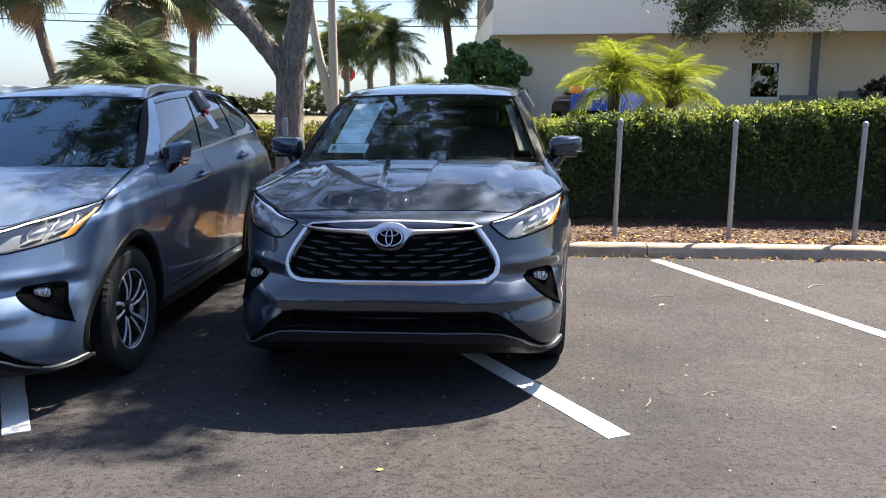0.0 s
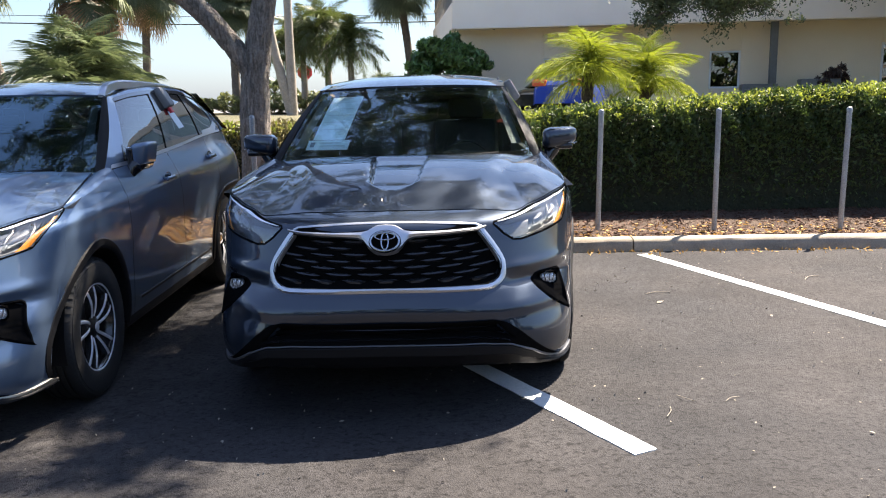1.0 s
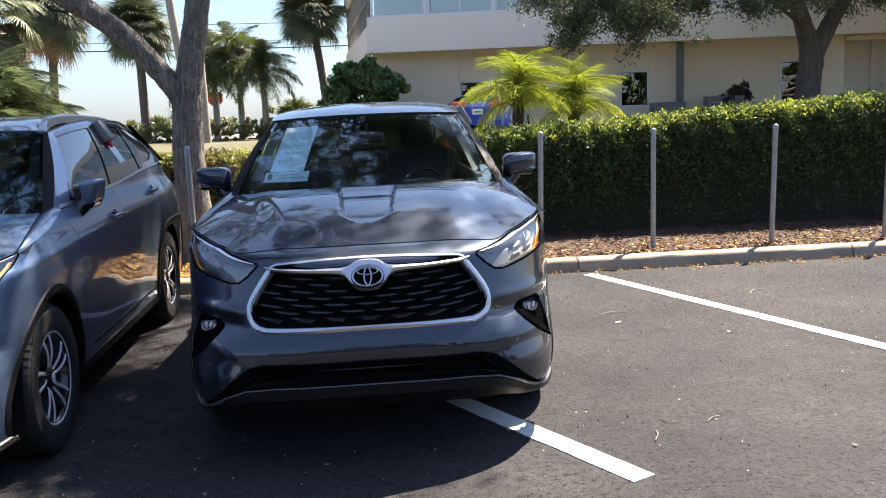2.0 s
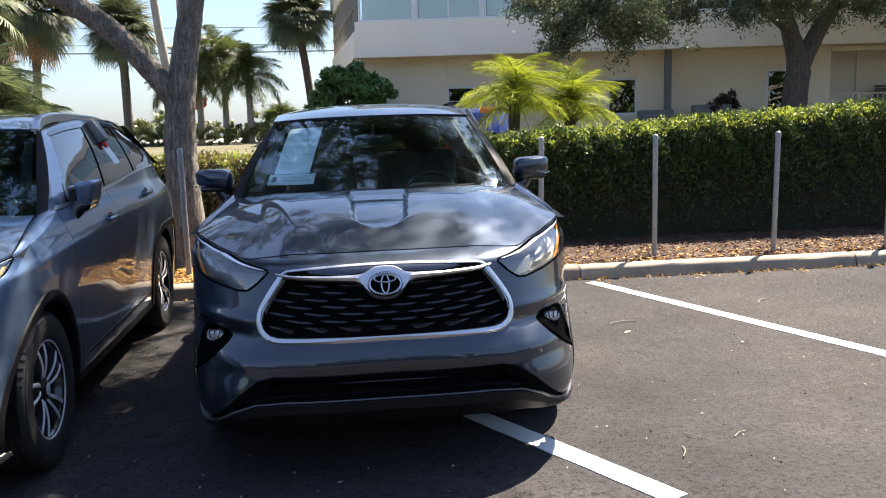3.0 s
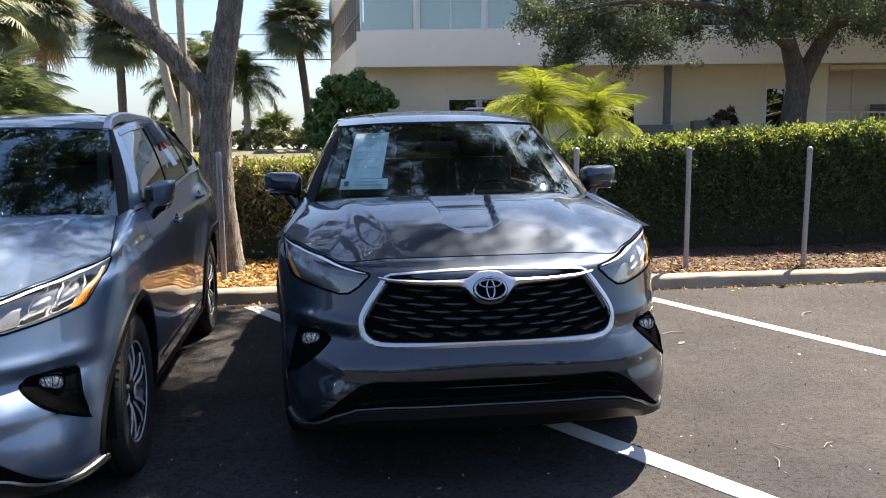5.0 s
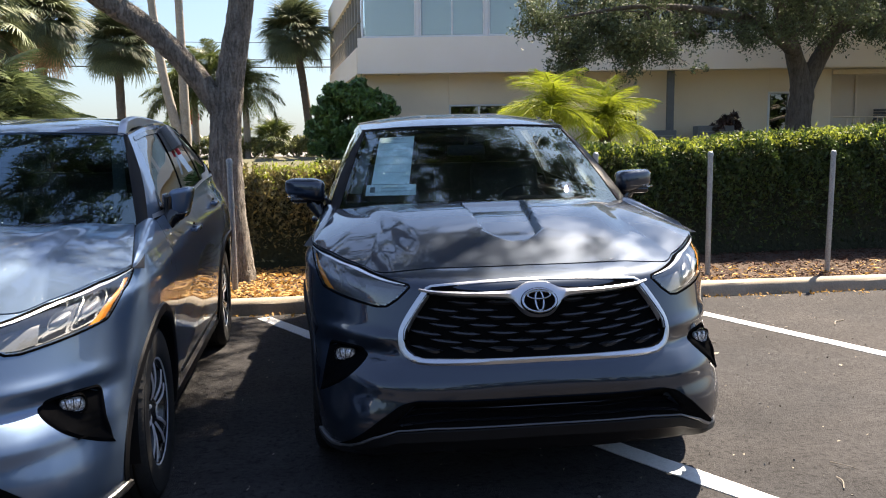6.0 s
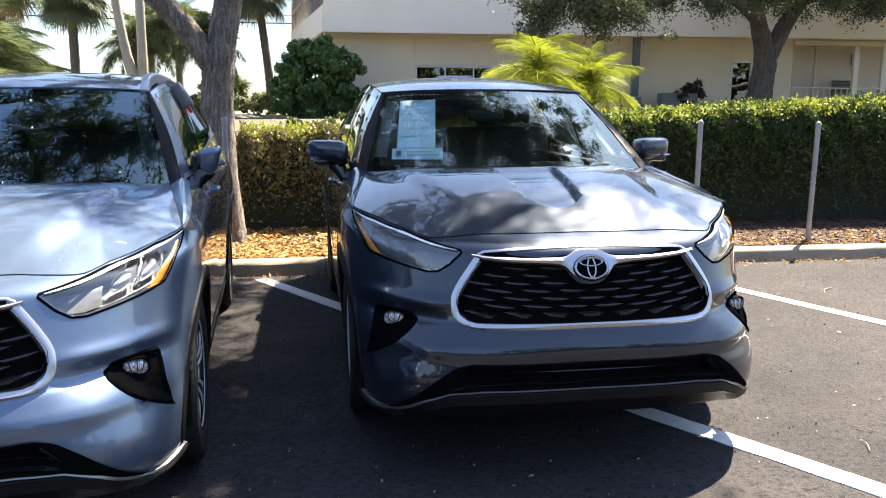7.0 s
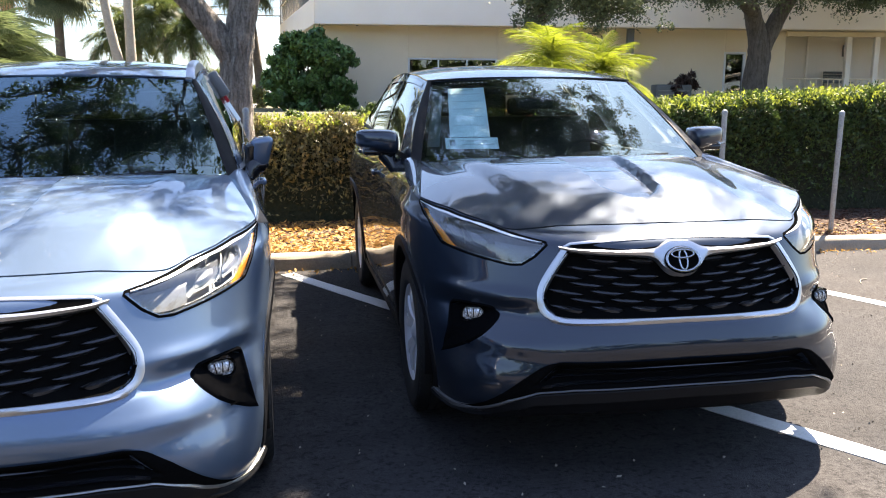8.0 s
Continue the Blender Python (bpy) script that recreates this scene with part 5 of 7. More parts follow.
    for sd in (-1, 1):
        def both(pts):
            return [(sd * x, z) for x, z in pts]
        # fog lamp in its dark pocket
        rim_pts = along([tuple(p) for p in smooth_path(FOG, 5, True)] + FOG[:1], 61)[:-1]
        mid = np.array([0.80, 0.63])
        rings = np.stack([mid + (rim_pts - mid) * k for k in np.linspace(0.03, 1.04, 15)], 1)
        lift = np.r_[np.full(13, 0.012), 0.007, 0.001]
        q = np.stack([on_nose(rings[:, k, 0], rings[:, k, 1], lift[k]) for k in range(15)], 1)
        fp = mesh_ob("fog_pocket", *sided(q.reshape(-1, 3), grid_faces(60, 15, True), sd), pocket_black, car, "black fog-lamp pocket")
        for z in (0.54, 0.56, 0.58, 0.60):
            q = ruled(both([(0.80, z - 0.003), (0.846, z - 0.009)]), both([(0.80, z + 0.003), (0.846, z - 0.003)]), 8, 2, 0.014)
            mesh_ob("pocket_rib", *q, grille_dark, fp)
        c = on_nose(0.777, 0.645, -0.012, True)
        fl = new("fog_lamp")
        fl.parent = car
        part("bezel", add_box(bmesh.new(), (0.104, 0.018, 0.066), Matrix(), 0.024, 4), gloss_black, fl, "black bezel")
        part("reflector", add_box(bmesh.new(), (0.084, 0.022, 0.048), Matrix.Translation((0, -0.01, 0)), 0.018, 4), fog_facets, fl, "bright faceted reflector")
        for e in (-0.021, 0.004, 0.026):
            part("divider", add_box(bmesh.new(), (0.004, 0.012, 0.034), Matrix.Translation((e, -0.017, 0.004)) @ Matrix.Rotation(0.2 * e / 0.02, 4, "Y"), 0.001), gloss_black, fl, "dark divider")
        fl.matrix_local = pose(sd * 0.777, c[1], 0.645, 0, 0, sd * 24)
        # headlamp: sunken dark bowl, silver inner wedge, two lamp units, amber marker, clear lens
        hl = new("headlamp")
        hl.parent = car

        def lamp_patch(name, u0, u1, v0, v1, off, nu, nv, mat, label="", thick=0.0):
            u, v = np.meshgrid(np.linspace(u0, u1, nu), np.linspace(v0, v1, nv), indexing="ij")
            mesh_ob(name, *sided(lamp_at(u, v, off(u, v) if callable(off) else np.full(u.shape, off)).reshape(-1, 3), grid_faces(nu, nv), sd), mat, hl, label, thick=thick)
        rows = []
        pl = np.r_[la, ha[::-1]]
        for grow, o in ((0.007, 0.001), (0.006, 0.005), (-0.002, 0.006), (-0.005, -0.012)):
            tang = np.roll(pl, -1, 0) - np.roll(pl, 1, 0)
            nrm = np.stack([tang[:, 1], -tang[:, 0]], 1) / (np.linalg.norm(tang, axis=1)[:, None] + 1e-9)
            q = pl + nrm * grow
            rows.append(skin(np.maximum(q[:, 0], 0.0), q[:, 1], o, True))
        mesh_ob("lamp_rim", *sided(np.stack(rows, 1).reshape(-1, 3), grid_faces(160, 4, True), sd), grille_dark, hl, "black rim")
        bowl = lambda u, v: -0.012 - 0.05 * (np.clip(4 * v * (1 - v), 0, 1) ** 0.5) * np.clip(6 * u * (1.02 - u), 0, 1)
        lamp_patch("bowl", 0.0, 1.0, 0.0, 1.0, bowl, 60, 14, lamp_bowl, "smoked silver bowl")
        lamp_patch("inner_wedge", 0.03, 0.30, 0.10, 0.70, lambda u, v: -0.014 - 0.02 * v, 20, 8, lamp_house, "silver inner wedge")
        lamp_patch("lower_shelf", 0.10, 0.68, 0.07, 0.22, lambda u, v: -0.018 - 0.16 * (v - 0.07), 36, 4, lamp_house, "silver shelf under the lamp units")
        lamp_patch("upper_bead", 0.02, 0.97, 0.90, 0.97, 0.0065, 60, 3, bead_silver, "bright upper bead")
        lamp_patch("lower_bead", 0.04, 0.70, 0.03, 0.06, -0.004, 40, 2, lip_silver, "thin silver bead")
        for uc in (0.40, 0.565):
            # a lamp unit: square silver frame round a round clear bulge
            for name, k0, k1, d0, d1, mat in (("unit_frame", 1.0, 0.78, -0.014, -0.03, lamp_house), ("unit_lens", 0.74, 0.05, -0.03, -0.016, unit_ring)):
                a = np.linspace(0, 2 * math.pi, 25)[:-1]
                rr = 1.0 if name == "unit_lens" else 1 / np.maximum(np.abs(np.cos(a)), np.abs(np.sin(a))) ** 0.7
                q = np.stack([lamp_at(uc + 0.066 * k * rr * np.cos(a), 0.56 + 0.27 * k * rr * np.sin(a) + 0.04 * k * np.cos(a), np.full(24, d0 + (d1 - d0) * (1 - k) / (1 - min(k1, 0.8)) if name == "unit_frame" else d1 + (d0 - d1) * k * k)) for k in np.linspace(k0, k1, 5)], 1)
                mesh_ob(name, *sided(q.reshape(-1, 3), grid_faces(24, 5, True), sd), mat, hl)
            lamp_patch("lamp_fin", uc + 0.082, uc + 0.09, 0.2, 0.9, -0.012, 3, 8, lip_silver)
        uu, vv = np.meshgrid(np.linspace(0, 1, 8), np.linspace(0, 1, 14), indexing="ij")
        edge_z = 0.914 + 0.116 * vv
        edge_s = np.interp(edge_z, [p[1] for p in LAMP_LOW[6:]], [p[0] for p in LAMP_LOW[6:]]) - 0.012
        q = skin(edge_s - (0.088 - 0.052 * vv) * (1 - uu), edge_z - 0.022 * (1 - uu) * (1 - vv), -0.004 + 0.003 * np.sin(uu * 3.1), True)
        mesh_ob("side_marker", *sided(q.reshape(-1, 3), grid_faces(8, 14), sd), amber, hl, "amber side marker")
        lamp_patch("outer_shade", 0.80, 0.985, 0.06, 0.50, -0.013, 20, 6, unit_dark)
        u, v = np.meshgrid(np.linspace(0.005, 0.995, 60), np.linspace(0.01, 0.99, 10), indexing="ij")
        ln = mesh_ob("lens", *sided(lamp_at(u, v, 0.004 + 0.006 * np.sin(math.pi * v) * np.sin(math.pi * u)).reshape(-1, 3), grid_faces(60, 10), sd), lens_clear, hl, "clear lens")
        ln.visible_shadow = False
        # bumper seam and tow cover
        a = skin(np.linspace(float(s_at_y(-0.30, 0.905)), float(s_at_y(-0.17, 0.86)), 8), np.linspace(0.898, 0.862, 8), 0.0015, True)
        mesh_ob("bumper_seam", *sided(np.stack([a, a + [0, 0, -0.005]], 1).reshape(-1, 3), grid_faces(8, 2), sd), plastic_black, car)
        box = smooth_path([(0.405, 0.548), (0.405, 0.60), (0.417, 0.61), (0.48, 0.612), (0.494, 0.60), (0.494, 0.548)], 4)
        mesh_ob("tow_cover_seam", *moulding([(sd * x, z) for x, z in box], 0.005, 0.0, 0.003), grille_dark, car)
    # cabin: dashboard, wheel, seats
    bm = bmesh.new()
    add_box(bm, (1.5, 0.58, 0.16), Matrix.Translation((0, 0.94, 1.07)), 0.05, 3)
    add_box(bm, (0.34, 0.2, 0.14), Matrix.Translation((0.37, 1.1, 1.12)), 0.05, 3)
    part("dashboard", bm, cabin_dark, car, "dark dashboard")
    ring = mesh_ob("steering_wheel", *[r for r in lathe([(0.175, -0.012), (0.187, -0.008), (0.187, 0.008), (0.175, 0.012), (0.17, 0.0), (0.175, -0.012)], 36, "z")], cabin_dark, car)
    ring.matrix_local = pose(0.37, 1.28, 1.08, 65)
    for sd in (-1, 1):
        st = new("seat")
        st.parent = car
        for nm, size, at, tn in (("cushion", (0.5, 0.52, 0.16), (sd * 0.37, 1.62, 0.78), (4, 0, 0)), ("seat_back", (0.48, 0.15, 0.62), (sd * 0.37, 1.95, 1.08), (-16, 0, 0)), ("head_rest", (0.27, 0.1, 0.17), (sd * 0.37, 2.08, 1.47), (-10, 0, 0))):
            box_part(nm, size, at, cabin_grey, st, bevel=0.05, turn=tn)
    rs = new("rear_seat")
    rs.parent = car
    for nm, size, at, tn in (("cushion", (1.3, 0.5, 0.16), (0, 2.6, 0.8), (4, 0, 0)), ("seat_back", (1.3, 0.15, 0.58), (0, 2.9, 1.08), (-16, 0, 0)), ("head_rest", (0.25, 0.1, 0.15), (-0.4, 3.02, 1.44), (-10, 0, 0)), ("head_rest", (0.25, 0.1, 0.15), (0.4, 3.02, 1.44), (-10, 0, 0))):
        box_part(nm, size, at, cabin_grey, rs, bevel=0.05, turn=tn)
    bm = bmesh.new()
    add_box(bm, (0.24, 0.03, 0.07), Matrix.Translation((0, 1.27, 1.475)), 0.02, 3)
    add_box(bm, (0.02, 0.03, 0.08), Matrix.Translation((0, 1.285, 1.53)), 0.005)
    part("inside_mirror", bm, cabin_dark, car)
    return car


grille_bar_mat = shader("grille_bar_mat", (0.022, 0.023, 0.026), (0.038, 0.039, 0.043), scale=12, fine=300, rough=0.32, metal=0.4, coat=0.2)
grille_dark = shader("grille_dark", (0.003, 0.003, 0.003), (0.006, 0.006, 0.006), scale=40, fine=200, rough=0.9, spec=0.0)
unit_dark = shader("unit_dark", (0.03, 0.031, 0.034), (0.06, 0.062, 0.068), scale=30, fine=120, rough=0.12, metal=0.6, coat=0.5)
lip_silver = shader("lip_silver", (0.29, 0.285, 0.27), (0.37, 0.365, 0.35), scale=12, fine=300, rough=0.42, metal=0.9)
bead_silver = shader("bead_silver", (0.82, 0.83, 0.85), (0.9, 0.91, 0.92), scale=60, fine=260, rough=0.45)
lip_grey = shader("lip_grey", (0.08, 0.08, 0.084), (0.11, 0.11, 0.115), scale=12, fine=300, rough=0.35, metal=0.2)
pocket_black = shader("pocket_black", (0.003, 0.0031, 0.0035), (0.005, 0.0052, 0.0058), scale=40, fine=200, rough=0.7, spec=0.0)
lamp_bowl = shader("lamp_bowl", (0.17, 0.18, 0.195), (0.25, 0.26, 0.28), scale=60, fine=260, rough=0.55, metal=0.05)
trim_pale = shader("trim_pale", (0.09, 0.1, 0.095), (0.13, 0.14, 0.13), scale=8, fine=120, rough=0.8)
emblem_metal = shader("emblem_metal", (0.42, 0.43, 0.45), (0.52, 0.53, 0.55), scale=20, fine=300, rough=0.16, metal=1.0)
fog_facets = shader("fog_facets", (0.3, 0.31, 0.32), (0.92, 0.93, 0.94), scale=90, fine=140, rough=0.28, metal=0.5, bump=0.003, bump_scale=110, hard=0.05)

car_blue = build_car("light blue-grey metallic sport utility vehicle with silver roof rails", paint_blue, "machined", True, windshield_dark)
car_blue.matrix_world = pose(-2.80, 4.88, -0.078, 0.8, -1.15, -2.2)
car_grey = build_car("dark grey metallic sport utility vehicle with price sheets behind the windshield", paint_grey, "silver", False, windshield_glass)
car_grey.matrix_world = pose(-0.22, 5.208, -0.021, 0.25, -0.9, -4.2)


def sheet_on_glass(name, label, car, x0, x1, q0, q1, skew, prints):
    """A paper sheet behind the windshield, with unreadable lines as plain bars."""
    def at(u, v, lift):
        xx = x0 + (x1 - x0) * u + skew * (v - 0.5)
        q = q0 + (q1 - q0) * v
        p = windshield_point(np.array(xx / (0.805 - 0.175 * q)), np.array(q))
        return (p[0], p[1] + 0.012 - lift * 0.5, p[2] - 0.012 + lift)
    sh = tagged(mesh_ob(name, [at(u, v, 0) for u in np.linspace(0, 1, 6) for v in np.linspace(0, 1, 8)], grid_faces(6, 8), paper, None, thick=0.0008), label, "paper sheet")
    sh.matrix_world = car.matrix_world.copy()
    for u0, u1, v0, v1, mt in prints:
        mesh_ob("print_bar", [at(u, v, 0.003) for u in (u0, u1) for v in (v0, v1)], [(0, 2, 3, 1)], mt, sh)


sheet_on_glass("price_sheet", "white price sheet behind the windshield of a grey car", car_grey, -0.575, -0.36, 0.285, 0.90, 0.075, [(0.3, 0.7, 0.93, 0.985, print_grey)] + [(0.1, 0.88, v, v + 0.012, print_grey) for v in np.arange(0.2, 0.86, 0.16)])
sheet_on_glass("price_strip", "white paper strip along the foot of a price sheet", car_grey, -0.645, -0.365, 0.165, 0.28, 0.012, [(0.08, 0.18, 0.25, 0.75, print_dark), (0.3, 0.92, 0.3, 0.42, print_grey), (0.3, 0.8, 0.6, 0.72, print_grey)])
chalk = tagged(new("stock_marking"), "white handwritten marking along the top of a windshield", "marking")
chalk.matrix_world = car_grey.matrix_world.copy()
crng = np.random.default_rng(71)
for k in range(10):
    a, w, h = -0.55 + 0.027 * k, crng.uniform(0.006, 0.014), crng.uniform(0.008, 0.018)
    pts = [windshield_point(np.array((a + dx) / 0.64), np.array(q)) + [0, -0.005, 0.006] for dx in (0, w) for q in (0.934 - h / 2, 0.934 + h / 2)]
    mesh_ob("mark_bar", pts, [(0, 2, 3, 1)], print_chalk, chalk)


def lockbox(car, sd, f, v, label, tag=True):
    """A grey key lockbox hooked over a side window, with a red strap and a white tag."""
    lb = tagged(new("key_lockbox"), label, "lockbox", "key lockboxes")
    p = cabin_side(np.array(f), np.array(v))
    lb.matrix_world = car.matrix_world @ pose(sd * (p[0] - 0.004), p[1], p[2], 0, -sd * 31, 0)
    box_part("lockbox_body", (0.065, 0.12, 0.165), (0.022 * sd, 0, -0.035), lockbox_mat, lb, bevel=0.016)
    box_part("hook", (0.012, 0.05, 0.09), (-0.018 * sd, 0, 0.06), lockbox_mat, lb, "grey hook", bevel=0.004)
    if tag:
        box_part("strap", (0.02, 0.055, 0.05), (0.012 * sd, 0, -0.135), tag_red, lb, "red strap", bevel=0.002)
        box_part("tag", (0.003, 0.07, 0.15), (0.004 * sd, 0.0, -0.215), paper, lb, "white paper tag", bevel=0.001, turn=(0, 0, -18 * sd))


lockbox(car_blue, 1, 0.44, 0.86, "grey key lockbox with red and white tag on a car window")
lockbox(car_grey, 1, 0.30, 0.88, "grey key lockbox hooked over a car window", False)

# ---- posts in front of the hedges
def build_post():
    p = tagged(new("steel_post"), "round galvanised steel post in the planting bed", "post", "posts along the kerb")
    mesh_ob("pole", *tube([(0, 0, -0.02), (0, 0, 0.6), (0, 0, 1.27)], 0.028, 18), galvanised, p)
    mesh_ob("cap", *lathe([(0.031, 1.25), (0.031, 1.275), (0.026, 1.29), (0.014, 1.3), (0.0, 1.303)], 18, "z"), galvanised, p, "domed cap")
    return p


post = build_post()
post.matrix_world = pose(3.13, 9.56, 0.12)
for x, y, h in ((1.87, 9.62, 1.0), (4.48, 9.47, 0.985), (5.82, 9.42, 1.0), (7.15, 9.36, 1.0)):
    copy_thing(post, pose(x, y, 0.12, 0.6, -0.4 if x > 4 else 0.3, 20 * x))
tree_post = copy_thing(post, pose(-1.765, 9.50, 0.10, 0.8, -0.6, 0))
tagged(tree_post, "round galvanised steel post in front of a tree trunk")


# ---- hedges: woody stems, a dark heart for inner shade, a skin of small leaves
def hedge(name, label, x0, x1, y0, y1, top, mat, n, seed, leaf, sparse=0.0, base=0.13):
    rng = np.random.default_rng(seed)
    h = tagged(new(name), label, "hedge")
    L = x1 - x0
    def shape(u, a):
        """A place on the trimmed outside: u along, a round from the front foot over the top to the back foot."""
        x = x0 + L * u
        t = top(x)
        hgt, dep = t - base - 0.03, (y1 - y0) / 2
        ang = math.pi * a
        e = 0.42
        y = (y0 + y1) / 2 - dep * np.sign(np.cos(ang)) * np.abs(np.cos(ang)) ** e
        z = base + 0.03 + hgt * np.abs(np.sin(ang)) ** e
        return x, y, z
    nu, nv = int(L * 5), 19
    u, a = np.meshgrid(np.linspace(0, 1, nu), np.linspace(0, 1, nv), indexing="ij")
    x, y, z = shape(u, a)
    wob = rng.normal(0, 0.02, x.shape)
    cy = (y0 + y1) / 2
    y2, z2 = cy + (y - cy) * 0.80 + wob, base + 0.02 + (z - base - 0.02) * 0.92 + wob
    # near-black sheet under the leaves: the hedge's inner shade put into its colour
    mesh_ob("heart", np.stack([x, y2, z2], -1).reshape(-1, 3), grid_faces(nu, nv), hedge_shade, h, "dark sheet for the shade inside the hedge")
    u, a = rng.uniform(0, 1, n), np.clip(rng.beta(1.0, 1.35, n), 0, 1) * 0.92
    x, y, z = shape(u, a)
    lump = 0.05 * np.sin(x * 5.1 + 1.3) * np.sin(z * 6 + x * 2) + 0.03 * np.sin(x * 13 + z * 9)
    depth = rng.exponential(0.05, n) - 0.045 - lump
    ny = np.where(y < cy, 1, -1) * np.abs(np.cos(math.pi * a))
    y = y + ny * depth
    z = z - np.abs(np.sin(math.pi * a)) * depth + rng.normal(0, 0.015, n)
    keep = rng.uniform(0, 1, n) > sparse * np.clip((0.75 - (z - base) / 1.2), 0, 1) * 1.3
    c = np.stack([x, y, z], 1)[keep]
    out = np.stack([0 * x, -ny * 0.6, np.abs(np.sin(math.pi * a)) * 0.9], 1)[keep]
    # the two ends, closed with leaves as well
    ne = int(1500 * (y1 - y0))
    for xe, sg in ((x0, -1), (x1, 1)):
        ye, ze = rng.uniform(y0 + 0.03, y1 - 0.03, ne), base + rng.uniform(0, 1, ne) * (float(top(xe)) - base - 0.02)
        c = np.r_[c, np.stack([xe + sg * rng.normal(0, 0.03, ne), ye, ze], 1)]
        out = np.r_[out, np.tile([[0.6 * sg, 0, 0.2]], (ne, 1))]
    lv = quads_ob("leaves", leaves(c, leaf, leaf * 0.42, rng, up=0.35, out=out), mat, h)
    tagged(lv, "small glossy hedge leaves", kind="stuff")
    # sprigs that stand above the clipped top
    m = int(L * 260)
    xs, ys = rng.uniform(x0, x1, m), rng.uniform(y0 + 0.05, y1 - 0.1, m)
    zt = top(xs) + rng.uniform(-0.10, 0.04, m)
    cc = (np.stack([xs, ys, zt], 1)[:, None] + rng.normal(0, 1, (m, 7, 3)) * [0.02, 0.02, 0.035]).reshape(-1, 3)
    tagged(quads_ob("new_growth", leaves(cc, leaf * 0.9, leaf * 0.36, rng, up=1.1), leaf_new, h), "fresh yellow-green sprigs on top", kind="stuff")
    vs, fs = [], []
    for k in range(int(L * 9)):
        px, py = rng.uniform(x0 + 0.05, x1 - 0.05), rng.uniform(y0 + 0.22, y1 - 0.15)
        for _ in range(2):
            q = (px + rng.normal(0, 0.12), py + abs(rng.normal(0, 0.1)), base + 0.75)
            v, f = tube([(px, py, base - 0.03), ((px + q[0]) / 2 + rng.normal(0, 0.02), (py + q[1]) / 2, base + 0.35), q], [0.011, 0.008, 0.004], 5, False)
            fs += [tuple(i + len(vs) for i in g) for g in f]
            vs += v
    tagged(mesh_ob("stemwork", vs, fs, stem_mat, h), "woody stems", kind="stuff")
    return h


hedge("hedge", "tall clipped green hedge, sunlit yellow-green along its top", 0.75, 10.5, 10.75, 12.0, lambda x: np.interp(x, [0.7, 1.2, 2.1, 3.1, 5.1, 6.2, 10], [1.27, 1.33, 1.40, 1.45, 1.59, 1.66, 1.74]) , leaf_hedge, 62000, 21, 0.062, 0.3)
hedge("hedge", "lower clipped hedge with thin brownish foot", -1.62, 0.78, 10.75, 11.7, lambda x: np.interp(x, [-1.6, -0.5, 0.8], [1.225, 1.255, 1.25]), leaf_hedge_dark, 17000, 22, 0.06, 0.75)
hedge("hedge", "low clipped hedge behind parked cars", -7.5, -1.7, 10.9, 11.7, lambda x: np.interp(x, [-7.5, -1.6], [1.2, 1.22]), leaf_hedge_dark, 16000, 23, 0.07, 0.4)


# ---- trees with limbs and leafy crowns
def limb(points, radii, mat, parent, name, seed, rough=0.03, seg=14, steps=8):
    """A crooked limb with swellings: a tube along a curve, ridged like bark."""
    rng = np.random.default_rng(seed)
    path = smooth_path(points, steps)
    rad = np.interp(np.linspace(0, len(points) - 1, len(path)), range(len(points)), radii)
    v, f = tube(path, list(rad), seg)
    v = np.array(v, float)
    p = np.repeat(np.array(path), seg, 0)
    r = np.repeat(rad, seg)[:, None]
    v = p + (v - p) * (1 + rough * np.sin(np.tile(np.arange(seg), len(path)) * 2.4 + np.repeat(np.arange(len(path)), seg) * 0.35)[:, None] + rng.normal(0, rough * 0.5, (len(v), 1)))
    return mesh_ob(name, v, f, mat, parent, sharp=80)


def clump_leaves(clumps, per, rng):
    """Leaf centres gathered in uneven clumps: (x, y, z, radius) each."""
    c = np.array(clumps)
    k = rng.integers(0, len(c), per)
    r = c[k, 3:4]
    d = rng.normal(size=(per, 3)) * [1, 1, 0.62]
    d *= (rng.uniform(0, 1, (per, 1)) ** 0.5) / np.linalg.norm(d, axis=1)[:, None]
    return c[k, :3] + d * r


def twiggy_crown(name, parent, anchors, reach, sub, n_leaf, leaf, mat, seed, bark_mat, flat=0.5):
    """Twigs that fork from anchor points, with sprays of leaves along them."""
    rng = np.random.default_rng(seed)
    vs, fs, centres = [], [], []
    for (ax, ay, az, rr) in anchors:
        for _ in range(sub):
            d = rng.normal(size=3) * [1, 1, flat]
            d /= np.linalg.norm(d)
            l = rr * rng.uniform(0.5, 1.0)
            p0, p2 = np.array((ax, ay, az)), np.array((ax, ay, az)) + d * l
            p1 = (p0 + p2) / 2 + rng.normal(0, 0.12 * l, 3)
            v, f = tube([p0, p1, p2], [0.012 * reach, 0.008 * reach, 0.003 * reach], 5, False)
            fs += [tuple(i + len(vs) for i in g) for g in f]
            vs += v
            for _ in range(3):
                t = rng.uniform(0.35, 1.0)
                q = p0 + (p2 - p0) * t + rng.normal(0, 0.1 * l, 3)
                centres.append((*q, rng.uniform(0.1, 0.24) * reach))
    tagged(mesh_ob("twigwork", vs, fs, bark_mat, parent), "thin forking twigs", kind="stuff")
    c = clump_leaves(centres, n_leaf, rng)
    tagged(quads_ob(name, leaves(c, leaf, leaf * 0.4, rng, up=-0.1), mat, parent), "small dark oval leaves in sprays", kind="stuff")


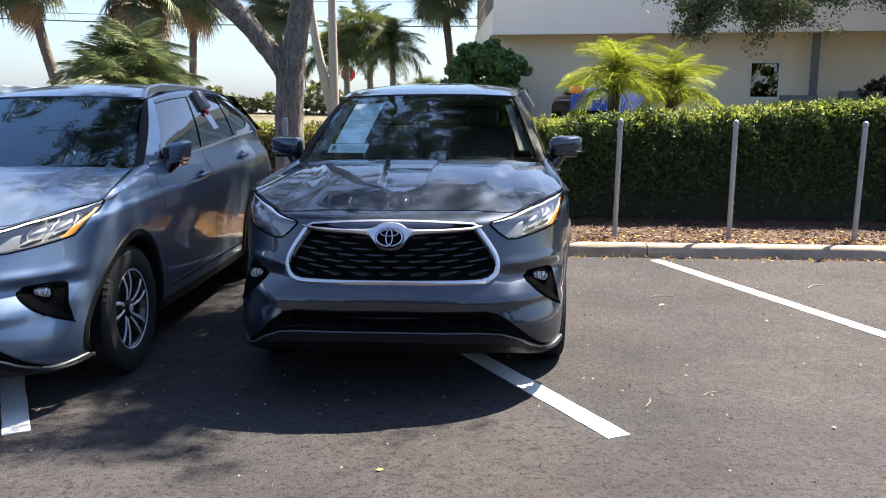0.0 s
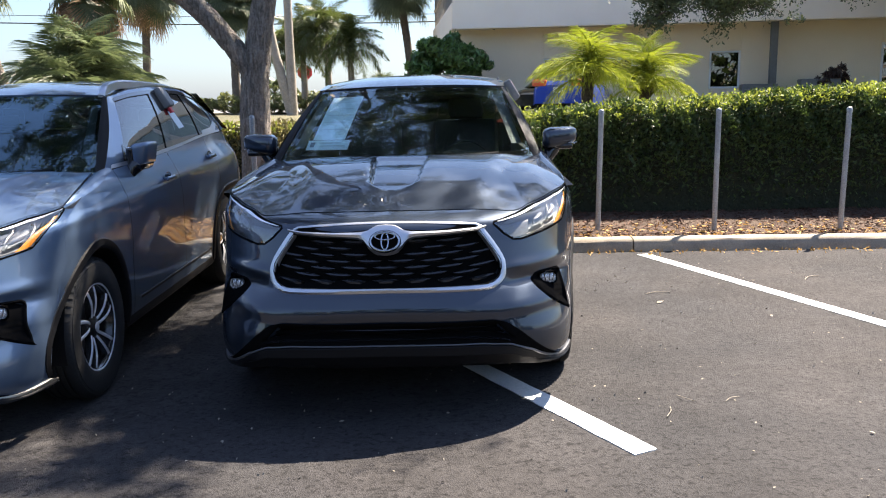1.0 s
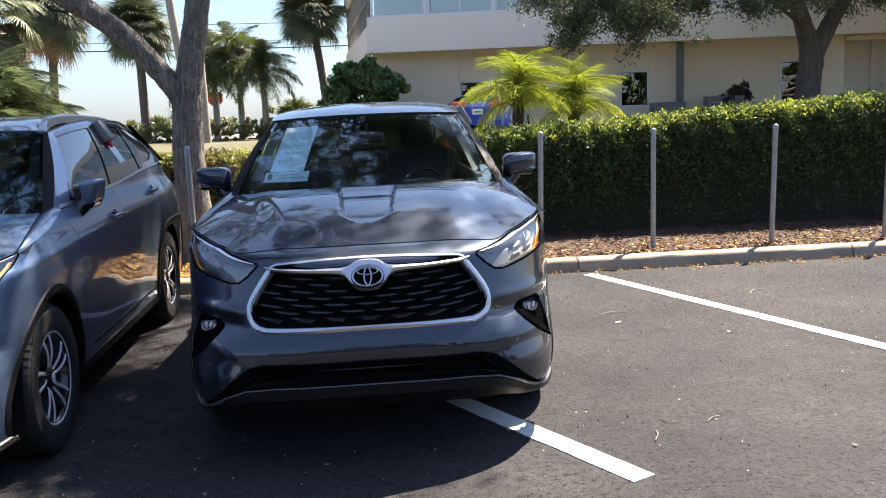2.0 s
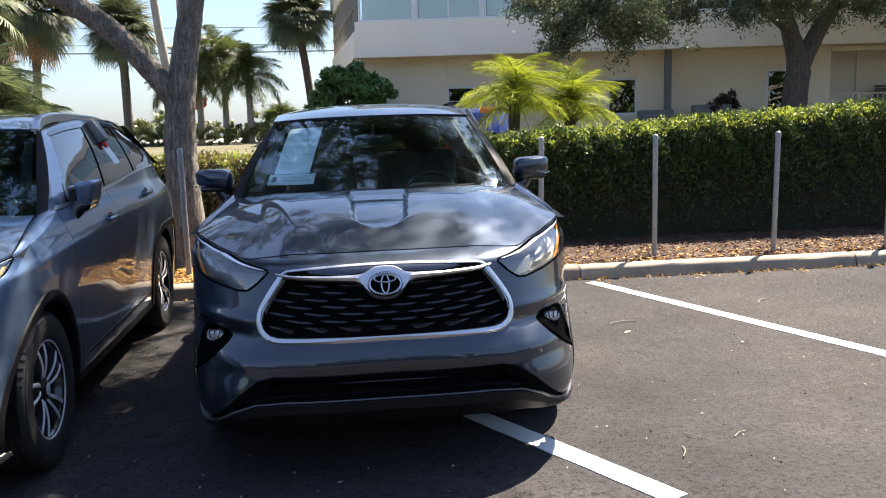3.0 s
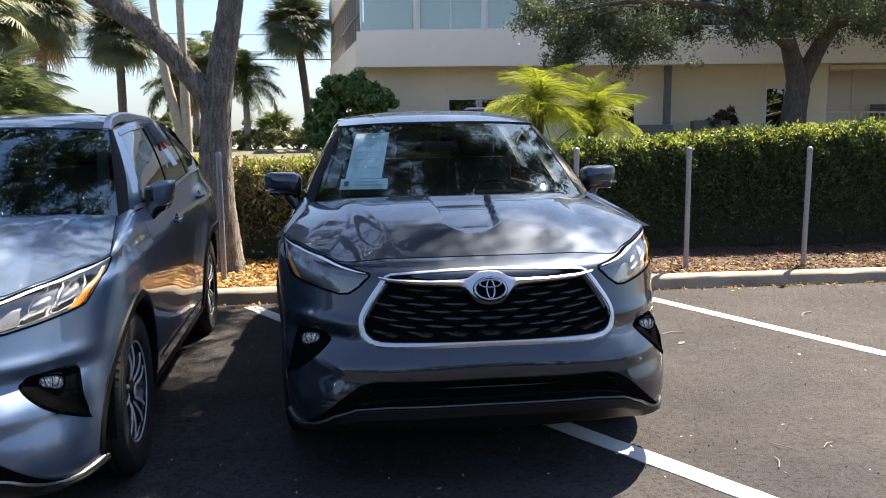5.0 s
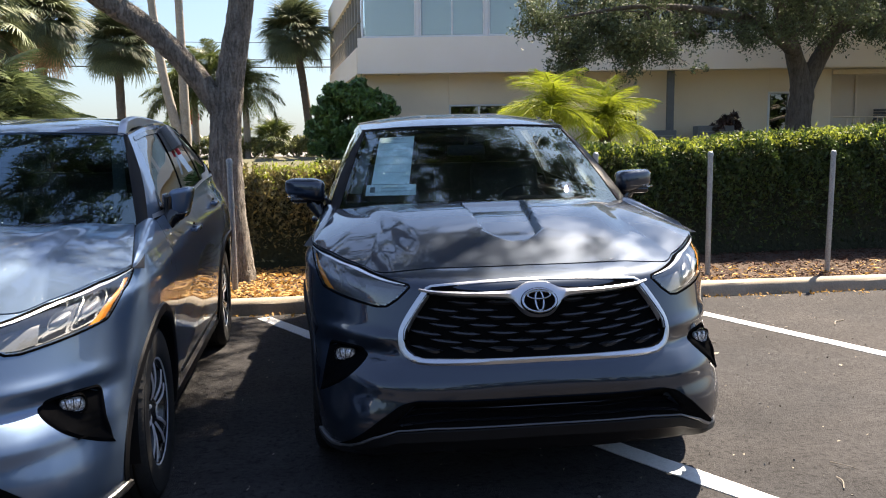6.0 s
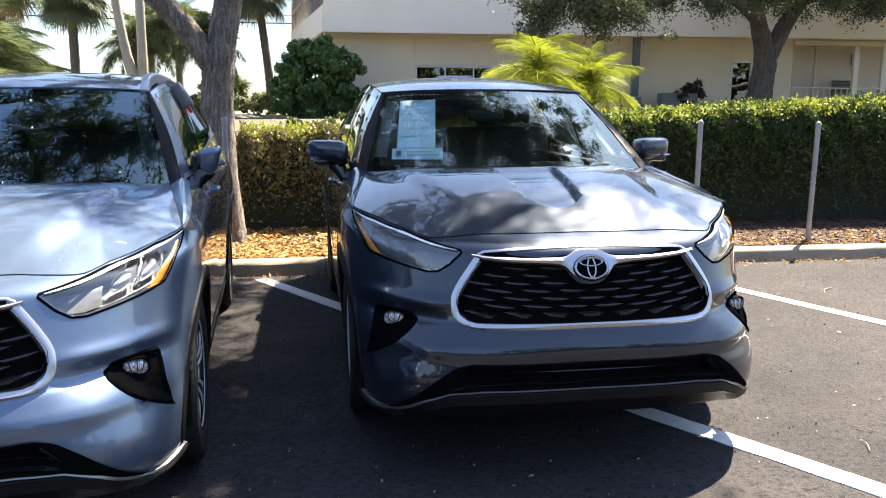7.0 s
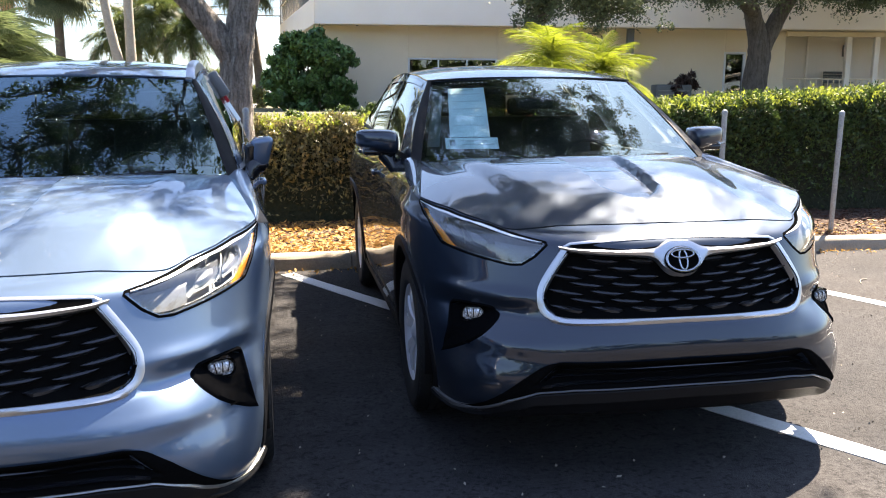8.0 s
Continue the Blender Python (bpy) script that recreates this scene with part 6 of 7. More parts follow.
oak = tagged(new("oak_tree"), "grey forked tree with ridged bark behind parked cars", "tree")
limb([(-1.80, 10.12, 0.05), (-1.82, 10.12, 0.35), (-1.85, 10.12, 1.0), (-1.845, 10.12, 1.6), (-1.80, 10.12, 2.05), (-1.70, 10.12, 2.6), (-1.60, 10.1, 3.2), (-1.45, 10.0, 4.2), (-1.2, 9.7, 5.6)], [0.25, 0.205, 0.168, 0.158, 0.145, 0.125, 0.118, 0.1, 0.06], bark, oak, "trunk", 31, 0.045, 22, 10)
limb([(-1.80, 10.12, 1.7), (-1.95, 10.1, 2.0), (-2.25, 10.08, 2.38), (-2.62, 10.05, 2.72), (-3.1, 9.95, 3.05), (-3.7, 9.7, 3.6), (-4.4, 9.3, 4.6)], [0.12, 0.115, 0.108, 0.112, 0.108, 0.09, 0.06], bark, oak, "limb", 32, 0.045, 18, 10)
tops = [(-1.2, 9.7, 5.6), (-4.4, 9.3, 4.6)]
# the crown: an even spread over the hoods, thinner on the open side, and a deep part over the hedges
erng = np.random.default_rng(59)
ends = [(-4.3 + 0.62 * i + erng.normal(0, 0.14), 7.15 + 0.72 * j + erng.normal(0, 0.14), 6.1 + erng.normal(0, 0.2)) for i in range(11) for j in range(3) if j or not 4 <= i <= 8]
ends += [(-4.1 + 0.7 * i + erng.normal(0, 0.14), 9.5 + erng.normal(0, 0.15), 6.15 + erng.normal(0, 0.2)) for i in range(7)]
ends += [(0.6 + 0.6 * i + erng.normal(0, 0.12), 8.2 + 0.6 * j + erng.normal(0, 0.12), 6.7 + erng.normal(0, 0.15)) for i in range(3) for j in (1, 2)]
ends += [(0.5 + 0.55 * i + erng.normal(0, 0.12), 9.2 + 0.85 * j + erng.normal(0, 0.12), 6.9 + erng.normal(0, 0.15)) for i in range(3) for j in range(4)]
ends += [(2.6, 8.8, 6.0), (3.1, 8.9, 6.1), (2.7, 7.7, 6.0), (-5.6, 9.9, 6.2), (-6.3, 10.2, 6.3)]
ends += [(-1.0, 10.8, 6.8), (0.4, 11.6, 6.4), (-2.4, 12.2, 5.2), (-3.8, 11.6, 5.8), (1.3, 12.2, 7.0), (-0.8, 12.4, 6.9), (-4.2, 14.2, 5.4), (-2.8, 15.2, 5.5), (-5.6, 13.0, 5.2), (-3.6, 16.2, 4.9), (-6.0, 16.0, 5.6), (-4.8, 18.4, 5.6)]
ends += [(-5.4 + 1.05 * k, 11.4 + 0.7 * math.sin(2.1 * k), (4.85 if k < 4 else 6.0) + 0.25 * math.cos(1.7 * k)) for k in range(7)]
nodes, todo = [np.array(t) for t in tops], [np.array(e) for e in ends]
step = 0
while todo:
    gaps = [[np.linalg.norm((e - n) * [1, 1, 1.4]) for n in nodes] for e in todo]
    i = min(range(len(todo)), key=lambda k: min(gaps[k]))
    e = todo.pop(i)
    b = nodes[int(np.argmin(gaps[i]))]
    bend = np.array([0.12 * (-1) ** step, 0.1 * (-1) ** (step // 2), 0.1]) * min(1.0, float(np.linalg.norm(e - b)))
    limb([b, b + (e - b) * 0.35 + bend, b + (e - b) * 0.7 + bend * 0.4, e], [0.034, 0.026, 0.019, 0.012], bark, oak, "limb", 40 + step, 0.05, 8, 5)
    nodes.append(e)
    step += 1
arng = np.random.default_rng(60)
anchors = []
for e in ends:
    wide = 1.0 if e[1] > 10.7 else 0.72
    anchors.append((*e, 1.2 * wide))
    for _ in range(2):
        anchors.append((e[0] + arng.normal(0, 0.55 * wide), e[1] + arng.normal(0, 0.5 * wide), e[2] + arng.normal(0.1, 0.3 * wide), 0.9 * wide))
twiggy_crown("crown", oak, anchors, 1.0, 5, 140000, 0.078, leaf_oak, 61, bark)

oak2 = tagged(new("oak_tree"), "broad oak tree with grey-green hanging foliage in front of a building", "tree")
limb([(15.9, 28.0, 0.6), (15.95, 28.0, 1.5), (16.0, 28.0, 2.6), (16.05, 28.0, 3.4), (15.8, 28.0, 4.3), (15.2, 27.6, 5.2), (14.4, 27.0, 6.2)], [0.55, 0.43, 0.40, 0.37, 0.29, 0.24, 0.14], bark_dark, oak2, "trunk", 71, 0.04, 18, 8)
limb([(16.1, 28.0, 3.2), (16.5, 28.0, 4.1), (17.1, 28.0, 5.1), (17.8, 27.5, 6.5)], [0.31, 0.29, 0.25, 0.13], bark_dark, oak2, "limb", 72, 0.04, 14, 8)
limb([(15.6, 27.8, 4.6), (13.8, 27.0, 5.35), (11.6, 26.2, 5.6), (9.2, 25.8, 5.6), (6.6, 25.8, 5.2)], [0.24, 0.18, 0.12, 0.07, 0.03], bark_dark, oak2, "limb", 73, 0.04, 12, 8)
limb([(17.3, 27.8, 5.4), (19.2, 27.2, 6.0), (21.5, 26.6, 6.0)], [0.22, 0.15, 0.06], bark_dark, oak2, "limb", 74, 0.04, 12, 8)
a2 = []
rng = np.random.default_rng(75)
for _ in range(75):
    x = rng.uniform(8.4, 24.0)
    zc = np.interp(x, [8.4, 10, 12, 14, 16, 18, 21, 24], [5.1, 5.0, 5.5, 5.6, 6.0, 5.9, 5.6, 5.6])
    a2.append((x, 26.4 + rng.normal(0, 1.2), zc + rng.uniform(-0.5, 2.0), 1.5))
for x, z in ((6.4, 4.7), (6.9, 4.2), (7.1, 3.7), (7.5, 4.3), (7.9, 4.8), (6.0, 5.1), (8.6, 4.3), (9.4, 3.9), (9.9, 4.4), (8.1, 4.9), (11.2, 4.6), (12.4, 4.7), (13.2, 4.9), (14.6, 4.9), (17.2, 4.9), (18.6, 4.75), (20.2, 4.8), (22.3, 4.7)):
    a2.append((x, 26.0, z + 0.25, 0.8))
twiggy_crown("crown", oak2, a2, 2.4, 6, 105000, 0.125, leaf_oak_grey, 76, bark_dark, 0.6)


def bush(name, label, blobs, n, leaf, mat, seed, stem=None, category="shrub", wide=0.5):
    """A leafy shrub: uneven clumps of leaves on a few stems."""
    rng = np.random.default_rng(seed)
    b = tagged(new(name), label, category)
    subs = []
    for x, y, z, r in blobs:
        for _ in range(14):
            d = rng.normal(size=3)
            d /= np.linalg.norm(d)
            subs.append((*(np.array((x, y, z)) + d * r * rng.uniform(0.5, 1.0)), r * rng.uniform(0.22, 0.42)))
    c = clump_leaves(subs, n, rng)
    tagged(quads_ob("leaves", leaves(c, leaf, leaf * wide, rng, up=-0.5), mat, b), "dense leaves", kind="stuff")
    vs, fs = [], []
    x0, y0 = np.mean([q[0] for q in blobs]), np.mean([q[1] for q in blobs])
    zb = min(q[2] - q[3] for q in blobs) - 0.1 if stem is None else stem
    for x, y, z, r in blobs:
        for _ in range(3):
            v, f = tube([(x0 + rng.normal(0, 0.1), y0 + rng.normal(0, 0.1), zb), ((x + x0) / 2, (y + y0) / 2, (z + zb) / 2), (x + rng.normal(0, r * 0.4), y, z + r * 0.4)], [0.05 * r, 0.035 * r, 0.015 * r], 5, False)
            fs += [tuple(i + len(vs) for i in g) for g in f]
            vs += v
    tagged(mesh_ob("stemwork", vs, fs, twig_mat, b), "thin stems", kind="stuff")
    return b


bush("umbrella_shrub", "tall dark green umbrella shrub at a building corner", [(0.35, 33, 2.75, 0.75), (0.9, 33, 3.2, 0.75), (1.55, 33, 3.35, 0.75), (2.2, 33.0, 2.95, 0.7), (1.0, 32.8, 2.4, 0.85), (1.9, 32.8, 2.3, 0.85), (1.4, 32.7, 2.9, 0.9), (1.4, 32.8, 1.6, 0.8), (0.55, 32.9, 1.75, 0.75), (2.3, 32.9, 1.6, 0.75), (0.15, 33, 2.2, 0.6)], 34000, 0.24, leaf_shrub, 81, 0.6, "shrub", 0.36)
for i, (x, y, r, w) in enumerate(((12.3, 31.0, 0.6, 1.0), (13.6, 30.8, 0.5, 0.9), (14.6, 30.6, 0.55, 0.8), (17.9, 30.2, 0.6, 0.9), (20.5, 29.6, 0.7, 1.0), (22.8, 29.0, 0.7, 1.0), (24.8, 28.6, 0.7, 1.0))):
    bush("low_shrub", "low dark shrub along the foot of a building wall", [(x - w * 0.5, y, 1.25, r), (x + w * 0.5, y, 1.3, r * 0.9), (x, y, 1.45, r * 0.8)], 1500, 0.14, leaf_oak, 90 + i, 0.75)
bush("ti_plant", "dark red leafy plant by a building wall", [(14.5, 30.4, 2.1, 0.4), (14.9, 30.4, 2.35, 0.35), (14.2, 30.4, 1.8, 0.4)], 700, 0.3, leaf_dark_red, 98, 0.9, "shrub", 0.3)
for i, (x0, y, z, n, r) in enumerate(((-14.5, 45, 1.5, 5, 0.5), (-10.4, 45, 1.5, 5, 0.52), (-6.6, 45.3, 1.5, 4, 0.52), (-3.6, 45, 1.58, 3, 0.56), (-1.5, 45.2, 1.56, 3, 0.58))):
    bush("low_shrub", "low clipped shrub on a dry lawn", [(x0 + 0.78 * k, y + 0.1 * (k % 2), z, r) for k in range(n)], 1100 * n, 0.13, leaf_low, 110 + i, 1.0)
bush("low_shrub", "flowering yellow-green ground shrub behind a hedge", [(-0.3, 20.4, 0.95, 0.35), (0.5, 20.2, 1.0, 0.4), (1.2, 20.4, 1.05, 0.4)], 2600, 0.1, leaf_hedge, 120, 0.4)
bush("far_thicket", "pale green thicket in the distance", [(-3.5 + 1.4 * k, 62, 1.75 + 0.06 * k + 0.35 * math.sin(k * 1.7), 1.15) for k in range(9)], 9000, 0.35, leaf_low, 121, 0.2)
bush("far_thicket", "pale green thicket in the distance", [(-30 + 2.0 * k, 66, 1.5 + 0.35 * math.sin(k * 2.3), 1.2) for k in range(13)], 10000, 0.35, leaf_low, 122, 0.0)


# ---- palms: trunk and single fronds that share a few meshes
def fan_frond(seed, dead=False):
    """A fan leaf on its stalk, folded and drooping at the tips. Points along +x."""
    rng = np.random.default_rng(seed)
    v, f = tube([(0, 0, 0), (0.45, 0, 0.06), (0.85, 0, 0.03)], [0.03, 0.02, 0.016], 5, False)
    v = [tuple(p) for p in v]
    for k in range(38):
        a = math.radians(-122 + 244 * k / 37)
        L = (1.0 - 0.28 * abs(a) / 2.1) * rng.uniform(0.88, 1.05)
        root = np.array((0.82, 0, 0.03))
        d = np.array((math.cos(a), math.sin(a), 0))
        s = np.array((-math.sin(a), math.cos(a), 0))
        base = len(v)
        for t, w in ((0.04, 0.01), (0.35, 0.031), (0.65, 0.024), (1.0, 0.003)):
            c = root + d * L * t + np.array((0, 0, 1)) * (0.12 * abs(math.sin(a)) * t - (0.34 + 0.2 * rng.uniform()) * t ** 2.4 * (1.6 if dead else 1))
            up = np.array((0, 0, 0.02 * (1 - t)))
            v += [tuple(c - s * w + up), tuple(c + s * w + up)]
        f += [(base + 2 * j, base + 2 * j + 1, base + 2 * j + 3, base + 2 * j + 2) for j in range(3)]
    return v, f


def feather_frond(length, leaf, n, droop, plume=0.0, seed=0, blade=0.012, hang=0.42):
    """A feather leaf: an arching midrib with paired leaflets. Points along +x."""
    rng = np.random.default_rng(seed)
    def rib(t):
        return np.array((length * (t - 0.18 * droop * t ** 2), 0, length * (0.28 * math.sin(t * 1.9) - droop * 0.62 * t ** 2.3)))
    v, f = tube([rib(t) for t in np.linspace(0, 1, 9)], list(np.linspace(0.022, 0.004, 9)), 5, False)
    v = [tuple(p) for p in v]
    for k in range(n):
        t = 0.14 + 0.86 * (k + 0.5) / n
        p, d = rib(t), rib(min(t + 0.02, 1.02)) - rib(t - 0.02)
        d /= np.linalg.norm(d)
        l = leaf * (math.sin(math.pi * (0.12 + 0.86 * t)) ** 0.6) * rng.uniform(0.85, 1.1)
        for sd in (-1, 1):
            roll = rng.uniform(-1, 1) * plume
            out = np.array((0, sd * math.cos(roll), 0.15 + math.sin(roll)))
            w = d * 0.55 + out * 0.85
            w /= np.linalg.norm(w)
            e = np.cross(w, (0, 0, 1.0)) * blade * (1 + leaf)
            sag = hang * rng.uniform(0.6, 1.4)
            base = len(v)
            for q, wd in ((0, 0.5), (0.5, 1.0), (1.0, 0.12)):
                c = p + w * l * q - np.array((0, 0, 1)) * l * sag * q ** 2
                v += [tuple(c - e * wd), tuple(c + e * wd)]
            f += [(base, base + 1, base + 3, base + 2), (base + 2, base + 3, base + 5, base + 4)]
    return v, f


def palm(name, label, path, radii, fronds, count, mat, seed, bark_mat, scale=1.0, dead=0, low=-35, up=80):
    """A palm: ringed trunk and a crown of fronds, each a part."""
    rng = np.random.default_rng(seed)
    p = tagged(new(name), label, "palm tree", "palms")
    pts = smooth_path(path, 14)
    rad = np.interp(np.linspace(0, len(path) - 1, len(pts)), range(len(path)), radii)
    rad = rad * (1 + 0.05 * (np.arange(len(pts)) % 2))
    mesh_ob("trunk", *tube(pts, list(rad), 12), bark_mat, p, sharp=80)
    top = Vector(pts[-1])
    meshes = []
    for v, f in fronds:
        me = bpy.data.meshes.new("frond")
        me.from_pydata(v, [], f)
        me.materials.append(mat)
        meshes.append(me)
    dry = None
    if dead:
        dry = bpy.data.meshes.new("dead_frond")
        dry.from_pydata(*(fan_frond(9, True)[0], [], fan_frond(9, True)[1]))
        dry.materials.append(frond_dead)
    for k in range(count + dead):
        is_dead = k >= count
        t = (k + 0.5) / count
        el = up + (low - up) * min(t, 1) ** 0.85 + rng.normal(0, 6) if not is_dead else rng.uniform(-75, -45)
        az = k * 137.5 + rng.normal(0, 12)
        o = new("dead_frond" if is_dead else "frond", dry if is_dead else meshes[k % len(meshes)])
        o.parent = p
        o.matrix_local = Matrix.Translation(top - Vector((0, 0, 0.25 * scale * (t if not is_dead else 1.3)))) @ pose(0, 0, 0, 0, 0, az) @ pose(0, 0, 0, rng.normal(0, 12), -el, 0) @ Matrix.Scale(scale * rng.uniform(0.88, 1.1), 4)
    return p


fans = [fan_frond(1), fan_frond(2)]
cab = "tall cabbage palm with a shaggy round head of fan leaves"
palm("cabbage_palm", cab, [(0.25, 46, 0.3), (0.1, 46, 2.8), (-0.15, 46, 5.0), (-0.5, 46, 7.3)], [0.24, 0.2, 0.19, 0.18], fans, 84, frond_cabbage, 131, palm_bark, 1.18, 0, low=-42)
palm("cabbage_palm", cab, [(-8.9, 46, 0.2), (-8.95, 46, 2.8), (-9.0, 46, 6.7)], [0.25, 0.21, 0.19], fans, 84, frond_cabbage, 132, palm_bark, 1.16, 0, low=-42)
palm("cabbage_palm", "cabbage palm with browning fan leaves", [(-7.15, 24, 0.2), (-7.05, 24, 2.0), (-6.95, 24, 4.7)], [0.13, 0.10, 0.10], fans, 74, frond_cabbage, 133, palm_bark, 0.7, 5, low=-42)
palm("cabbage_palm", "leaning cabbage palm with hanging dead leaves", [(-10.6, 24, 0.2), (-10.75, 24, 1.8), (-11.1, 24, 3.2), (-11.5, 24, 5.0)], [0.2, 0.15, 0.135, 0.13], fans, 42, frond_cabbage, 134, palm_bark, 0.8, 7, low=-45)
palm("cabbage_palm", "shaggy palm hung with brown dead leaves", [(-7.3, 20, 0.2), (-7.2, 20, 1.8), (-7.05, 20, 4.3)], [0.2, 0.17, 0.16], fans, 20, frond_cabbage, 135, palm_bark, 0.75, 46, low=-50)
palm("young_palm", "small young fan palm in the distance", [(-1.85, 60, 0.6), (-1.85, 60, 2.3)], [0.2, 0.18], fans, 26, frond_royal, 136, palm_bark, 1.0, 0, low=-20)
palm("young_palm", "small young fan palm in the distance", [(-8.8, 58, 0.2), (-8.8, 58, 2.4)], [0.12, 0.1], fans, 20, frond_royal, 137, palm_bark, 0.75, 0, low=-20)
plume = [feather_frond(2.5, 0.58, 90, 0.8, 1.5, 3, 0.013), feather_frond(2.3, 0.55, 86, 1.1, 1.5, 4, 0.013)]
fox = "foxtail palm with a smooth grey trunk and bushy fronds"
for i, (x, y, h, s) in enumerate(((-4.25, 46, 5.1, 1.0), (-3.0, 45, 4.3, 0.95), (-5.6, 47, 4.6, 1.0), (-6.5, 48, 4.2, 0.95))):
    palm("foxtail_palm", fox, [(x, y, 0.2), (x + 0.05, y, h * 0.5), (x, y, h)], [0.2, 0.17, 0.12], plume, 26, frond_royal, 140 + i, royal_bark, s, 0, low=-30, up=82)
for i, (x0, x1) in enumerate(((-5.65, -6.5), (-5.3, -5.4))):
    palm("royal_palm", "tall slim palm with a bare pale trunk", [(x0 + (0.5 if i == 0 else 0), 40, 0.2), ((x0 + x1) / 2, 40, 4.2), (x1, 40, 7.6), (x1 - 0.1, 40, 10.0)], [0.24, 0.19, 0.16, 0.14], plume, 14, frond_royal, 150 + i, royal_bark, 1.0, 0, low=-30)
date = [feather_frond(0.9, 0.26, 40, 0.9, 0.8, 5, 0.0034, 0.9), feather_frond(0.84, 0.26, 38, 1.15, 0.8, 6, 0.0034, 0.9), feather_frond(0.78, 0.25, 36, 1.4, 0.8, 9, 0.0034, 0.9)]
for i, (x, y, h) in enumerate(((2.36, 12.75, 1.9), (3.2, 12.95, 1.78))):
    palm("pygmy_date_palm", "small bright green feather palm behind the hedge", [(x - 0.02, y, 0.1), (x, y, 0.9), (x + 0.03 + 0.06 * i, y, h)], [0.075, 0.07, 0.09], date, 40, frond_date, 160 + i, palm_bark_dark, 1.0, 0, low=18, up=84)
arch = [feather_frond(1.35, 0.42, 46, 1.1, 0.7, 7, 0.0075, 1.0), feather_frond(1.2, 0.38, 42, 1.4, 0.7, 8, 0.0075, 1.0)]
for i, (x, y, h) in enumerate(((-4.75, 12.7, 1.5), (-5.0, 12.9, 1.55), (-4.6, 13.1, 1.5), (-4.85, 13.3, 2.0), (-5.1, 13.2, 1.75), (-4.75, 13.2, 1.85))):
    palm("areca_palm", "bushy light green areca palm with arching fronds", [(x, y, 0.1), (x, y, 0.6), (x + 0.05, y, h)], [0.05, 0.045, 0.04], arch, 24, frond_areca, 170 + i, royal_bark, 0.74, 0, low=25, up=88)


# ---- the two-storey building. Local axes: x along the front, y into the building
hall = tagged(new("building"), "cream stucco two-storey building with an overhanging upper floor and wide windows", "building")
hall.matrix_world = pose(1.6, 34.0, 0, 0, 0, -14.0)
left_turn = 15.5


def wall(name, x0, x1, z0, z1, y0, y1, mat, parent=hall, label=""):
    bm = bmesh.new()
    add_box(bm, (x1 - x0, y1 - y0, z1 - z0), Matrix.Translation(((x0 + x1) / 2, (y0 + y1) / 2, (z0 + z1) / 2)), 0.015, 1)
    return part(name, bm, mat, parent, label, smooth=False)


wall("spandrel", 0, 30, 4.3, 5.6, 0, 0.35, stucco_white, label="smooth pale spandrel band")
wall("soffit", 0.1, 30, 4.36, 4.5, 0.35, 2.2, stucco)
wall("drip_edge", -0.02, 30, 4.265, 4.3, -0.015, 0.37, stucco)
wall("parapet", -0.1, 30, 7.7, 8.6, -0.15, 0.4, stucco_white)
wall("roof", -0.1, 30, 8.3, 8.5, 0.4, 14, concrete)
# ground-floor wall with its openings cut through
spans = [(0.0, 3.35, 0.4, 4.36), (3.35, 6.75, 0.4, 2.55), (3.35, 6.75, 3.16, 4.36), (6.75, 9.5, 0.4, 4.36), (9.5, 10.6, 0.4, 1.95), (9.5, 10.6, 3.32, 4.36), (10.6, 15.4, 0.4, 4.36), (15.4, 16.2, 3.45, 4.36), (16.2, 17.7, 0.4, 4.36), (17.7, 30, 0.4, 4.36)]
for x0, x1, z0, z1 in spans:
    back = 1.0 if x0 < 17 else 3.2
    # the porch's back wall takes the paler stucco to look brightly lit
    wall("wall_panel", x0, x1, z0, z1, back, back + 0.3, stucco if x0 < 17 else stucco_white, label="cream stucco wall")
wall("wall_panel", 17.6, 17.7, 0.4, 4.36, 1.3, 3.2, stucco)
wall("porch_floor", 17.7, 30, 0.4, 2.0, 0.85, 3.2, concrete, label="raised concrete porch floor")
wall("downpipe", 19.42, 19.5, 2.0, 4.36, 3.12, 3.2, stucco_white)
wall("wall_lantern", 20.9, 21.1, 3.5, 3.95, 3.0, 3.2, frame_grey, label="dark wall lantern")
wall("end_wall", 0.0, 0.3, 0.4, 4.36, 1.3, 13, stucco)
wall("back_wall", 1.45, 30, 0.4, 8.3, 13, 13.3, stucco)
wall("inner_floor", 0.1, 30, 4.5, 4.6, 0.35, 13, room_shade)
wall("inner_wall", 0.3, 30, 4.6, 7.7, 5.0, 5.1, room_shade)
wall("inner_wall", 1.8, 30, 0.4, 4.36, 4.6, 4.7, room_shade)


def window(x0, x1, z0, z1, y, lights, frame_mat, blind=False):
    w = new("window")
    w.parent = hall
    t = 0.07
    for nm, a, b, c, d in (("window_head", x0, x1, z1 - t, z1), ("window_sill", x0, x1, z0, z0 + t), ("window_jamb", x0, x0 + t, z0 + t, z1 - t), ("window_jamb", x1 - t, x1, z0 + t, z1 - t)):
        wall(nm, a, b, c, d, y - 0.03, y + 0.08, frame_mat, w)
    n = lights
    for k in range(n):
        a, b = x0 + t + (x1 - x0 - 2 * t) * k / n, x0 + t + (x1 - x0 - 2 * t) * (k + 1) / n
        if k:
            wall("mullion", a - 0.03, a + 0.03, z0 + t, z1 - t, y - 0.02, y + 0.06, frame_mat, w)
        g = wall("pane", a, b, z0 + t, z1 - t, y + 0.02, y + 0.03, pane_clear if blind else pane_mat, w)
        g.visible_shadow = False
        if blind and k < n:
            wall("blind", a + 0.02, b - 0.02, z0 + t, z1 - t, y + 0.3, y + 0.32, blind_mat, w, "pale lowered blind")
    return w


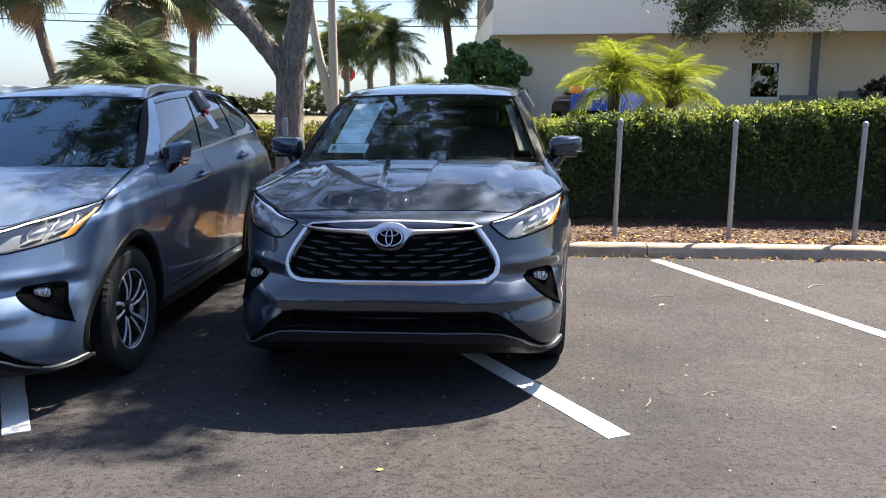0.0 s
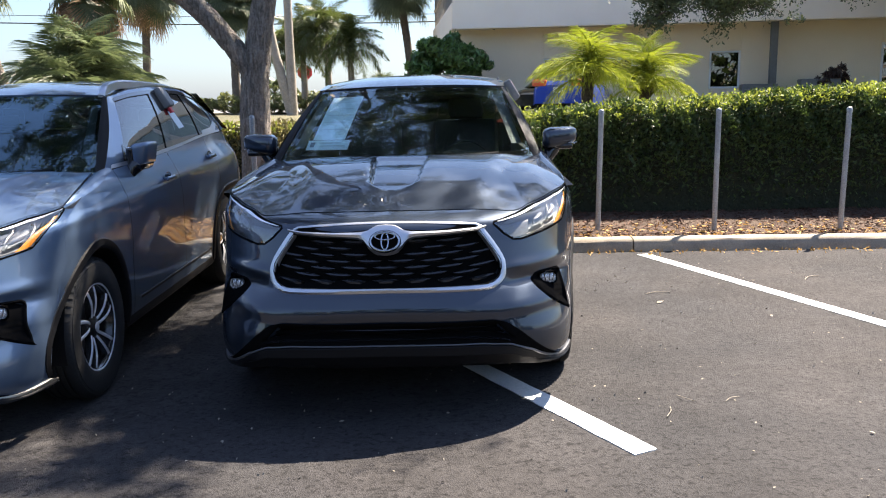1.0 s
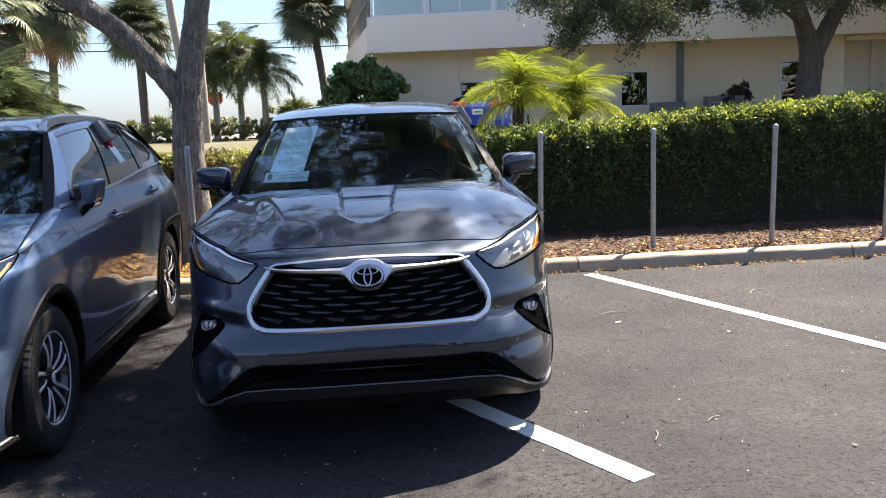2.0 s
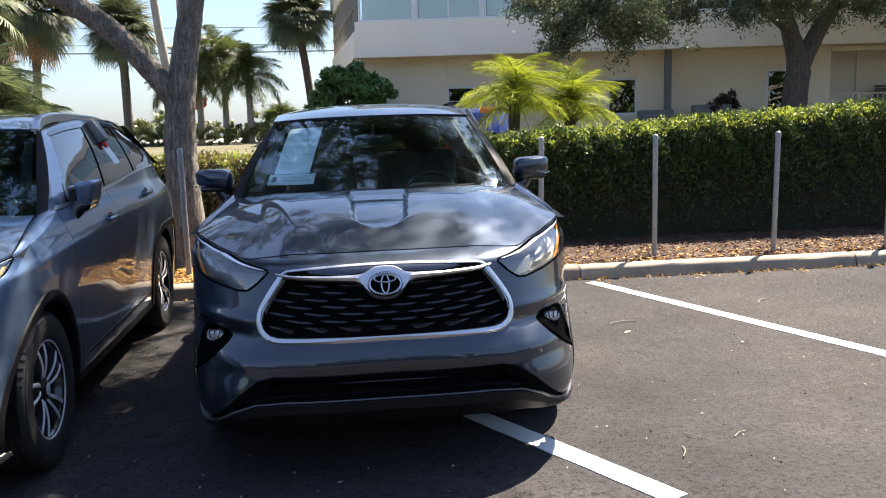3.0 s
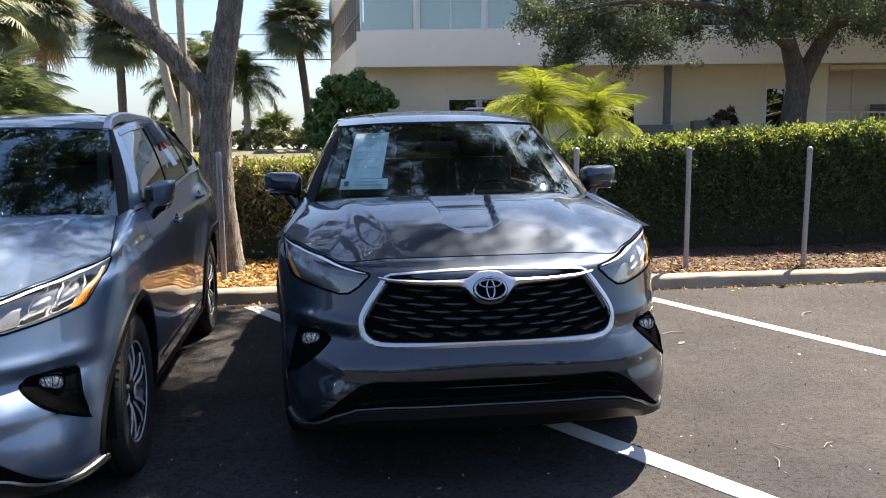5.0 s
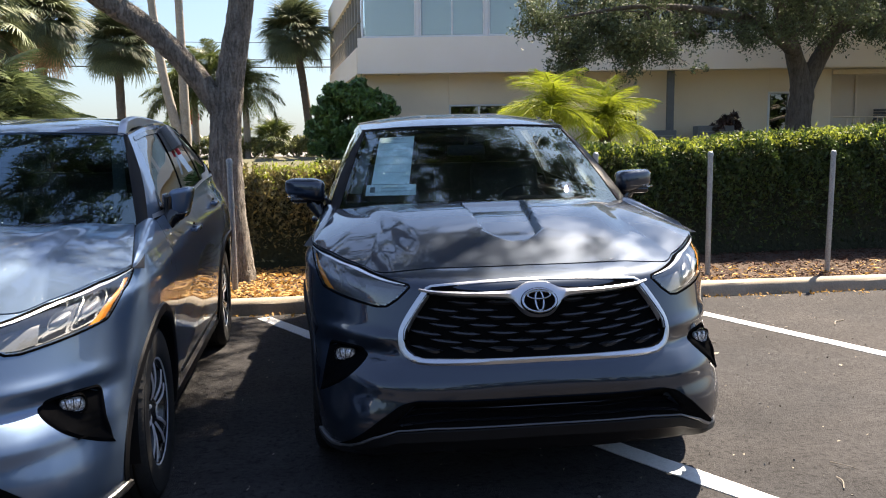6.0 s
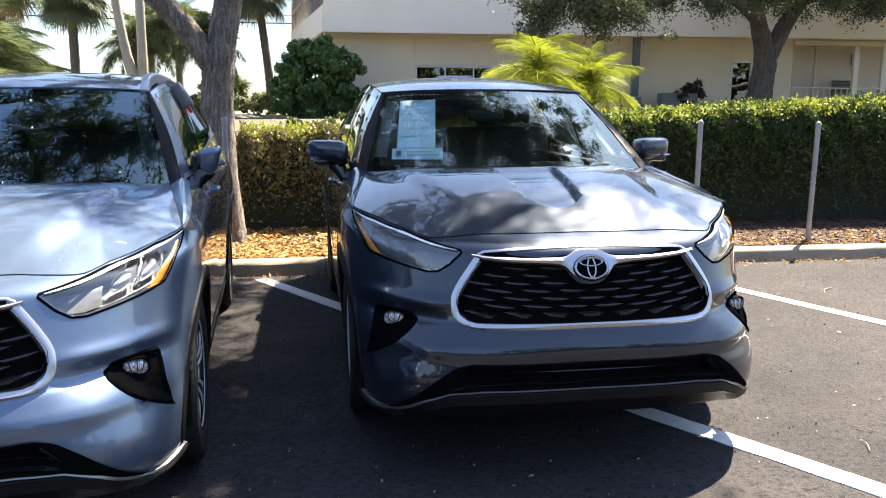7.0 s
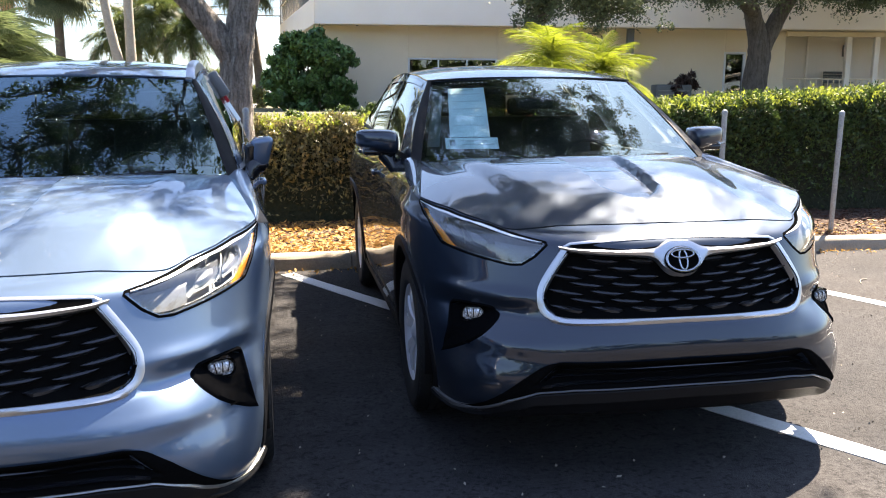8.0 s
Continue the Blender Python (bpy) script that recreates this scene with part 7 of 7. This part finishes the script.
u = 0.12
for k, (a, b, n, bl) in enumerate(((0.14, 2.2, 1, True), (2.32, 4.75, 2, True), (4.87, 7.2, 2, True), (7.32, 9.8, 2, False), (9.92, 12.4, 2, False), (12.52, 15.0, 2, False), (15.12, 17.6, 2, False), (17.72, 20.2, 2, False), (20.32, 22.8, 2, False), (22.92, 25.4, 2, False))):
    window(a, b, 5.6, 7.7, 0.08, n, frame_white, bl)
    wall("window_pier", b, b + 0.12, 5.6, 7.7, 0.02, 0.3, frame_white)
window(3.35, 6.75, 2.55, 3.16, 1.05, 3, frame_white)
window(9.5, 10.6, 1.95, 3.32, 1.05, 1, frame_white)
wall("shop_door", 15.44, 16.16, 0.75, 3.42, 1.1, 1.14, pane_mat, label="glass door")
for a, b, c, d in ((15.38, 15.46, 0.75, 3.5), (16.14, 16.22, 0.75, 3.5), (15.38, 16.22, 3.42, 3.5)):
    wall("door_frame", a, b, c, d, 0.97, 1.2, frame_white)
wall("column", 11.53, 11.77, 0.5, 4.3, 0.3, 0.6, ac_metal, label="grey square column")
for x in (20.0, 21.07, 23.2, 25.3):
    wall("porch_post", x, x + 0.2, 2.0, 4.1, 0.9, 1.1, stucco_white)
wall("porch_beam", 17.7, 30, 4.1, 4.28, 0.88, 1.15, stucco)
for k in range(36):
    wall("baluster", 18.3 + 0.22 * k, 18.34 + 0.22 * k, 2.0, 2.5, 0.95, 0.99, stucco)
wall("hand_rail", 17.8, 26.6, 2.5, 2.55, 0.94, 1.0, stucco)
# a dark bench on the porch
bench = tagged(new("bench"), "dark slatted bench on a raised porch", "bench")
bench.matrix_world = hall.matrix_world @ pose(20.6, 2.75, 2.0)
for k in range(4):
    box_part("back_slat", (1.0, 0.03, 0.09), (0, 0.2, 0.5 + 0.115 * k), ac_metal, bench, bevel=0.008)
    box_part("leg", (0.06, 0.06, 0.44), (0.46 * (-1) ** k, 0.2 * (-1) ** (k // 2), 0.22), ac_metal, bench, bevel=0.008)
box_part("seat", (1.06, 0.46, 0.05), (0, 0, 0.45), ac_metal, bench, bevel=0.012)
# the left flank: a low wall under a screened gallery
flank = new("gallery")
flank.parent = hall
flank.matrix_local = pose(0, 0, 0, 0, 0, left_turn)
for nm, a, b, c, d, mt in (("gallery_wall", 0.0, 0.3, 4.3, 5.3, stucco_white), ("gallery_beam", 0.0, 0.3, 7.4, 8.6, stucco_white), ("gallery_rail", 0.04, 0.2, 6.2, 6.27, frame_grey)):
    wall(nm, a, b, c, d, 0.36, 13.0, mt, flank)
for k in range(13):
    y = 0.5 + 1.0 * k
    wall("gallery_post", 0.08, 0.2, 5.3, 7.4, y, y + 0.14, frame_grey, flank)
wall("gallery_back", 1.6, 1.7, 4.3, 7.5, 0.5, 13.0, room_shade, flank)
# air-conditioning units by the wall
for x, w, hgt in ((9.9, 1.2, 0.85), (11.9, 1.3, 1.0)):
    ac = tagged(new("cooling_unit"), "grey metal cooling unit by a building wall", "cooling unit", "cooling units")
    ac.matrix_world = hall.matrix_world @ pose(x + 1.2, -0.2, 1.22)
    bm = add_box(bmesh.new(), (w, 0.8, hgt), Matrix.Translation((0, 0, hgt / 2)), 0.03)
    part("casing", bm, ac_metal, ac)
    for k in range(6):
        box_part("louvre", (w * 0.86, 0.02, 0.03), (0, -0.405, 0.15 + k * (hgt - 0.25) / 6), frame_grey, ac, bevel=0.004)


# ---- far things: parked cars by the building, stop sign, light pole, wires
def saloon(label, mat):
    """A saloon car seen from behind over the hedge; the tail looks towards -y."""
    c = tagged(new("saloon_car"), label, "car", "far parked cars")
    st = [(-2.3, 0.35, 0.9, 0.72), (-2.2, 0.3, 1.02, 0.80), (-1.6, 0.25, 1.06, 0.87), (-0.6, 0.22, 1.02, 0.9), (0.8, 0.22, 0.98, 0.9), (1.8, 0.25, 0.9, 0.86), (2.3, 0.35, 0.72, 0.7)]
    v = []
    for y, zb, zt, w in st:
        for k in range(15):
            a = math.pi * k / 14
            v.append((w * np.sign(math.cos(a)) * abs(math.cos(a)) ** 0.35, y, zb + (zt - zb) * abs(math.sin(a)) ** 0.4))
    mesh_ob("body", v, grid_faces(7, 15) + [tuple(range(15)), tuple(range(104, 89, -1))], mat, c)
    v = []
    for y, z, w in ((-1.75, 1.03, 0.72), (-1.0, 1.36, 0.60), (-0.2, 1.45, 0.58), (0.5, 1.38, 0.58), (1.15, 1.0, 0.7)):
        for k in range(9):
            a = math.pi * k / 8
            v.append((w * math.copysign(abs(math.cos(a)) ** 0.5, math.cos(a)), y, 0.95 + (z - 0.95) * abs(math.sin(a)) ** 0.5))
    mesh_ob("cabin", v, grid_faces(5, 9), gloss_black, c, "dark glasshouse")
    roof = [(p * 0.5, y, z) for p in np.linspace(-1, 1, 5) for y, z in ((-1.0, 1.37), (-0.2, 1.462), (0.45, 1.4))]
    mesh_ob("roof", roof, grid_faces(5, 3), mat, c)
    for sd in (-1, 1):
        box_part("tail_lamp", (0.44, 0.2, 0.2), (sd * 0.6, -2.22, 0.96), red_bright, c, "red tail lamp", bevel=0.04)
        for y in (-1.4, 1.4):
            w = mesh_ob("tyre", *lathe([(0.2, -0.09), (0.31, -0.1), (0.325, 0.0), (0.31, 0.1), (0.2, 0.09)], 28), rubber, c)
            w.matrix_local = pose(sd * 0.78, y, 0.325)
    box_part("number_plate", (0.32, 0.02, 0.16), (0, -2.31, 0.75), paper, c, "white plate", bevel=0.004)
    box_part("plate_bar", (0.22, 0.01, 0.05), (0, -2.322, 0.75), print_dark, c, bevel=0.002)
    return c


saloon("bright blue saloon car parked behind the hedge", paint_royal).matrix_world = pose(5.3, 28.6, 1.12, 0, 0, -24)
saloon("black saloon car parked behind the hedge", paint_black).matrix_world = pose(4.95, 31.0, 1.05, 0, 0, 156)
sign = tagged(new("stop_sign"), "red octagonal road sign on a post", "road sign")
mesh_ob("pole", *tube([(-7.0, 60, 0), (-7.0, 60, 4.1)], 0.05, 8), galvanised, sign)
v = [(-7.0 + 0.52 * math.cos(math.radians(22.5 + 45 * k)), 59.93 + d, 3.68 + 0.52 * math.sin(math.radians(22.5 + 45 * k))) for d in (0, 0.02) for k in range(8)]
mesh_ob("sign_plate", v, [tuple(range(7, -1, -1)), tuple(range(8, 16))] + [(k, (k + 1) % 8, 8 + (k + 1) % 8, 8 + k) for k in range(8)], sign_red, sign, "red octagon", smooth=False)
lp = tagged(new("light_pole"), "slim dark light pole beside a building", "light pole")
mesh_ob("pole", *tube([(1.5, 50, 0.2), (1.55, 50, 8.0)], [0.07, 0.05], 8), frame_grey, lp)
box_part("lamp_head", (0.5, 0.25, 0.1), (1.45, 50, 8.0), frame_grey, lp)
for x in (-46.0, 26.0):
    up_ = tagged(new("utility_pole"), "weathered wooden utility pole with a cross arm", "utility pole")
    mesh_ob("pole", *tube([(x, 60, -0.3), (x, 60, 9.2)], [0.16, 0.12], 10), wood_pole, up_)
    box_part("cross_arm", (2.2, 0.12, 0.14), (x, 60, 8.6), wood_pole, up_)
for k, (z, r) in enumerate(((6.95, 0.04), (7.45, 0.02), (8.55, 0.02))):
    pts = [(-46 + 72 * t, 60, z + 0.9 * (2 * t - 1) ** 2 - 0.1) for t in np.linspace(0, 1, 25)]
    tagged(mesh_ob("overhead_wire", *tube(pts, r, 6), wire_mat), "thin dark overhead wire", "wire", "overhead wires")
tagged(mesh_ob("road", [(-80, 47.5, 1.12), (0.5, 47.5, 1.12), (0.5, 56, 1.3), (-80, 56, 1.3)], [(0, 1, 2, 3)], road_far, thick=-0.02), "pale road behind the lawn", "road", kind="structure")

# ---- unseen line of trees behind the camera, added to darken the cars' reflections
rng = np.random.default_rng(301)
crowns = [(-62 + 4.1 * k + rng.normal(0, 0.8), -24 + rng.normal(0, 2), 4.2 + rng.uniform(0, 2.6), rng.uniform(2.2, 3.2)) for k in range(31)]
bush("far_woods", "unseen line of trees added to darken reflections in the cars", crowns + [(-62 + 2.0 * k, -24, 1.3 + 1.2 * (k % 2), 2.0) for k in range(63)], 42000, 0.9, leaf_oak, 302, 0.0, "trees")

# ---- small things on the asphalt
def twig(points, r, label):
    tagged(mesh_ob("twig", *tube(smooth_path(points, 4), r, 6), twig_mat), label, "twig", "twigs on the asphalt")


twig([(1.181, 4.617, 0.006), (1.20, 4.56, 0.012), (1.242, 4.524, 0.006)], 0.0022, "thin dry twig lying on the asphalt")
twig([(1.40, 4.512, 0.006), (1.44, 4.55, 0.01), (1.488, 4.571, 0.006)], 0.0022, "thin dry twig lying on the asphalt")
twig([(1.096, 4.446, 0.006), (1.08, 4.38, 0.012), (1.044, 4.321, 0.006)], 0.0022, "thin pale twig lying on the asphalt")
twig([(1.672, 6.977, 0.006), (1.78, 7.02, 0.012), (1.875, 7.009, 0.006)], 0.004, "thin dry twig lying on the asphalt")
twig([(3.139, 7.393, 0.006), (3.22, 7.5, 0.012), (3.327, 7.548, 0.006)], 0.004, "thin dry twig lying on the asphalt")
rng = np.random.default_rng(200)
for k, (x, y, s) in enumerate(((-0.27, 3.533, 0.035), (1.70, 6.68, 0.045), (-0.62, 4.35, 0.02), (-1.05, 4.22, 0.02), (-0.52, 4.42, 0.02), (1.9, 4.05, 0.02), (2.35, 6.2, 0.03), (1.35, 5.9, 0.025), (2.7, 7.4, 0.03))):
    c = np.array([[x, y, 0.012]])
    o = quads_ob("fallen_leaf", leaves(c, s * 1.4, s * 0.8, np.random.default_rng(210 + k), up=0) * [1, 1, 0.3] + [0, 0, 0.006 + float(lot_z(x, y))], litter_mat if k == 0 else twig_mat)
    tagged(o, "small dry leaf lying on the asphalt", "leaf", "leaves on the asphalt")
n = 900
c = np.stack([rng.uniform(-3, 6, n), rng.uniform(2.0, 8.9, n), np.full(n, 0.004)], 1)
c[:, 2] += lot_z(c[:, 0], c[:, 1])
tagged(quads_ob("grit", leaves(c, 0.016, 0.01, rng, up=0) , twig_mat), "pale grit and leaf bits on the asphalt", "grit", kind="stuff")
